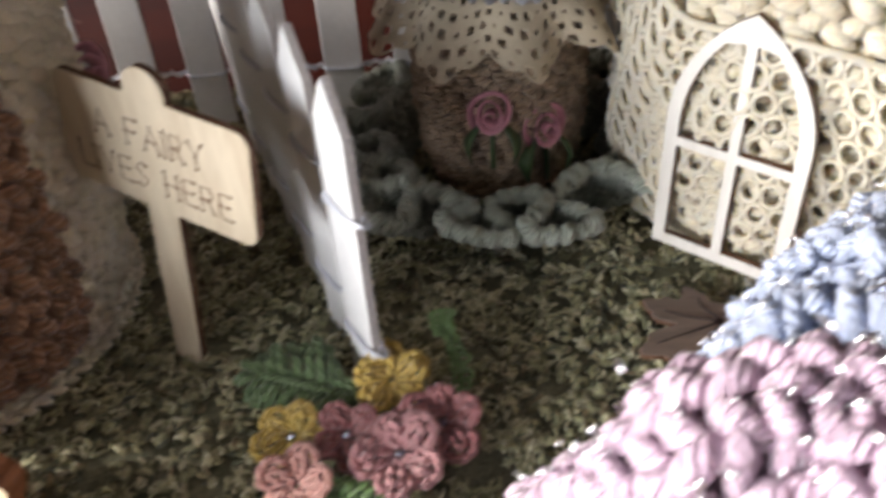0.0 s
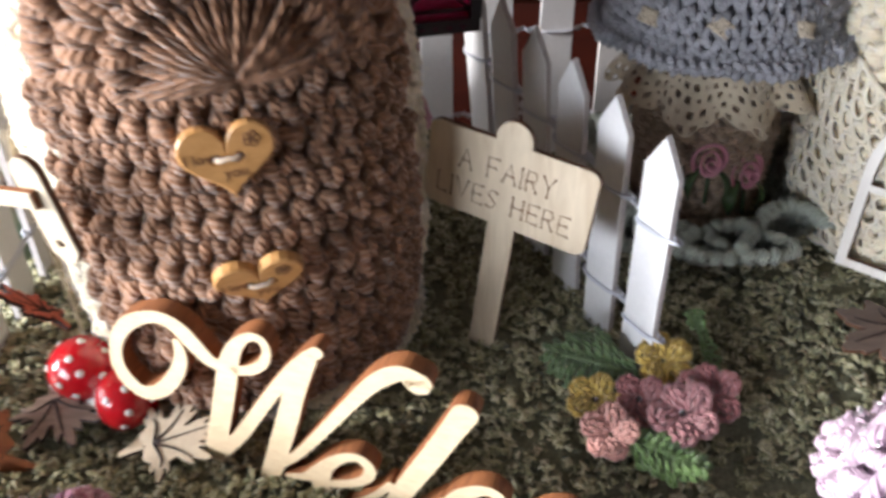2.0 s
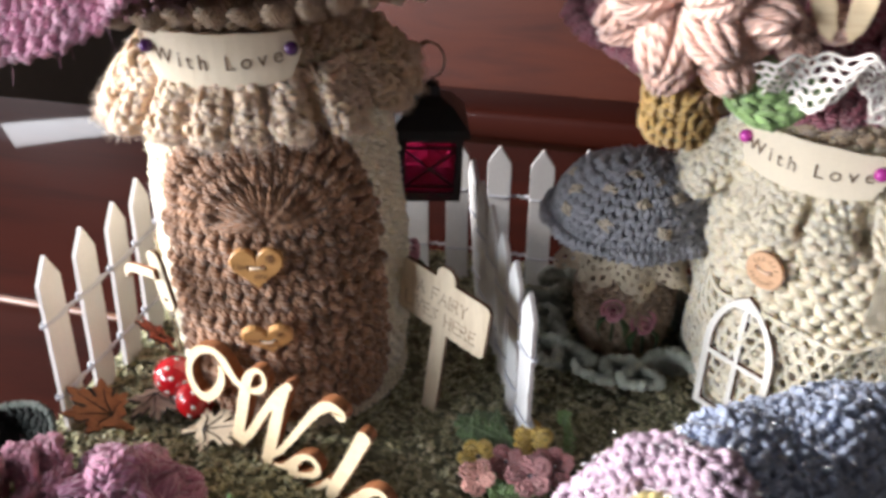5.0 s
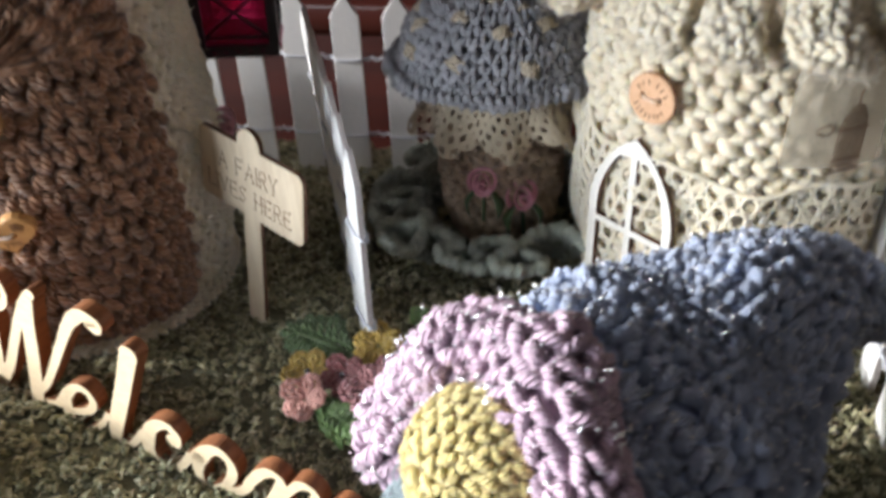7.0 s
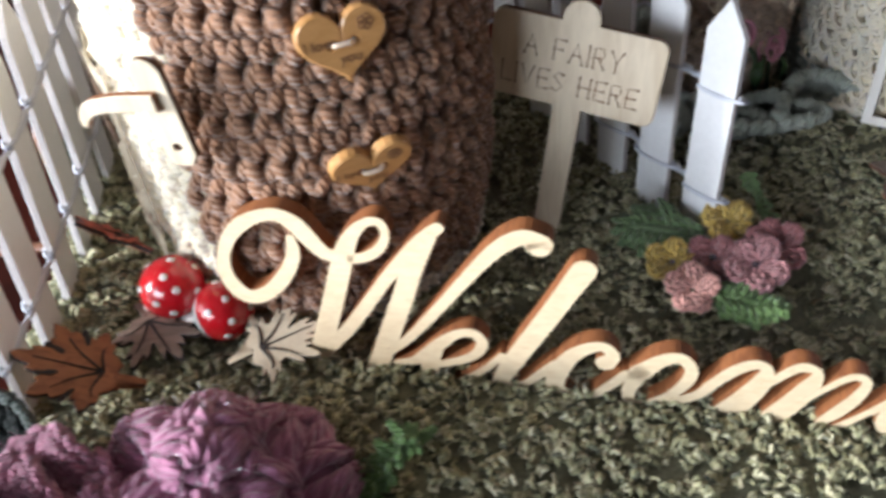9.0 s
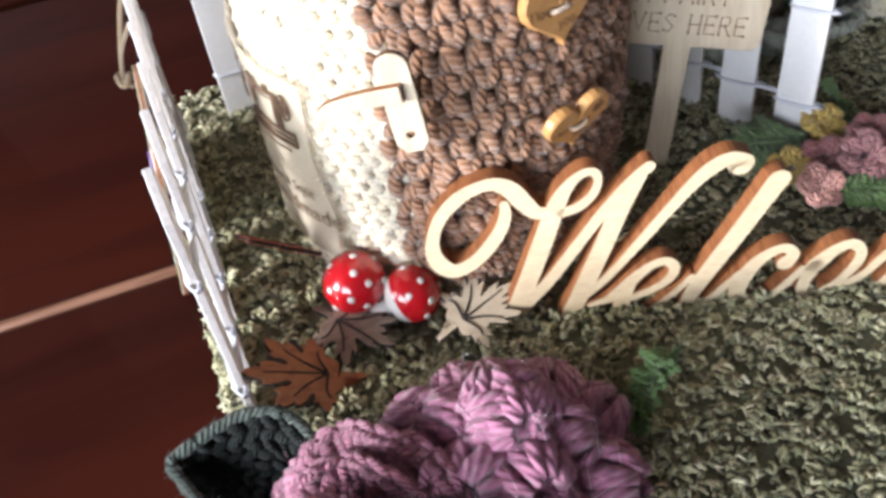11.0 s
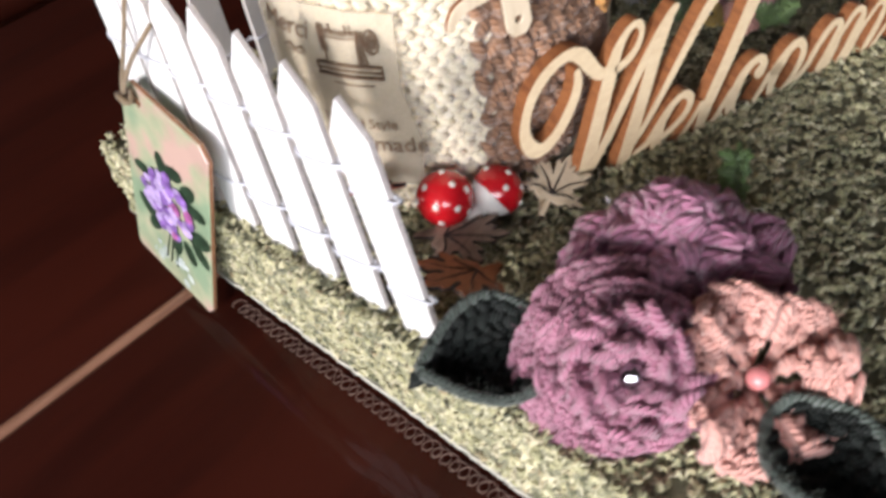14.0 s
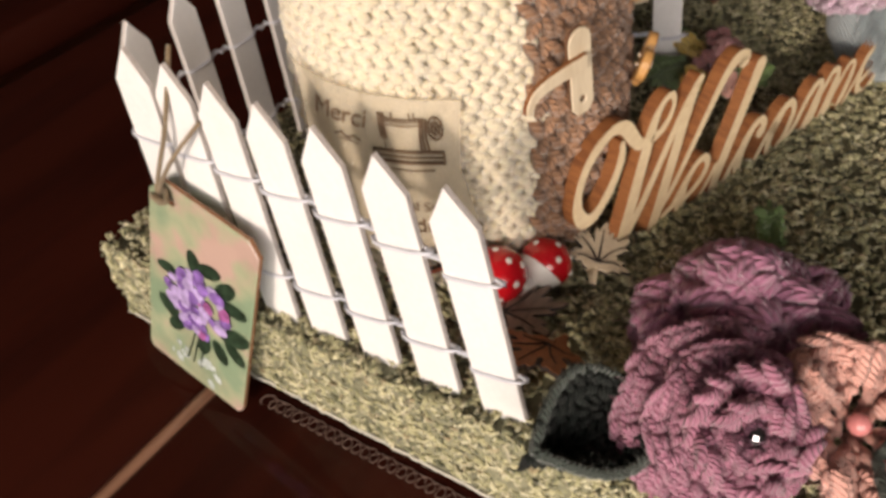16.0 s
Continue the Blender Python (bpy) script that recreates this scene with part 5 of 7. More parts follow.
stitched_leaf("crocheted_leaf", (0.0440, 0.0835, 0.1885), (1, -0.05, 0.10), (0, -0.8, 0.5), 0.026, 0.018, M_BRIGHT, "bright green crocheted leaf on the burgundy cap")


def lace_strip(name, rows_pts, hole_cols, mat, label, thread=0.00035, category="lace", seed=120, scallop=True):
    """Open lace: where(u, v) gives places; loops of thread make a net."""
    where, nu, nv = rows_pts
    b = Build()
    for i in range(nv):
        for k in range(nu):
            u, v = (k + 0.5 * (i % 2) + 0.5) / nu, (i + 0.5) / nv
            loop = [where(u + 0.47 / nu * math.cos(t), v + 0.5 / nv * math.sin(t)) for t in np.linspace(0, 2 * math.pi, 9)[:-1]]
            b.add(*tube(loop, thread, 4, closed=True)[:2])
    if scallop:
        for k in range(nu):
            loop = [where((k + 0.5 + 0.5 * math.cos(t)) / nu, 1.0 + 0.35 / nv * math.sin(t)) for t in np.linspace(0, math.pi, 6)]
            b.add(*tube(loop, thread * 1.2, 4)[:2])
    for v in (0.0,):
        b.add(*tube([where(j / (nu * 3), v) for j in range(nu * 3 + 1)], thread * 1.4, 4)[:2])
    return b


def lace_sheet(where, nu, nv, cell=6, hole=0.30, scallop=True, thick=0.0006):
    """Gathered cotton lace: a sheet with rows of round eyelets and a scalloped rim."""
    cols, rows_n = nu * cell, nv * cell
    b = Build()
    v = []
    for i in range(rows_n + 1):
        for j in range(cols + 1):
            u, t = j / cols, i / rows_n
            if scallop and t > 0.86:
                t = 0.86 + (t - 0.86) * (0.35 + 0.65 * abs(math.sin(math.pi * u * nu * 0.5)))
            v.append(where(u, t))
    faces = []
    for i in range(rows_n):
        for j in range(cols):
            r, c = i // cell, j + (i // cell % 2) * cell // 2
            dx, dy = (c % cell + 0.5) / cell - 0.5, (i % cell + 0.5) / cell - 0.5
            big = hole * (1.15 if (c // cell + r) % 3 else 0.75)
            if math.hypot(dx, dy) < big:
                continue
            a = i * (cols + 1) + j
            faces.append((a, a + 1, a + cols + 2, a + cols + 1))
    return b.add(v, faces), thick


def lace_part(name, made, mat, parent=None, label=""):
    ob = part(name, made[0], mat, parent, label)
    mod = ob.modifiers.new("thickness", "SOLIDIFY")
    mod.thickness = made[1]
    return ob


def lace_cap(u, v):
    at = [0.0, 0.17, 0.34, 0.5, 0.67, 0.84, 1.0]
    x = float(np.interp(u, at, [0.0370, 0.0450, 0.0530, 0.0625, 0.0705, 0.0762, 0.0782]))
    z = float(np.interp(u, at, [0.1965, 0.2005, 0.2005, 0.2030, 0.2000, 0.1925, 0.1835]))
    dx = float(np.interp(u, at, [0.0035, 0.002, 0.001, -0.001, -0.005, -0.009, -0.0095]))
    dz = float(np.interp(u, at, [-0.008, -0.0125, -0.0115, -0.007, -0.0085, -0.005, -0.0015]))
    return (x + dx * v, 0.0815 - 0.005 * math.sin(u * 3) - 0.003 * math.sin(v * 3 + u * 14), z + dz * v + 0.0008 * math.sin(u * 40))


tagged(part("white_lace", lace_strip("white_lace", (lace_cap, 19, 5), 0, M_LACE, ""), plain("white_cotton_lace", (0.74, 0.70, 0.66), 0.85, grain=900, amount=0.1)), "white cotton lace bow draped on the burgundy cap", "lace")

charm = empty("wooden_charm", (0.055, 0.084, 0.207), "pale pointed wooden charm tucked under the peach flowers", "charm")
for sx, lean in ((0.0535, 0.35), (0.0585, -0.15)):
    tip = [(-0.0022, 0.016), (-0.0030, 0.008), (-0.0022, 0.002), (0.0, -0.0015), (0.0022, 0.002), (0.0030, 0.008), (0.0022, 0.016)]
    cm = frame_at((sx, 0.0820, 0.2055), (math.cos(lean), -0.1, math.sin(lean)), (-math.sin(lean), -0.1, math.cos(lean)))
    plate("prong", prism(tip[::-1], 0.0018, 0.0003), cm, [M_PLY, M_PLY], charm)
# round button, arched window, lace and printed cloth
button((0.0633, 0.1635, 0.0855), outward(RC, (0.0640, 0.1655)), -0.1, "round pale wooden button on the cream wall", False, 0.0165)


def arch_x(y, w, side):
    """Half width of a pointed arch at the height y."""
    return w / 2 if y <= side else max(0.0, math.sqrt(max(0.0, w * w - (y - side) ** 2)) - w / 2)


def arch_outline(w, h, n=12):
    side = h - w * 0.866
    right = [(w / 2, 0)] + [(arch_x(side + (h - side) * k / n, w, side), side + (h - side) * k / n) for k in range(n)]
    return [(-w / 2, 0)] + right + [(0, h)] + [(-x, y) for x, y in right[:0:-1]]


WW, WH, RIM, BAR = 0.0345, 0.0660, 0.0034, 0.0013
MID = WH * 0.47
SIDE = WH - WW * 0.866
holes = []
for s in (-1, 1):
    x0, x1 = s * BAR, s * (WW / 2 - RIM)
    holes.append([(x0, RIM), (x1, RIM), (x1, MID - BAR), (x0, MID - BAR)])
    ring = [(x0, MID + BAR), (x1, MID + BAR)]
    top = SIDE
    for k in range(9):
        y = MID + BAR * 2 + (WH - RIM * 2.3 - MID - BAR * 2) * k / 8
        x = arch_x(y, WW, SIDE) - RIM
        if x > BAR * 1.3:
            ring.append((s * x, y))
    ring.append((x0, ring[-1][1] + 0.0008))
    holes.append(ring)
win_m = frame_at((0.0590, 0.1638, 0.0045), (0.777, -0.63, 0), (0.012, 0.016, 1))
arch = empty("arched_window", (0.0655, 0.156, 0.0), "pale plywood arched window frame leaning on the cream wall", "window")
plate("frame", prism(arch_outline(WW, WH), 0.0024, 0.0002, holes), win_m @ Matrix.Translation((0, 0, -0.0012)), [M_PLY_WHITE, M_BURNT_DARK], arch)


def lace_wall(u, v):
    a = radians(-92) + radians(140) * u
    z = 0.072 - 0.068 * v - 0.014 * math.sin(u * 1.4) * (1 - v) + 0.0022 * math.sin(u * 17)
    r = r_r(z) + 0.0046 + 0.0012 * math.sin(u * 30 + v * 9)
    return (RC[0] + r * math.sin(a), RC[1] - r * math.cos(a), z)


tagged(part("lace_trim", lace_strip("lace_trim", (lace_wall, 25, 10), 0, M_IVORY, "", 0.0008), M_IVORY), "ecru crocheted lace over the lower cream wall", "lace")
cage_where = tag_at(RC, 0.0555, radians(20))
cloth = tagged(wrapped_plate("printed_cloth", [(-0.013, 0.069), (0.020, 0.066), (0.020, 0.103), (-0.012, 0.102)], cage_where, 0.0005, [M_LINEN, M_LINEN], None), "linen patch printed with a birdcage on the cream wall", "cloth")
cg = Build()
for k in range(9):
    x = 0.003 + k * 0.0011
    top = 0.080 + 0.008 * math.sqrt(max(0.0, 1 - ((x - 0.0074) / 0.0052) ** 2))
    line_on(cg, cage_where, [(x, 0.066), (x, 0.08), (0.0074 + (x - 0.0074) * 0.8, top)], 0.0002)
for y in (0.066, 0.070, 0.080):
    line_on(cg, cage_where, [(0.0025, y), (0.0125, y)], 0.00035)
line_on(cg, cage_where, [(0.0074, 0.088), (0.0074, 0.0915), (0.0085, 0.093)], 0.0003)
line_on(cg, cage_where, [(-0.004, 0.080), (-0.001, 0.079), (0.001, 0.081), (-0.001, 0.0825), (-0.004, 0.081)], 0.0003)
part("print", cg, M_PRINT, cloth, "dark printed birdcage")


# ---- the small blue-capped mushroom ----
MC = (0.0080, 0.222)
mini = empty("toadstool", (MC[0], MC[1], GROUND), "small toadstool with a grey-blue crocheted cap and lace collar", "toadstool")
m_prof = [(0.016, GROUND), (0.020, 0.004), (0.0225, 0.018), (0.0225, 0.035), (0.021, 0.052), (0.019, 0.069)]
m_r = profile_fn(m_prof)
knitted_body("stem", round_surface(MC, m_r), around(13, 0.0, 0.062, lambda z: 2 * math.pi * m_r(z), 0.0052), STITCH_KNOT, M_BEIGE, [(r - 0.0008, z) for r, z in m_prof], MC, mini, "beige crocheted stem", seed=130)
cb = Build()
c_pairs = [(0.0355, 0.0740), (0.0350, 0.0800), (0.0318, 0.0868), (0.0245, 0.0922), (0.0135, 0.0957), (0.001, 0.0967)]
cz = [p[1] for p in c_pairs]


def cap_where(a, t):
    i = t * (len(c_pairs) - 1)
    r = float(np.interp(i, range(len(c_pairs)), [p[0] for p in c_pairs]))
    z = float(np.interp(i, range(len(c_pairs)), cz))
    return (MC[0] + r * math.sin(a), MC[1] - r * math.cos(a), z)


rws = []
n_r = 10
for i in range(n_r):
    t = (i + 0.5) / n_r
    r = math.hypot(cap_where(0, t)[0] - MC[0], cap_where(0, t)[1] - MC[1])
    cnt = max(4, int(2 * math.pi * r / 0.0048))
    for k in range(cnt):
        rws.append((2 * math.pi * (k + 0.5 * (i % 2)) / cnt, t, 2 * math.pi / cnt, 1 / n_r))
cap_m = stitch_mats(cap_where, rws, 0.12, 131, depth=1.35)
cap_m[:, :3, :3] *= 1.12
cb.stamp(STITCH_V, cap_m)
cb.add(*lathe([(max(0.0004, r - 0.0014), z - 0.0006) for r, z in c_pairs], 40, (MC[0], MC[1], 0)))
ruffle(cb, MC, 0.0352, 0.0440, 0.0750, 0.0712, 8, 0.0006, 2, 0.0046, STITCH_KNOT, 132)
cb.add(*lathe([(0.019, 0.066), (0.0405, 0.0715)], 40, (MC[0], MC[1], 0)))
blue_cap = part("cap", cb, M_GREYBLUE, mini, "grey-blue crocheted cotton cap")
rg = np.random.default_rng(133)
for a, t in ((-1.0, 0.45), (-0.45, 0.62), (-0.3, 0.28), (0.15, 0.52), (0.42, 0.22), (0.75, 0.55), (-0.95, 0.24), (0.55, 0.72), (-0.1, 0.82), (1.3, 0.35), (-1.5, 0.5), (2.2, 0.5), (-2.3, 0.4), (3.0, 0.6)):
    p, e1, e2 = (np.array(cap_where(a + q, t + w)) for q, w in ((0, 0), (0.02, 0), (0, 0.02)))
    e1, e2 = (e1 - p) / np.linalg.norm(e1 - p), (e2 - p) / np.linalg.norm(e2 - p)
    nn = np.cross(e1, e2)
    lean = rg.uniform(-0.7, 0.7)
    g1, g2 = e1 * math.cos(lean) + e2 * math.sin(lean), e2 * math.cos(lean) - e1 * math.sin(lean)
    sb = Build()
    for q in (-1.5, -0.5, 0.5, 1.5):
        line = [p + g2 * q * 0.0011 + g1 * w * 0.0032 + nn * (0.0036 - 0.0016 * w * w) + g1 * 0.0004 * rg.normal() for w in (-1, -0.5, 0, 0.5, 1)]
        v, f, u = tube(smooth_path(line, 3), 0.00075, 6)
        sb.add(v, f, 0, u)
    part("spot", sb, M_SPOT, blue_cap, "cream yarn spot")


def lace_ruff(u, v):
    a = radians(-150) + radians(300) * u
    r = 0.021 + 0.0125 * v ** 0.8 + 0.0042 * v * math.sin(a * 9)
    z = 0.062 - 0.0145 * v ** 1.3 + 0.0022 * v * math.cos(a * 9 + 0.7)
    return (MC[0] + r * math.sin(a), MC[1] - r * math.cos(a), z)


lace_part("collar", lace_sheet(lace_ruff, 46, 5, 8, 0.25), M_LACE, mini, "gathered ecru lace collar")
sk = Build()
folded_frill(sk, (MC[0] + 0.001, MC[1] - 0.001), 0.0360, 0.0460, -0.0010, 0.0125, 12, 0.0085, 0.24, 4, 0.0040, 135, zamp=0.15, fibres=4000, length=0.004, start=0.55, wobble=0.06, edge=1.45, jitter=0.25)
part("skirt", sk, M_SAGE, mini, "ruffled sage green crocheted skirt")


def ribbon_rose(at, normal, r, mat, leaf_mat, label, stem=True):
    n = np.array(normal, float)
    n /= np.linalg.norm(n)
    ex = np.cross((0, 0, 1.0), n)
    ex /= np.linalg.norm(ex)
    ey = np.cross(n, ex)
    at = np.array(at, float)
    thing = empty("ribbon_rose", at, label, "flower", "pink ribbon roses")
    b = Build()
    turns, steps, band = 2.6, 66, []
    for w in range(4):
        for k in range(steps):
            t = k / (steps - 1)
            a = t * turns * 2 * math.pi
            fold = 1 + 0.10 * math.sin(a * 2.5)
            q = r * (0.16 + 0.78 * t) * fold
            out = w / 3
            flare = q + r * (0.05 + 0.30 * t) * out ** 2
            high = r * (0.25 + 0.85 * out - 0.50 * t * out - 0.40 * t)
            band.append(at + ex * flare * math.cos(a) + ey * flare * math.sin(a) * 1.15 + n * high)
    b.add(band, grid_faces(4, steps))
    ob = part("petals", b, mat, thing)
    rim = ob.modifiers.new("thickness", "SOLIDIFY")
    rim.thickness = r * 0.08
    lf = Build()
    for sgn in (-1, 1):
        p = [at - ey * r * 0.6 + ex * sgn * r * 0.5, at - ey * r * 1.7 + ex * sgn * r * 1.3 + n * r * 0.2, at - ey * r * 3.0 + ex * sgn * r * 1.1]
        v, f, u = tube(smooth_path(p, 5), np.r_[np.linspace(0.2, 0.55, 6), np.linspace(0.5, 0.1, 5)] * r, 6, flat=0.3)
        lf.add(v, f, 0, u)
    v, f, u = tube([at - ey * r * 0.8, at - ey * r * 3.2], r * 0.14, 5)
    lf.add(v, f, 0, u)
    part("leaves", lf, leaf_mat, thing, "green ribbon leaves")
    return thing


M_SATIN = plain("pink_satin", (0.72, 0.34, 0.42), 0.35, amount=0.2, bump=0.3)
M_SATIN_GREEN = plain("green_satin", (0.06, 0.11, 0.04), 0.4, amount=0.25, bump=0.3)
ribbon_rose((0.0048, 0.1975, 0.0315), (-0.1, -1, 0.15), 0.0052, M_SATIN, M_SATIN_GREEN, "pink satin ribbon rose on the small toadstool stem")
ribbon_rose((0.0190, 0.2010, 0.0245), (0.4, -1, 0.15), 0.0054, M_SATIN, M_SATIN_GREEN, "pink satin ribbon rose on the small toadstool stem")
ribbon_rose((-0.0955, 0.1885, 0.055), (0.9, -0.4, 0.1), 0.006, M_SATIN, M_SATIN_GREEN, "pink satin ribbon rose on the cream house wall")
ribbon_rose((0.1415, 0.1930, 0.048), (0.9, -0.4, 0.1), 0.006, M_SATIN, M_SATIN_GREEN, "pink satin ribbon rose on the cream house wall")

# ---- the wooden sign ----
sx = Vector((0.88, -0.475, 0))
sn = Vector((-0.475, -0.88, 0))
lean = radians(6)
s_up = (Vector((0, 0, 1)) * math.cos(lean) + sx * math.sin(lean) - sn * 0.08).normalized()
sign_m = frame_at((-0.0742, 0.1492, GROUND - 0.002), sx * math.cos(lean) - Vector((0, 0, 1)) * math.sin(lean), s_up)
BW, BH, SB, KR, SW = 0.052, 0.0275, 0.0475, 0.0056, 0.0088


def rounded(x, y, r, a0, a1, n=6):
    return [(x + r * math.cos(radians(a0 + (a1 - a0) * k / n)), y + r * math.sin(radians(a0 + (a1 - a0) * k / n))) for k in range(n + 1)]


rr = 0.0035
outline = [(-SW / 2, 0), (SW / 2, 0), (SW / 2, SB)] + rounded(BW / 2 - rr, SB + rr, rr, -90, 0) + rounded(BW / 2 - rr, SB + BH - rr, rr, 0, 90)
outline += [(KR, SB + BH)] + rounded(0, SB + BH + 0.0012, KR, 0, 180, 12) + [(-KR, SB + BH)]
outline += rounded(-BW / 2 + rr, SB + BH - rr, rr, 90, 180) + rounded(-BW / 2 + rr, SB + rr, rr, 180, 270) + [(-SW / 2, SB)]
sign = empty("wooden_sign", (-0.0762, 0.15, GROUND), "pale plywood sign on a stake with burnt lettering", "sign")
plate("board", prism(outline, 0.0024, 0.0003), sign_m, [M_PLY_PALE, M_BURNT_DARK], sign)
STROKES = {
    "A": ([(0, 0), (0.4, 1), (0.8, 0)], [(0.17, 0.38), (0.63, 0.38)]), "F": ([(0, 0), (0, 1), (0.65, 1)], [(0, 0.52), (0.5, 0.52)]),
    "I": ([(0, 0), (0, 1)],), "R": ([(0, 0), (0, 1), (0.5, 1), (0.6, 0.75), (0.5, 0.5), (0, 0.5)], [(0.3, 0.5), (0.65, 0)]),
    "Y": ([(0, 1), (0.35, 0.5), (0.7, 1)], [(0.35, 0.5), (0.35, 0)]), "L": ([(0, 1), (0, 0), (0.6, 0)],), "V": ([(0, 1), (0.38, 0), (0.76, 1)],),
    "E": ([(0.62, 1), (0, 1), (0, 0), (0.62, 0)], [(0, 0.52), (0.5, 0.52)]), "S": ([(0.6, 0.9), (0.3, 1), (0, 0.76), (0.6, 0.3), (0.3, 0), (0, 0.1)],),
    "H": ([(0, 0), (0, 1)], [(0.68, 0), (0.68, 1)], [(0, 0.5), (0.68, 0.5)])}
for txt, y0 in (("A FAIRY", SB + BH * 0.55), ("LIVES HERE", SB + BH * 0.18)):
    high, pen = 0.0062, 0.0
    spots, lines = [], []
    for ch in txt:
        if ch == " ":
            pen += 0.0034
            continue
        for line in STROKES[ch]:
            lines.append([(pen + x * high * 0.78, y0 + y * high) for x, y in line])
        pen += (max(x for line in STROKES[ch] for x, y in line) * 0.78 + 0.27) * high
    b = Build()
    for line in lines:
        p = [sign_m @ Vector((x - pen / 2, y, 0.00242)) for x, y in line]
        b.add(*tube([tuple(q) for q in p], 0.00020, 5)[:2])
        for q in (p[0], p[-1]):
            b.stamp(BALL, [place(q, 0.00042)])
    part("lettering", b, M_INK, sign, "thin burnt brown capital letters with dotted ends")

# ---- the word in script letters ----
word = empty("wooden_word", (-0.07, 0.075, GROUND), "laser-cut plywood script word standing on the tweed", "word")
WD = Vector((0.9582, -0.2861, 0))
word_m = frame_at((-0.1526, 0.1004, GROUND), WD, (0.0, 0.0, 1)) @ Matrix.Translation((0, 0, -0.0048))


def stroke(points, widths, name):
    """A pen stroke in millimetres along the word and up."""
    l, r, c, t, w = along(np.array(points) / 1000, np.array(widths) / 1000, 0.005)
    cap1 = [c[-1] + w[-1] * (math.cos(s) * t[-1] + math.sin(s) * np.array((t[-1][1], -t[-1][0]))) for s in np.linspace(-1.5708, 1.5708, 9)]
    cap0 = [c[0] + w[0] * (-math.cos(s) * t[0] - math.sin(s) * np.array((t[0][1], -t[0][0]))) for s in np.linspace(-1.5708, 1.5708, 9)]
    return l, r, cap0, cap1


def letter(name, strokes):
    b = Build()
    for k, (pts, ws) in enumerate(strokes):
        l, r, cap0, cap1 = stroke(pts, ws, name)
        n = len(l)
        th, dz = 0.0048, 0.00003 * (k + 1)
        top = [(p[0], p[1], th + dz) for p in l] + [(p[0], p[1], th + dz) for p in r]
        low = [(p[0], p[1], -dz) for p in l] + [(p[0], p[1], -dz) for p in r]
        v = [tuple(word_m @ Vector(p)) for p in top + low]
        faces, slots = [], []
        for i in range(n - 1):
            faces += [(n + i, n + i + 1, i + 1, i), (2 * n + i, 2 * n + i + 1, 3 * n + i + 1, 3 * n + i)]
        b.add(v, faces, 0)
        sides = []
        for i in range(n - 1):
            sides += [(i, i + 1, 2 * n + i + 1, 2 * n + i), (3 * n + i, 3 * n + i + 1, n + i + 1, n + i)]
        b.add(v, sides, 1)
        for cap, centre_i in ((cap0, 0), (cap1, n - 1)):
            ring = [(p[0], p[1]) for p in cap]
            cv = [tuple(word_m @ Vector((x, y, th + dz))) for x, y in ring] + [tuple(word_m @ Vector((x, y, -dz))) for x, y in ring]
            k2 = len(ring)
            b.add(cv, [tuple(range(k2)), tuple(range(2 * k2 - 1, k2 - 1, -1))], 0)
            b.add(cv, [(i, i + 1, k2 + i + 1, k2 + i) for i in range(k2 - 1)], 1)
    return part(name, b, [M_PLY, M_BURNT], word, smooth=False)


letter("letter_w", [
    ([(0.9, 46.9), (1.0, 43.3), (-0.5, 38.1), (-4.4, 31.6), (-9.3, 26.3), (-14.4, 24.0), (-18.1, 26.1), (-20.2, 31.9), (-19.5, 38.4), (-16.6, 45.1), (-11.6, 50.7), (-5.6, 53.9), (-1.0, 54.2), (2.9, 51.7), (5.9, 47.1), (9.3, 42.6), (12.8, 41.8)],
     [2.5, 3.4, 4.0, 4.4, 4.5, 5.3, 5.6, 4.5, 3.6, 3.9, 4.3, 3.9, 4.5, 5.4, 5.3, 4.5, 4.2]),
    ([(16.5, 41.1), (21.1, 42.7), (24.8, 46.2), (26.4, 50.5), (25.5, 53.9), (22.9, 54.4), (19.7, 52.2), (16.5, 47.5), (14.0, 40.8), (11.0, 31.2), (7.4, 19.9), (3.3, 7.7), (-0.2, -1.7)],
     [3.1, 3.2, 2.8, 2.3, 2.7, 2.7, 3.1, 4.5, 5.6, 5.9, 6.0, 6.2, 5.8]),
    ([(0.9, -0.0), (6.8, 7.9), (12.7, 15.5), (19.5, 26.2), (25.8, 36.1), (32.5, 45.5), (36.9, 50.8), (39.9, 53.7)],
     [3.7, 4.0, 4.0, 3.8, 3.7, 4.0, 3.8, 3.5]),
    ([(37.5, 50.5), (34.7, 44.6), (31.7, 37.4), (28.6, 27.7), (24.6, 16.2), (20.7, 5.2), (17.7, -2.4)],
     [3.9, 4.8, 5.6, 5.8, 6.0, 5.9, 5.6]),
    ([(20.8, 4.4), (28.9, 12.7), (37.6, 24.7), (45.6, 36.4), (52.2, 45.6), (56.9, 50.5), (61.1, 52.7), (64.5, 50.6), (64.8, 49.9)],
     [2.7, 2.9, 3.3, 3.6, 4.2, 4.8, 4.8, 7.1, 6.1])])
letter("letter_e", [
    ([(24.5, 2.2), (29.7, 3.5), (33.8, 6.6), (37.8, 11.6), (42.3, 15.9), (46.8, 17.1), (49.6, 14.0), (48.3, 9.5), (44.2, 6.0), (37.5, 3.1)],
     [1.9, 3.2, 4.8, 4.2, 3.3, 3.4, 3.3, 3.3, 3.1, 3.0]),
    ([(36.2, 8.7), (34.3, 2.4), (35.1, -2.1), (39.7, -4.4), (44.8, -1.9), (50.7, 3.5), (55.0, 9.2)],
     [4.3, 5.3, 5.3, 3.1, 2.4, 2.4, 2.3])])
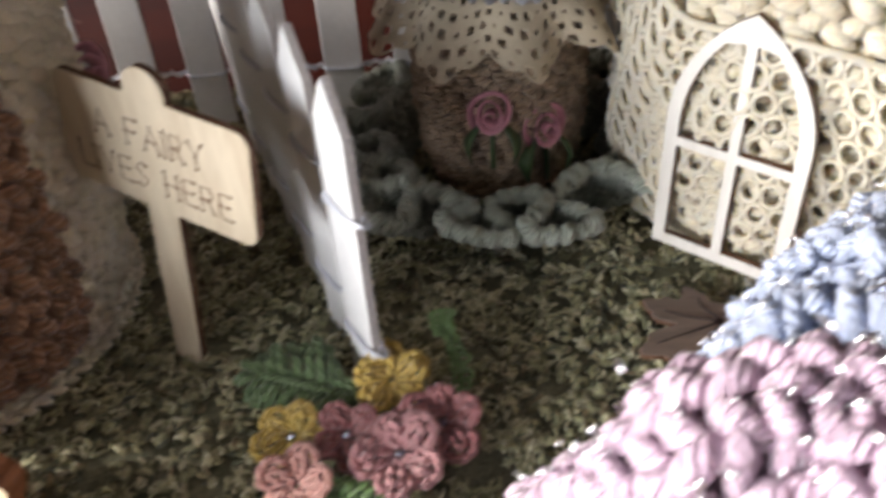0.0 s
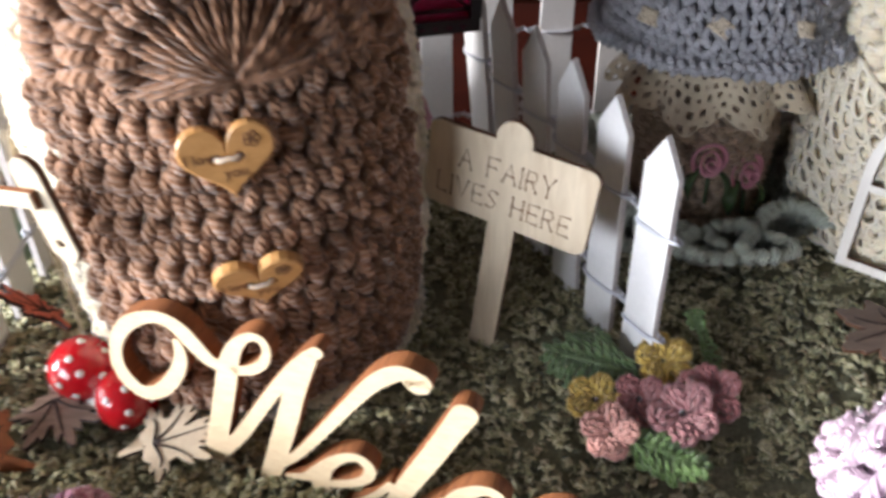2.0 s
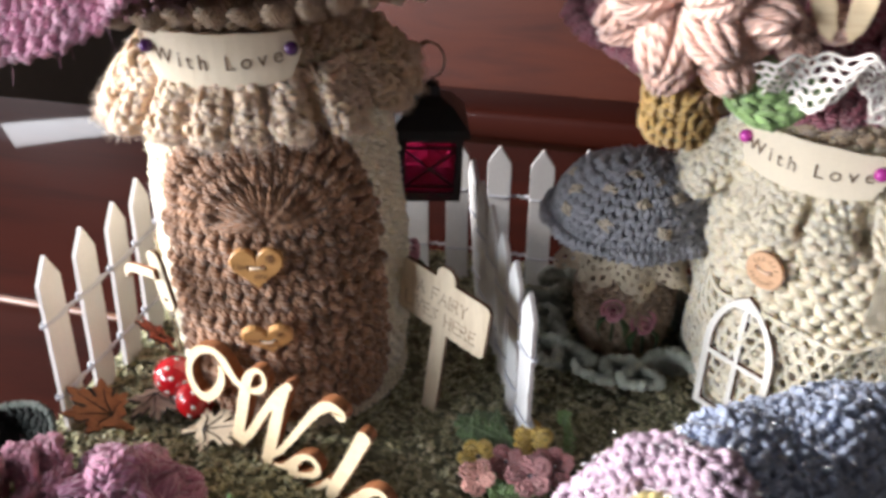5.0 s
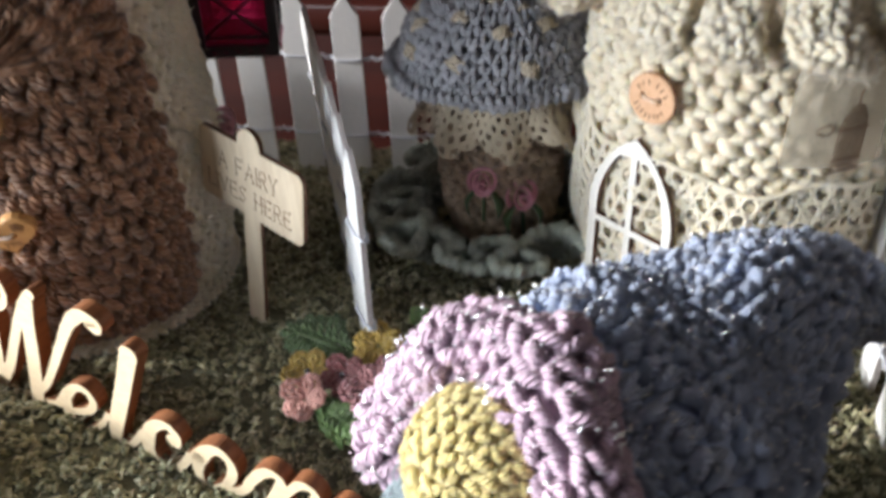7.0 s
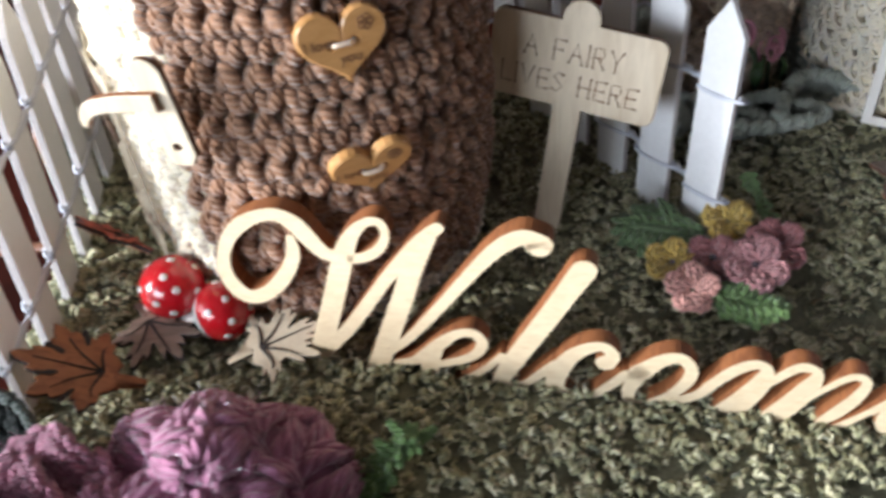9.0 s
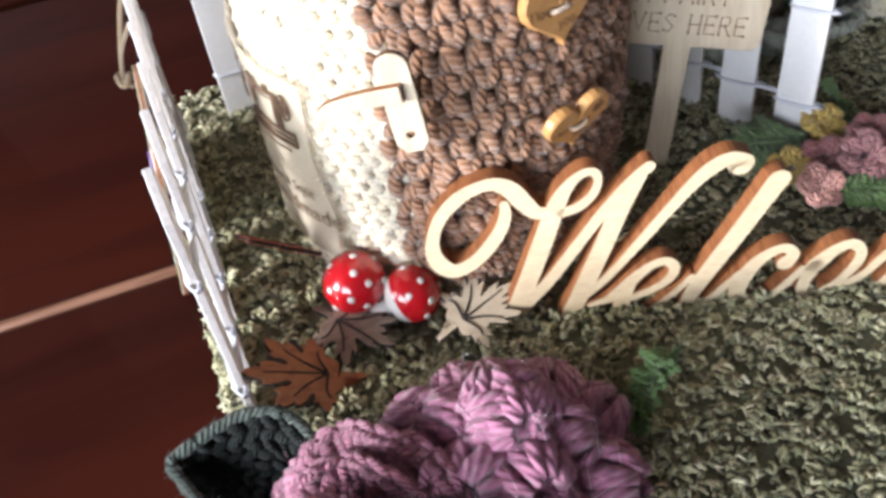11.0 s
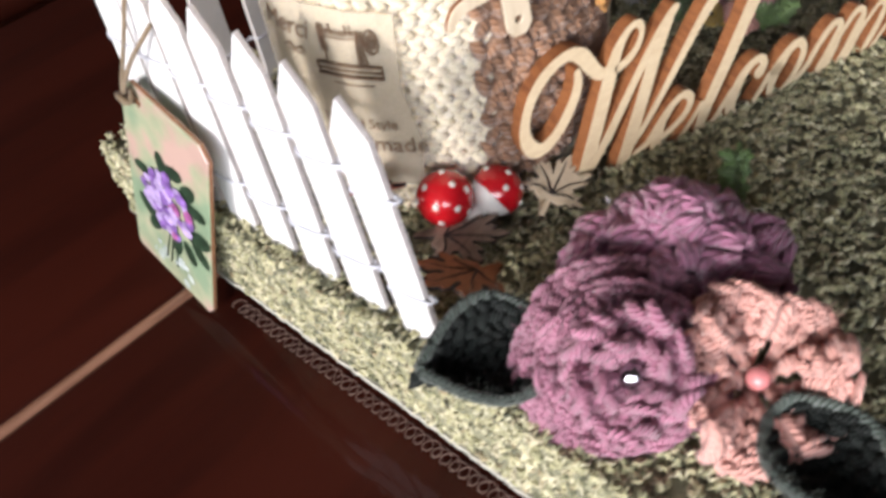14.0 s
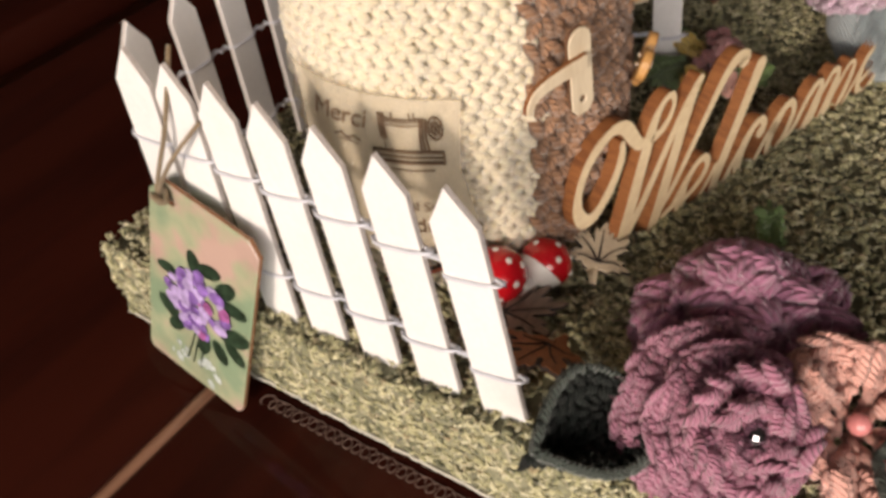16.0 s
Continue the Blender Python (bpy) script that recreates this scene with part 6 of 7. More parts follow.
letter("letter_l", [
    ([(75.8, 43.2), (71.4, 34.1), (66.7, 24.3), (61.0, 13.1), (56.4, 3.5), (54.0, -3.0)],
     [6.6, 6.1, 6.0, 5.9, 5.6, 4.6]),
    ([(55.6, -3.4), (61.3, -1.7), (66.0, 3.4), (69.8, 7.8)],
     [2.5, 2.5, 3.1, 3.2])])
letter("letter_c", [
    ([(83.1, 10.2), (84.7, 13.0), (82.6, 16.1), (78.6, 15.6), (73.8, 11.4), (70.4, 4.2), (69.9, -1.5), (73.4, -5.3), (79.3, -4.6), (84.4, 0.6), (88.6, 6.3)],
     [5.8, 3.9, 3.4, 3.9, 4.9, 5.6, 5.1, 3.9, 2.9, 3.1, 3.2])])
letter("letter_o", [
    ([(92.3, 7.5), (89.9, -0.2), (91.0, -5.4), (96.0, -4.5), (101.0, -0.6), (104.9, 6.2), (105.0, 11.4), (101.6, 14.6), (97.0, 12.7), (92.3, 7.5)],
     [5.1, 4.0, 3.0, 2.9, 3.2, 3.8, 3.3, 3.9, 4.7, 6.2]),
    ([(99.0, -3.2), (104.2, -1.8), (108.4, 1.2), (112.0, 6.5)],
     [2.0, 3.2, 3.3, 3.2])])
letter("letter_m", [
    ([(110.2, 4.3), (115.6, 11.4), (120.1, 14.7), (123.6, 13.8), (123.4, 8.8), (120.4, 1.4), (116.3, -5.3)],
     [3.3, 3.8, 3.6, 2.9, 5.4, 7.0, 7.4]),
    ([(123.9, 6.5), (129.6, 13.8), (132.8, 15.5), (136.0, 13.7), (135.1, 8.4), (132.3, 1.6), (128.5, -5.3)],
     [2.5, 3.2, 3.3, 2.7, 5.6, 6.6, 6.9]),
    ([(133.0, -0.2), (139.7, 8.9), (144.5, 13.6), (148.1, 12.1), (147.3, 6.2), (143.8, -0.8), (140.8, -5.7), (142.2, -8.4), (145.9, -6.0), (151.9, 1.1), (155.8, 6.3)],
     [1.5, 2.2, 2.6, 2.5, 3.7, 4.2, 3.1, 2.5, 2.5, 2.3, 2.6])])
letter("letter_e", [
    ([(152.1, -0.0), (156.0, 5.6), (159.2, 10.1), (164.5, 13.1), (169.5, 12.9), (171.4, 9.5), (168.8, 4.9), (163.5, 1.3), (157.8, -0.8)],
     [1.5, 3.7, 3.6, 3.0, 3.7, 2.5, 2.8, 2.7, 2.8]),
    ([(156.8, 4.9), (155.4, -1.7), (157.6, -6.5), (162.5, -8.1), (169.4, -4.1), (174.0, 2.4)],
     [3.0, 3.6, 3.8, 3.2, 3.0, 2.3])])

# ---- the gnome doll: one plain form ----
M_BEARD = yarn("blue_grey_fur", (0.32, 0.40, 0.43), (0.20, 0.26, 0.29), vary=0.3, sheen=0.5)
M_GLINT = plain("metallic_thread", (0.95, 0.95, 1.0), 0.32, 1.0, amount=0.05, bump=0.0)
GN = np.array((0.042, 0.046, 0.0))
gb = Build()
rg = np.random.default_rng(150)
# body and beard
body_prof = [(0.030, GROUND - 0.009), (0.036, 0.000), (0.037, 0.02), (0.033, 0.045), (0.027, 0.062), (0.010, 0.076)]
v, f, u = lathe(body_prof, 32, (GN[0], GN[1], 0))
gb.add(v, f, 3, u)
b_r = profile_fn(body_prof)
for i in range(5200):
    a = rg.uniform(-2.0, 1.9)
    z = rg.uniform(0.004, 0.075)
    r = b_r(z)
    p = np.array((GN[0] + r * math.sin(a), GN[1] - r * math.cos(a), z))
    n = np.array((math.sin(a), -math.cos(a), 0))
    L = rg.uniform(0.008, 0.016)
    q = p + n * rg.uniform(0.001, 0.004) + np.array((rg.normal(0, 0.0015), rg.normal(0, 0.0015), -L))
    q[2] = max(q[2], GROUND - 0.006)
    mid = (p + q) / 2 + n * 0.0012
    gb.add(*tube([p, mid, q], [0.00022, 0.0002, 0.00005], 3, cap=False)[:2], 3)
# nose
nose = np.array((0.0315, 0.0270, 0.0715))
nd = np.array((-0.35, -0.80, 0.48))
nd /= np.linalg.norm(nd)
nx = np.cross((0, 0, 1.0), nd)
nx /= np.linalg.norm(nx)
ny = np.cross(nd, nx)
NR = 0.0155


def nose_at(a, t):
    th = t * 2.3
    return nose + NR * (math.sin(th) * (math.cos(a) * nx + math.sin(a) * ny) + math.cos(th) * 0.8 * nd)


rws = []
for i in range(11):
    t = (i + 0.55) / 11
    cnt = max(5, int(2 * math.pi * math.sin(t * 2.3) * NR / 0.0037))
    for k in range(cnt):
        rws.append((-2 * math.pi * (k + 0.5 * (i % 2)) / cnt, t, 2 * math.pi / cnt, 1.15 / 11))
nose_m = stitch_mats(nose_at, rws, 0.25, 151, True, 0.65)
nose_m[:, :3, [0, 1]] = nose_m[:, :3, [1, 0]] * np.array((1.0, -1.0))
gb.stamp(STITCH_KNOT, nose_m, 2)
sv = BALL_FINE[0]
gb.add(nose + NR * 0.97 * (sv[:, :1] * nx + sv[:, 1:2] * ny + sv[:, 2:] * nd * 0.8), BALL_FINE[1], 2)
# hat: rings along a bent spine
spine = smooth_path([(0.0430, 0.0410, 0.0515), (0.0550, 0.0570, 0.0480), (0.0700, 0.0785, 0.0465), (0.0870, 0.0970, 0.0515), (0.1050, 0.1160, 0.0515), (0.1290, 0.1230, 0.0450)], 6)
HAT_T, HAT_R = (0, 0.2, 0.3, 0.4, 0.5, 0.6, 0.7, 0.8, 1.0), (0.032, 0.0355, 0.0370, 0.0350, 0.0310, 0.0260, 0.0220, 0.0170, 0.009)
rad = np.interp(np.linspace(0, 1, len(spine)), HAT_T, HAT_R)
tang = np.gradient(spine, axis=0)
tang /= np.linalg.norm(tang, axis=1)[:, None]
tang[:6] = tang[:6] * 0.5 + np.array((0.35, 0.55, 0.5)) * 0.5


def hat_at(a, t):
    i = t * (len(spine) - 1)
    k = min(int(i), len(spine) - 2)
    w = i - k
    c = spine[k] * (1 - w) + spine[k + 1] * w
    d = tang[k] * (1 - w) + tang[k + 1] * w
    d = d / np.linalg.norm(d)
    r = rad[k] * (1 - w) + rad[k + 1] * w
    e1 = np.cross(d, (0, 0, 1.0))
    e1 /= np.linalg.norm(e1) + 1e-9
    e2 = np.cross(e1, d)
    r *= 1 + 0.06 * math.sin(3 * a + 6 * t) + 0.04 * math.sin(5 * a - 9 * t)
    return c + r * (math.cos(a) * e1 + math.sin(a) * e2 * 0.85)


rws = []
N = 32
for i in range(N):
    t = (i + 0.5) / N
    r = float(np.interp(t, HAT_T, HAT_R))
    cnt = max(5, int(2 * math.pi * r / 0.0040))
    for k in range(cnt):
        rws.append((2 * math.pi * (k + 0.5 * (i % 2)) / cnt, t, 2 * math.pi / cnt, 1.15 / N))
hm2 = stitch_mats(hat_at, rws, 0.7, 152, True, 1.15)
hm2[:, :3, 3] += np.random.default_rng(7).normal(0, 0.0007, (len(hm2), 3))
gb.stamp(STITCH_KNOT, hm2, 0)
na = 40
gb.add([hat_at(2 * math.pi * j / na, i / 30) for i in range(31) for j in range(na)], grid_faces(31, na, True), 0)
for i in rg.integers(0, len(hm2), 1700):
    p, n = hm2[i, :3, 3], hm2[i, :3, 2]
    p = p + n * 0.45 + rg.normal(0, 0.001, 3)
    gb.add(*tube([p, p + rg.normal(0, 0.0009, 3)], 0.00027, 5)[:2], 4)
# brim: a thick rolled band of lilac stitches round the hat's opening
brim = smooth_path([(0.008, 0.056, 0.042), (0.013, 0.053, 0.061), (0.021, 0.050, 0.076), (0.031, 0.047, 0.084), (0.040, 0.040, 0.087), (0.048, 0.027, 0.081), (0.053, 0.014, 0.067), (0.058, 0.009, 0.046), (0.070, 0.034, 0.026), (0.068, 0.072, 0.022), (0.046, 0.086, 0.022), (0.016, 0.076, 0.026)], 8, True)
bt = np.roll(brim, -1, 0) - np.roll(brim, 1, 0)
bt /= np.linalg.norm(bt, axis=1)[:, None]
centre_b = brim.mean(0)


def brim_at(s, c):
    i = (s % 1.0) * len(brim)
    k = int(i) % len(brim)
    w = i - int(i)
    p = brim[k] * (1 - w) + brim[(k + 1) % len(brim)] * w
    t = bt[k]
    o = p - centre_b
    o -= t * (o @ t)
    o /= np.linalg.norm(o)
    q = np.cross(t, o)
    r = 0.0069 * (1 + 0.12 * math.sin(s * 40) + 0.08 * math.sin(2 * c + s * 63))
    return p + r * (math.cos(c) * o + math.sin(c) * q * 1.15)


rws = []
ns, nc = 46, 9
for i in range(ns):
    for k in range(nc):
        rws.append(((i + 0.5 * (k % 2)) / ns, -2 * math.pi * k / nc, 1.05 / ns, 2.2 * math.pi / nc))
bm_m = stitch_mats(brim_at, rws, 0.45, 153, True, 1.25)
bm_m[:, :3, 3] += np.random.default_rng(6).normal(0, 0.0003, (len(bm_m), 3))
bm_m[:, :3, [0, 1]] = bm_m[:, :3, [1, 0]] * np.array((1.0, -1.0))
bm_m[:, :3, 0] *= 1.15
gb.stamp(STITCH_V, bm_m, 1)
gb.add([brim_at(i / 90, -2 * math.pi * j / 12) for i in range(90) for j in range(12)], grid_faces(90, 12, True, True), 1)
for i in rg.integers(0, len(bm_m), 1000):
    p, n = bm_m[i, :3, 3], bm_m[i, :3, 2]
    p = p + n * 0.45 + rg.normal(0, 0.001, 3)
    gb.add(*tube([p, p + rg.normal(0, 0.0009, 3)], 0.00027, 5)[:2], 4)
for mm, sl, k in ((hm2, 0, 2200), (bm_m, 1, 1600)):
    fuzz(gb, mm[:, :3, 3], mm[:, :3, 2] / np.linalg.norm(mm[:, :3, 2], axis=1)[:, None], k, 0.004, 154 + sl, 0.00005, sl)
tagged(part("gnome_doll", gb, [M_BLUE, M_LILAC, M_YELLOW, M_BEARD, M_GLINT]), "crocheted gnome doll with blue hat, lilac brim and yellow nose", "doll")

# ---- flowers in front ----
FIVE = ((5, 0.12, 1.0, 0.25, 0.70),)
crochet_flower("crocheted_rose", (-0.2205, 0.0350, 0.0150), (-0.52, -0.46, 0.72), 0.0268, M_MAUVE, "dusky mauve crocheted rose with a crystal centre", ROSE_LAYERS, "large crocheted flowers", 0.0042, centre=M_GEM, centre_r=0.0031, centre_label="clear faceted crystal")
plum_flower = puff_flower("puff_flower", (-0.1755, 0.0485, 0.000), (0.1, 0.1, 1), 0.0340, 8, M_PLUM, "plum crocheted flower with puffed petals on the tweed", length=1.0, fat=1.22, seed=93, layers=3, group="large crocheted flowers")
glints = Build()
rg = np.random.default_rng(94)
for i in range(70):
    a, k = rg.uniform(0, 6.28), math.sqrt(rg.uniform(0, 1))
    p = np.array((-0.1755 + 0.030 * k * math.cos(a), 0.0485 + 0.030 * k * math.sin(a), 0.030 - 0.016 * k * k))
    d = rg.normal(0, 0.0028, 3)
    glints.add(*tube(smooth_path([p - d, p + np.array((0, 0, 0.0016)), p + d], 3), 0.00005, 4)[:2])
tagged(part("metallic_thread", glints, M_GLINT, plum_flower, "thin glittering thread"), kind="stuff")
crochet_flower("pink_flower", (-0.2000, 0.0100, 0.0080), (-0.35, -0.35, 0.85), 0.0225, M_CORAL, "coral pink crocheted flower with a pearly bead", FIVE, "large crocheted flowers", 0.0044, 0.86, 0.5, M_PEARL, 0.0032, "pink pearly bead", False, curl=0.26)
stitched_leaf("crocheted_leaf", (-0.2365, 0.0715, 0.005), (-0.75, 0.35, 0.16), (-0.2, -0.3, 1), 0.042, 0.030, M_DARKGREEN, "dark green woolly crocheted leaf beside the mauve rose", 6, 0.7, group="dark crocheted leaves", edge=M_LEAFEDGE)
stitched_leaf("crocheted_leaf", (-0.2125, -0.0170, 0.003), (-0.4, -0.85, 0.05), (-0.1, -0.1, 1), 0.040, 0.028, M_DARKGREEN, "dark green woolly crocheted leaf beside the pink flower", 6, 0.6, group="dark crocheted leaves", edge=M_LEAFEDGE)



def loop_flower(at, normal, r, mat, label, spin, gem=None):
    """A tiny flower: five petals of thick looped cotton round a bead."""
    n = np.array(normal, float)
    n /= np.linalg.norm(n)
    ex = np.cross((0, 0, 1.0), n)
    ex /= np.linalg.norm(ex)
    ey = np.cross(n, ex)
    at = np.array(at, float)
    thing = empty("small_flower", at, label, "flower", "small flowers by the fence")
    rg2 = np.random.default_rng(int(1e5 * abs(at[0])))
    for k in range(5):
        a = spin + 2 * math.pi * k / 5 + rg2.normal(0, 0.12)
        d, w = math.cos(a) * ex + math.sin(a) * ey, math.cos(a) * ey - math.sin(a) * ex
        lift, size = rg2.uniform(0.15, 0.50), rg2.uniform(0.90, 1.12)
        b = Build()
        for line, fat in ((((0.12, -0.10, 0), (0.42, -0.34, 0.10), (0.80, -0.38, 0.12), (1.02, -0.16, 0.02), (1.04, 0.14, 0.02), (0.82, 0.38, 0.12), (0.44, 0.34, 0.10), (0.12, 0.10, 0)), 0.155),
                          (((0.16, -0.02, 0.10), (0.45, -0.12, 0.22), (0.74, -0.08, 0.24), (0.88, 0.02, 0.16)), 0.150),
                          (((0.20, 0.06, 0.08), (0.48, 0.14, 0.20), (0.70, 0.14, 0.22), (0.82, 0.10, 0.14)), 0.145)):
            pts = [at + r * size * (u * d + v * w + (z + lift * u * u + rg2.normal(0, 0.03)) * n) for u, v, z in line]
            pts = smooth_path(pts, 5)
            beat = 0.74 + 0.36 * np.abs(np.sin(np.arange(len(pts)) * 0.62 + rg2.uniform(0, 3)))
            v, f, u = tube(pts, r * fat * beat, 7)
            b.add(v, f, 0, u * np.array((0.6, 1.0)))
        part("petal", b, mat, thing)
    ring = [at + r * (0.22 * math.cos(q) * ex + 0.22 * math.sin(q) * ey + 0.10 * n) for q in np.linspace(0, 2 * math.pi, 12, endpoint=False)]
    v, f, u = tube(np.array(ring), r * 0.13, 6, closed=True)
    part("eye", Build().add(v, f, 0, u), mat, thing)
    if gem:
        part("centre", Build().stamp(ball_form(6, 9), [place(at + n * r * 0.22, 0.0013)]), gem, thing, "clear glass bead", smooth=False)
    return thing


for at, r, mat, gem, lab in (
        ((-0.0428, 0.1150, 0.0025), 0.0068, M_GOLD, M_GEM, "tiny yellow crocheted flower with a bead"),
        ((-0.0215, 0.1275, 0.0055), 0.0078, M_GOLD, None, "tiny yellow crocheted flower against the fence"),
        ((-0.0305, 0.1145, 0.0030), 0.0070, M_DUSKY, M_GEM, "tiny dusky red crocheted flower with a bead"),
        ((-0.0192, 0.1090, 0.0030), 0.0080, M_ROSE, M_GEM, "tiny rose pink crocheted flower with a bead"),
        ((-0.0098, 0.1165, 0.0035), 0.0078, M_DUSKY, M_GEM, "tiny dusky red crocheted flower with a bead"),
        ((-0.0402, 0.1030, 0.0020), 0.0070, M_CORAL, None, "tiny pink crocheted flower")):
    loop_flower(at, (-0.05, -0.45, 0.9), r, mat, lab, at[0] * 90, gem)


def lacy_leaf(at, along_dir, normal, length, width, mat, label, seed):
    """A leaf of open crocheted loops on a twisted stem."""
    d = np.array(along_dir, float)
    d /= np.linalg.norm(d)
    n = np.array(normal, float)
    n -= d * (n @ d)
    n /= np.linalg.norm(n)
    side = np.cross(n, d)
    at = np.array(at, float)
    rg2 = np.random.default_rng(seed)
    thing = empty("small_leaf", at, label, "leaf", "lacy green leaves")
    stem = at + d * np.linspace(-0.5, 0.5, 9)[:, None] * length + n * 0.0015 * np.sin(np.linspace(0, 3, 9))[:, None]
    v, f, u = tube(smooth_path(stem, 3), 0.0008, 6)
    part("stem", Build().add(v, f, 0, u), mat, thing)
    for sgn in (-1, 1):
        for k in range(9):
            t = (k + 0.5) / 9
            reach = width * 0.55 * math.sin(math.pi * t ** 0.8) * rg2.uniform(0.8, 1.2) + 0.0014
            c = at + d * (t - 0.55) * length
            tip = c + side * sgn * reach + d * length * 0.16 + n * (rg2.normal(0, 0.0010) - 0.25 * reach)
            mid = (c + tip) / 2 + n * 0.0016
            b = Build()
            for off in (-0.0006, 0.0007):
                q = smooth_path([c + d * off, mid + d * off * 1.8 + n * rg2.uniform(0, 0.0006), tip + d * off * 0.6], 6)
                fat = 0.00095 * (0.65 + 0.5 * np.abs(np.sin(np.arange(len(q)) * 0.75 + rg2.uniform(0, 3))))
                v, f, u = tube(q, fat, 6)
                b.add(v, f, 0, u * np.array((0.6, 1.0)))
            part("loop", b, mat, thing)
    return thing


lacy_leaf((-0.0425, 0.1280, 0.0050), (-1, 0.25, 0.12), (0.05, -0.5, 0.9), 0.026, 0.017, M_LEAF, "lacy green crocheted leaf behind the small flowers", 11)
lacy_leaf((-0.0260, 0.0970, 0.0010), (0.85, -0.5, 0.02), (0, -0.3, 1), 0.021, 0.0105, M_BRIGHT, "lacy green crocheted leaf in front of the small flowers", 12)


def sprig(pts, r, mat, label, leaf=True):
    """A crocheted chain stem with loops."""
    thing = empty("green_sprig", pts[0], label, "sprig", "green crocheted sprigs")
    p = smooth_path(pts, 4)
    v, f, u = tube(p, r * 0.45, 6)
    part("stem", Build().add(v, f, 0, u), mat, thing)
    rg2 = np.random.default_rng(int(1000 * abs(pts[0][0])))
    for i in range(len(p) - 1):
        d = p[i + 1] - p[i]
        k = np.linalg.norm(d)
        side = np.cross(d, (0, 0, 1.0))
        side /= np.linalg.norm(side) + 1e-9
        up = np.cross(side, d) / k
        for s in (-1, 1):
            out = side * s * r * rg2.uniform(0.6, 1.9) + up * r * rg2.uniform(-0.3, 1.5)
            q = [p[i] - d * 0.2, p[i] + d * 0.3 + out, p[i] + d * 0.9 + out * 1.1, p[i] + d * 1.1]
            v, f, u = tube(smooth_path(q, 3), r * 0.38, 5)
            part("leaf", Build().add(v, f, 0, u), mat, thing)
    return thing


sprig([(-0.0100, 0.1420, 0.0125), (-0.0095, 0.1390, 0.0085), (-0.0070, 0.1350, 0.0045), (-0.0060, 0.1280, 0.0010)], 0.0014, M_BRIGHT, "short green crocheted sprig beside the small flowers")
sprig([(-0.1400, 0.0480, -0.0010), (-0.1360, 0.0515, 0.0040), (-0.1315, 0.0540, 0.0075), (-0.1275, 0.0565, 0.0120), (-0.1258, 0.0560, 0.0090)], 0.0023, M_BRIGHT, "bright green crocheted sprig in front of the word")
sprig([(-0.1620, 0.0560, 0.002), (-0.1530, 0.0550, 0.003), (-0.1440, 0.0545, 0.003), (-0.1365, 0.0540, 0.0045)], 0.0012, M_LEAF, "dark green crocheted sprig in front of the word")


# ---- wooden leaves and red toadstools ----
def maple_outline(r, seed=1, broad=1.0):
    """A deeply cut leaf: five fingers, each with side teeth, and a stalk."""
    rg2 = np.random.default_rng(seed)
    fingers = []
    for centre, reach in ((0, 1.08), (46, 0.98), (-46, 0.98), (98, 0.80), (-98, 0.80)):
        c = centre + rg2.normal(0, 3)
        fingers += [(c, reach, 12 * broad), (c + 14, reach * 0.80, 9 * broad), (c - 14, reach * 0.80, 9 * broad)]
    pts = []
    n = 150
    for k in range(n):
        a = -148 + 296 * k / (n - 1)
        q = 0.44
        for centre, reach, wide in fingers:
            q = max(q, reach * (1 - min(1.0, abs(a - centre) / wide / 1.5) ** 1.5))
        q *= r * (1 + rg2.normal(0, 0.012))
        pts.append((-q * math.sin(radians(a)) * 0.92, q * math.cos(radians(a))))
    pts += [(0.04 * r, -r * 0.30), (0.05 * r, -r * 0.75), (-0.05 * r, -r * 0.75), (-0.04 * r, -r * 0.30)]
    return pts


def wooden_leaf(at, tip, normal, r, mats, label, seed=1, veins=True, broad=1.0):
    m = frame_at(at, Vector(tip).cross(Vector(normal)), tip)
    thing = empty("wooden_leaf", at, label, "leaf", "wooden leaves")
    ob = plate("blade", prism(maple_outline(r, seed, broad), 0.0016, 0.0002), m, mats, thing)
    if veins:
        for a in (-92, -45, 0, 45, 92):
            reach = 0.8 - 0.003 * abs(a)
            p = [m @ Vector((0, -r * 0.15, 0.00165)), m @ Vector((r * 0.32 * math.sin(radians(a)), r * (0.35 * math.cos(radians(a)) - 0.05), 0.00168)), m @ Vector((r * reach * math.sin(radians(a * 1.1)) * 0.9, r * reach * math.cos(radians(a * 1.1)), 0.00166))]
            part("vein", Build().add(*tube(smooth_path(p, 3), np.linspace(0.0005, 0.0002, 7), 4)[:2]), M_CHAR, thing, "burnt dark vein")
    if 1.0 < broad < 1.6:
        for a in (-69, -23, 23, 69):
            c, d = Vector((r * 0.62 * math.sin(radians(a)) * 0.92, r * 0.62 * math.cos(radians(a)), 0.0016)), Vector((math.sin(radians(a)) * 0.92, math.cos(radians(a)), 0)) * r
            p = [m @ (c + d * q) for q in (-0.16, -0.05, 0.06, 0.15)]
            part("burn", Build().add(*tube(smooth_path(p, 3), r * np.array([0.03, 0.05, 0.06, 0.065, 0.055, 0.045, 0.05, 0.055, 0.05, 0.03]), 8, flat=0.15)[:2]), M_CHAR, thing, "charred dark slot between the lobes")
    return thing


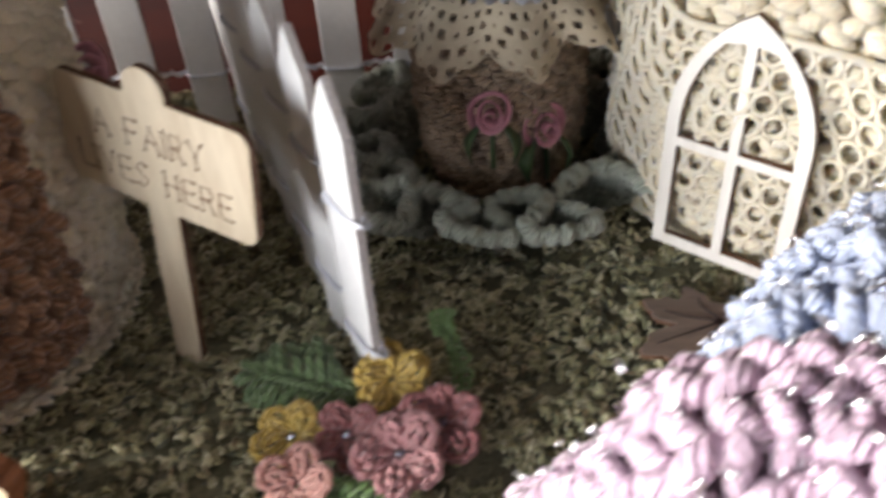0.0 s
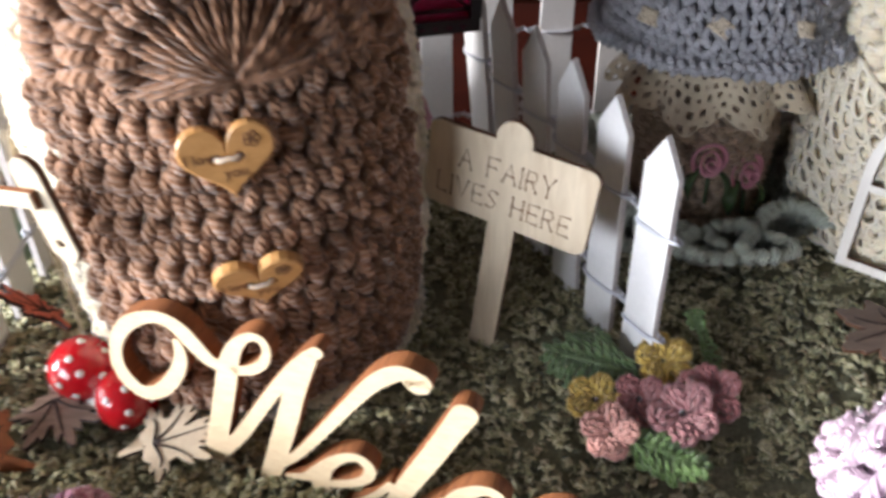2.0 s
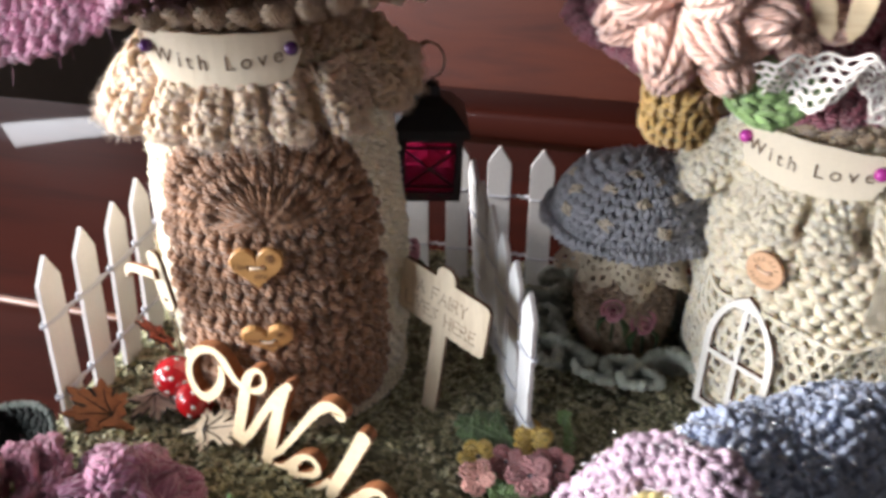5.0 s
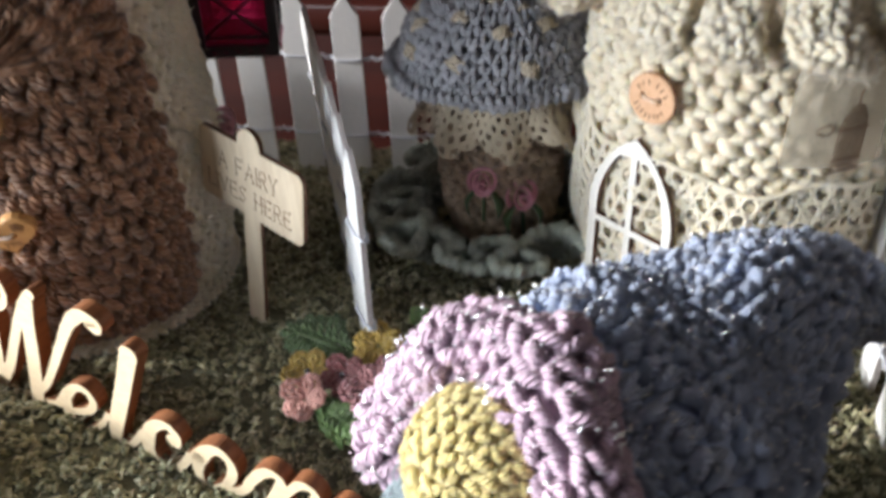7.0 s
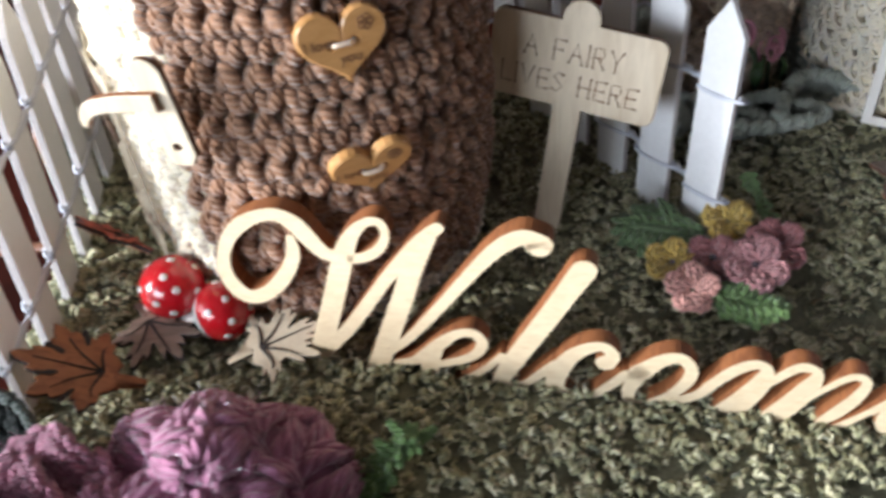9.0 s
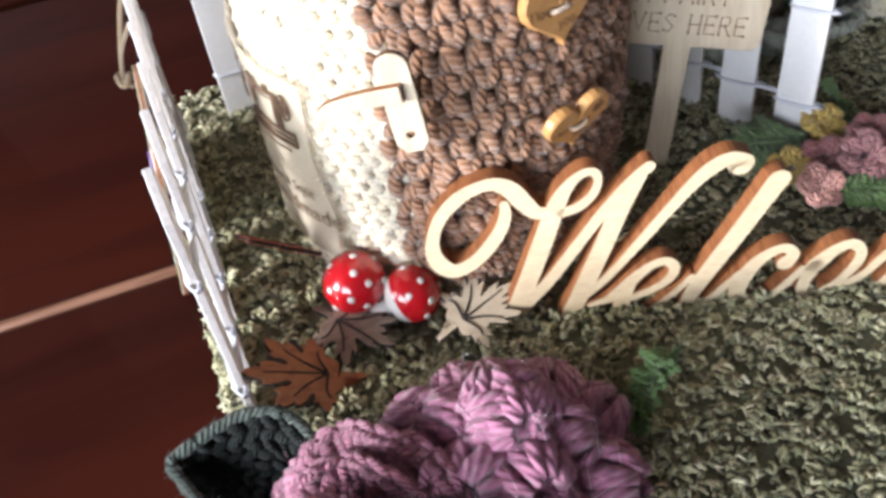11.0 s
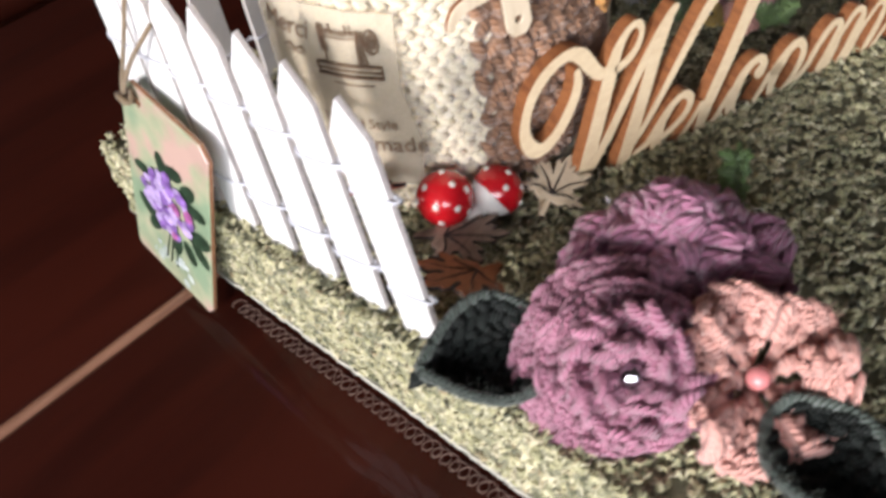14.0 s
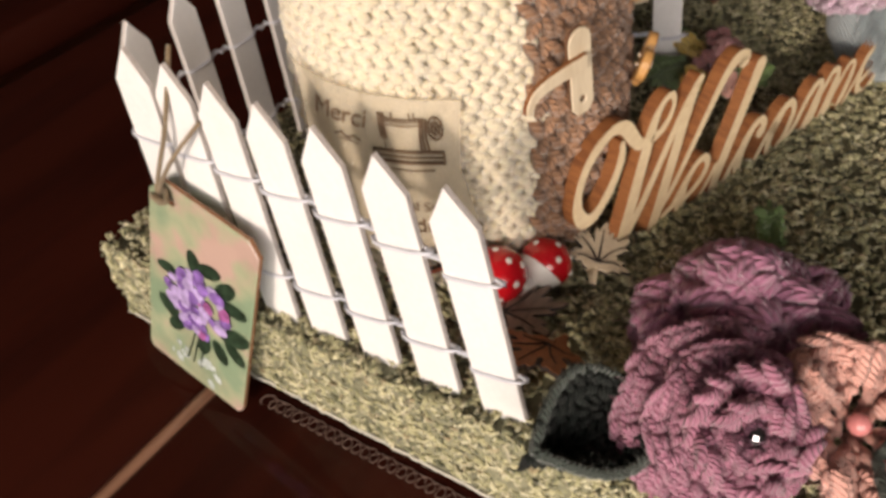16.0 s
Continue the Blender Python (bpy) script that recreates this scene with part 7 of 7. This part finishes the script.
wooden_leaf((-0.2140, 0.0965, 0.0060), (-0.88, 0.05, 0.47), (0.47, 0.0, 0.88), 0.0200, [M_RUST, M_CHAR], "rust brown wooden oak leaf by the fence", 2, broad=1.45)
wooden_leaf((-0.2010, 0.1160, 0.0010), (0.5, -0.85, 0.05), (0, -0.1, 1), 0.0180, [M_TAUPE, M_CHAR], "taupe wooden leaf under the red toadstools", 3)
wooden_leaf((-0.1650, 0.1020, 0.0020), (0.92, 0.30, 0.10), (0.1, -0.25, 0.95), 0.0165, [M_PLY_PALE, M_CHAR], "pale wooden leaf beside the script word", 4)
wooden_leaf((-0.2105, 0.1400, 0.0175), (-0.86, 0.41, 0.31), (0.50, 0.54, 0.68), 0.0150, [M_REDLEAF, M_CHAR], "dark red wooden leaf standing by the house", 5)
wooden_leaf((0.0540, 0.1440, 0.0000), (-0.9, -0.35, 0.02), (0, -0.05, 1), 0.0190, [M_DARKLEAF, M_BURNT_DARK], "dark brown wooden leaf on the tweed", 6, broad=1.7)
wooden_leaf((0.1110, 0.1330, 0.0020), (0.9, 0.2, 0.2), (0, -0.3, 1), 0.0100, [M_RUST, M_CHAR], "small orange wooden leaf on the tweed", 7, False)


def red_toadstool(at, axis, r, label, spots, seed):
    d = np.array(axis, float)
    d /= np.linalg.norm(d)
    ex = np.cross((0.2, 1.0, 0.1), d)
    ex /= np.linalg.norm(ex)
    ey = np.cross(d, ex)
    at = np.array(at, float)
    thing = empty("red_toadstool", at, label, "toadstool", "small red toadstools")

    def pt(a, th, k=1.0):
        return at + r * k * (math.sin(th) * (math.cos(a) * ex + math.sin(a) * ey) + math.cos(th) * d * 0.95)
    b = Build()
    nt, na = 14, 32
    b.add([pt(2 * math.pi * j / na, max(0.001, i / (nt - 1) * 1.9)) for i in range(nt) for j in range(na)], grid_faces(nt, na, True))
    part("cap", b, M_RED, thing, "glossy red cap")
    w = Build()
    w.add([pt(2 * math.pi * j / na, 1.85 + i / 6 * 1.28, 0.985) for i in range(7) for j in range(na)], grid_faces(7, na, True))
    foot = at - d * r * 1.9
    w.add(*tube([at - d * r * 0.7, foot], [r * 0.36, r * 0.3], 12)[:2])
    part("stem", w, M_DOT, thing, "white stem and underside")
    for a, th in spots:
        c = pt(a, th, 1.0)
        nrm = (c - at) / np.linalg.norm(c - at)
        s1 = np.cross(nrm, (0.3, 0.4, 0.8))
        s1 /= np.linalg.norm(s1)
        s2 = np.cross(nrm, s1)
        sb = Build()
        bv = BALL[0]
        sb.add(c + bv[:, :1] * s1 * r * 0.125 + bv[:, 1:2] * s2 * r * 0.125 + bv[:, 2:] * nrm * r * 0.045, BALL[1])
        part("spot", sb, M_DOT, thing)
    return thing


SPOTS = [(0.0, 0.25), (1.1, 0.75), (2.3, 0.8), (3.5, 0.75), (4.6, 0.8), (5.7, 0.75), (0.5, 1.3), (1.6, 1.35), (2.7, 1.3), (3.9, 1.35), (5.0, 1.3), (6.0, 1.4)]
red_toadstool((-0.1940, 0.1245, 0.0095), (-0.25, -0.45, 0.85), 0.0100, "glossy red spotted toadstool by the brown door", SPOTS, 1)
red_toadstool((-0.1785, 0.1150, 0.0062), (0.84, -0.22, 0.42), 0.0093, "glossy red spotted toadstool tipped on its side", SPOTS, 2)
red_toadstool((0.0715, 0.1410, 0.0080), (-0.2, -0.3, 0.9), 0.0100, "glossy red spotted toadstool behind the gnome doll", SPOTS, 3)

# ---- the hanging lantern ----
lant = empty("lantern", (-0.083, 0.214, 0.079), "small black metal lantern with pink heart panes, hanging", "lantern")
lm = pose(-0.0925, 0.2150, 0.0775, 0, 3, 18)
HW = 0.0135
LH = 0.031


def lbox(name, lo, hi, mat, label=""):
    b = box_build(lo, hi)
    b.v = [np.array([lm @ Vector(p) for p in a]) for a in b.v]
    return part(name, b, mat, lant, label, smooth=False)


lbox("base", (-HW - 0.0015, -HW - 0.0015, 0), (HW + 0.0015, HW + 0.0015, 0.0045), M_BLACK)
for sx2 in (-1, 1):
    for sy2 in (-1, 1):
        lbox("post", (sx2 * HW - 0.0018, sy2 * HW - 0.0018, 0.0045), (sx2 * HW + 0.0018, sy2 * HW + 0.0018, LH), M_BLACK)
lbox("top_plate", (-HW - 0.002, -HW - 0.002, LH), (HW + 0.002, HW + 0.002, LH + 0.003), M_BLACK)
roof = Build()
rv = []
for r, z in ((HW + 0.005, LH + 0.003), (HW + 0.0042, LH + 0.0065), (0.0105, LH + 0.0150), (0.0045, LH + 0.0185), (0.0038, LH + 0.023), (0.001, LH + 0.0245)):
    rv += [lm @ Vector((sx2 * r, sy2 * r, z)) for sx2, sy2 in ((-1, -1), (1, -1), (1, 1), (-1, 1))]
roof.add([tuple(p) for p in rv], grid_faces(6, 4, True) + [(3, 2, 1, 0), (20, 21, 22, 23)])
part("roof", roof, M_BLACK, lant, "black stepped roof", smooth=False)
for q in range(4):
    rot = Matrix.Rotation(math.pi / 2 * q, 4, "Z")
    pane = Build()
    pts = [(-HW, -HW + 0.0004, 0.0045), (HW, -HW + 0.0004, 0.0045), (HW, -HW + 0.0004, LH), (-HW, -HW + 0.0004, LH), (-HW, -HW + 0.0010, 0.0045), (HW, -HW + 0.0010, 0.0045), (HW, -HW + 0.0010, LH), (-HW, -HW + 0.0010, LH)]
    pane.add([tuple(lm @ rot @ Vector(p)) for p in pts], [(0, 1, 2, 3), (7, 6, 5, 4), (0, 4, 5, 1), (1, 5, 6, 2), (2, 6, 7, 3), (3, 7, 4, 0)])
    po = part("pane", pane, M_GLASS_PINK, lant, "translucent pink pane", smooth=False)
    bars = Build()
    segs = [((-HW, 0.006), (HW, LH - 0.0035)), ((HW, 0.006), (-HW, LH - 0.0035)), ((-HW, 0.0075), (HW, 0.0075)), ((-HW, LH - 0.0035), (HW, LH - 0.0035))]
    for (x0, z0), (x1, z1) in segs:
        bars.add(*tube([lm @ rot @ Vector((x0, -HW - 0.0004, z0)), lm @ rot @ Vector((x1, -HW - 0.0004, z1))], 0.0007, 5)[:2])
    part("lattice", bars, M_BLACK, lant)
    heart = prism([(x, y) for x, y in heart_outline(0.008, 20)], 0.0007, 0)
    hmx = lm @ rot @ Matrix(((1, 0, 0, 0), (0, 0, -1, -HW - 0.0002), (0, 1, 0, 0.0205), (0, 0, 0, 1)))
    plate("heart", heart, hmx, [M_GLASS_PINK, M_GLASS_PINK], lant, "pink heart cut-out")
    for k in range(5):
        dots = Build()
        c = lm @ rot @ Vector((-0.009 + 0.0045 * k, -HW - 0.0016, 0.0022))
        dots.stamp(BALL, [place(c, (0.0010, 0.0004, 0.0007))])
        part("hole", dots, M_GLASS_PINK, lant)
top = lm @ Vector((0, 0, LH + 0.0245))
ring = [(top.x + 0.0068 * math.cos(t), top.y + 0.002 * math.sin(t * 0.5), top.z + 0.0095 + 0.0078 * math.sin(t)) for t in np.linspace(-1.57, 4.2, 22)]
v, f, u = tube(ring, 0.0006, 7)
part("ring", Build().add(v, f, 0, u), M_STEEL, lant, "bright wire hanging ring")
hookp = [(top.x, top.y + 0.002, top.z + 0.0172), (top.x - 0.004, top.y + 0.004, top.z + 0.0165), (top.x - 0.016, top.y + 0.004, top.z + 0.010), (top.x - 0.030, top.y - 0.004, top.z + 0.012)]
v, f, u = tube(smooth_path(hookp, 5), 0.0007, 7)
tagged(part("hook", Build().add(v, f, 0, u), M_STEEL), "thin wire hook pushed into the crocheted frill", "hook")

# ---- the painted tag on twine ----
tag = empty("painted_tag", (-0.256, 0.21, TABLE), "wooden tag painted with purple violets, tied with twine", "tag")
tag_m = frame_at((-0.2525, 0.2315, -0.0425), (-0.03, -0.95, -0.285), (0.150, -0.28, 0.92))
TW, TH = 0.0500, 0.0900
outline = [(-TW * 0.46, 0.0), (TW * 0.46, 0.0), (TW * 0.5, 0.003), (TW * 0.5, TH - 0.005), (TW * 0.40, TH), (-TW * 0.38, TH), (-TW * 0.5, TH - 0.007), (-TW * 0.5, 0.003)]


def tag_paint():
    m, t, b = material("painted_tag_front")
    tex = t.nodes.new("ShaderNodeTexCoord")
    n1 = nodes(t, "ShaderNodeTexNoise", Scale=42.0, Detail=3.0)
    n2 = nodes(t, "ShaderNodeTexNoise", Scale=60.0, Detail=4.0)
    for n in (n1, n2):
        t.links.new(tex.outputs["Object"], n.inputs["Vector"])
    a = ramp(t, n1.outputs[0], [(0.38, (0.22, 0.31, 0.20)), (0.5, (0.36, 0.38, 0.25)), (0.60, (0.48, 0.33, 0.28))])
    k = ramp(t, n2.outputs[0], [(0.35, (0.85,) * 3), (0.65, (1.05,) * 3)])
    t.links.new(mixed(t, 1.0, a.outputs[0], k.outputs[0], "MULTIPLY"), b.inputs["Base Color"])
    b.inputs["Roughness"].default_value = 0.35
    b.inputs["Coat Weight"].default_value = 0.3
    return m


M_TAG = tag_paint()
M_TAGEDGE = timber("tag_edge_wood", (0.34, 0.16, 0.08), (0.22, 0.09, 0.04), (60, 400, 400), 0.6)
plate("board", prism(outline, 0.0024, 0.0004, [ring_outline(0.0022, 12, (-0.0150, TH - 0.0065))]), tag_m, [M_TAG, M_TAGEDGE], tag)
M_VIOLET = plain("violet_paint", (0.30, 0.16, 0.50), 0.4, amount=0.5, second=300)
M_VIOLET2 = plain("pale_violet_paint", (0.50, 0.38, 0.68), 0.4, amount=0.3, second=300)
M_PINKPAINT = plain("pink_violet_paint", (0.45, 0.13, 0.36), 0.4, amount=0.4, second=300)
M_PAINTLEAF = plain("dark_leaf_paint", (0.025, 0.055, 0.03), 0.4, amount=0.5, second=300)
M_FROST = plain("glitter_paint", (0.62, 0.70, 0.68), 0.25, amount=0.4, bump=0.8, grain=1500)
rg = np.random.default_rng(170)


def petal(px, py, r, mat, ang=0.0, ratio=0.7, z=0.0028, name="painted_petal"):
    b = Build()
    n = 10
    ring = [tag_m @ Vector((px + r * math.cos(t) * math.cos(ang) - r * ratio * math.sin(t) * math.sin(ang), py + r * math.cos(t) * math.sin(ang) + r * ratio * math.sin(t) * math.cos(ang), z)) for t in np.linspace(0, 2 * math.pi, n + 1)[:-1]]
    mid = tag_m @ Vector((px, py, z + 0.0004))
    b.add([tuple(p) for p in ring] + [tuple(mid)], [(i, (i + 1) % n, n) for i in range(n)])
    return part(name, b, mat, tag)


for px, py, r, an in ((0.004, 0.068, 0.0062, 0.4), (0.012, 0.064, 0.0065, 0.9), (0.017, 0.058, 0.0060, 0.1), (0.018, 0.044, 0.0080, 0.5), (0.019, 0.036, 0.0062, -0.6), (0.012, 0.031, 0.0060, -1.0), (-0.014, 0.036, 0.0068, -0.6), (-0.010, 0.030, 0.006, 0.9), (-0.003, 0.067, 0.0060, 1.9), (-0.016, 0.056, 0.005, 0.2), (0.004, 0.029, 0.006, 1.4)):
    petal(px, py - 0.0045, r, M_PAINTLEAF, an, 0.55, 0.00255, "painted_leaf")
for k in range(64):
    a, q = rg.uniform(0, 6.28), rg.uniform(0, 1) ** 0.6
    px, py = 0.0145 * q * math.cos(a), 0.0440 + 0.0155 * q * math.sin(a)
    petal(px, py, rg.uniform(0.0024, 0.0040), (M_VIOLET, M_VIOLET2, M_PINKPAINT if px > 0 else M_VIOLET2)[int(rg.integers(0, 3))], rg.uniform(0, 3), 0.75, 0.0027 + 0.000012 * k)
for x0, x1 in ((0.002, -0.001), (0.004, 0.003), (0.0, -0.004)):
    b = Build().add(*tube([tag_m @ Vector((x0, 0.031, 0.0026)), tag_m @ Vector(((x0 + x1) / 2, 0.02, 0.0027)), tag_m @ Vector((x1, 0.010, 0.0026))], 0.0004, 4)[:2])
    part("painted_stem", b, M_PAINTLEAF, tag)
for k in range(14):
    petal(rg.uniform(-0.012, 0.012), rg.uniform(0.004, 0.016), rg.uniform(0.001, 0.003), M_FROST, rg.uniform(0, 3), 0.6, 0.00252, "glitter")
hole = tag_m @ Vector((-0.0150, TH - 0.0065, 0.002))
tops = [Vector(side_t[4]) + Vector((-0.003, 0.006, -0.014)), Vector(side_t[5]) + Vector((0.004, 0.0, 0.004))]
tw = Build()
for i, tp in enumerate(tops):
    p = [hole + Vector((-0.001, 0, 0)), hole + Vector((-0.003, 0.001 * i, 0.005)), (hole + tp) / 2 + Vector((-0.003, 0.002 * (1 - 2 * i), 0.002)), tp]
    v, f, u = tube(smooth_path(p, 6), 0.0008, 6)
    tw.add(v, f, 0, u)
for k in range(2):
    knot = [hole + Vector((-0.003 + 0.0022 * math.cos(t), 0.0026 * math.sin(t), 0.004 + 0.0016 * math.cos(2 * t + k))) for t in np.linspace(0, 6.28, 14)]
    v, f, u = tube(knot, 0.0009, 6)
    tw.add(v, f, 0, u)
part("twine", tw, M_TWINE, tag, "knotted brown jute twine")

# loops of fine thread on the table, modelled in place of a trim's reflection
loops = []
for k in range(640):
    t = k / 640
    a = k * 0.60
    loops.append((-0.2448 - 0.0026 * math.cos(a), 0.205 - 0.255 * t + 0.0026 * math.sin(a), TABLE + 0.0006 + 0.0003 * math.sin(a * 0.5)))
v, f, u = tube(loops, 0.00016, 5)
tagged(part("reflected_trim", Build().add(v, f, 0, u), plain("reflected_thread", (0.30, 0.20, 0.16), 0.5, amount=0.2)), "fine thread loops on the table standing for a reflected trim", "trim", kind="structure")
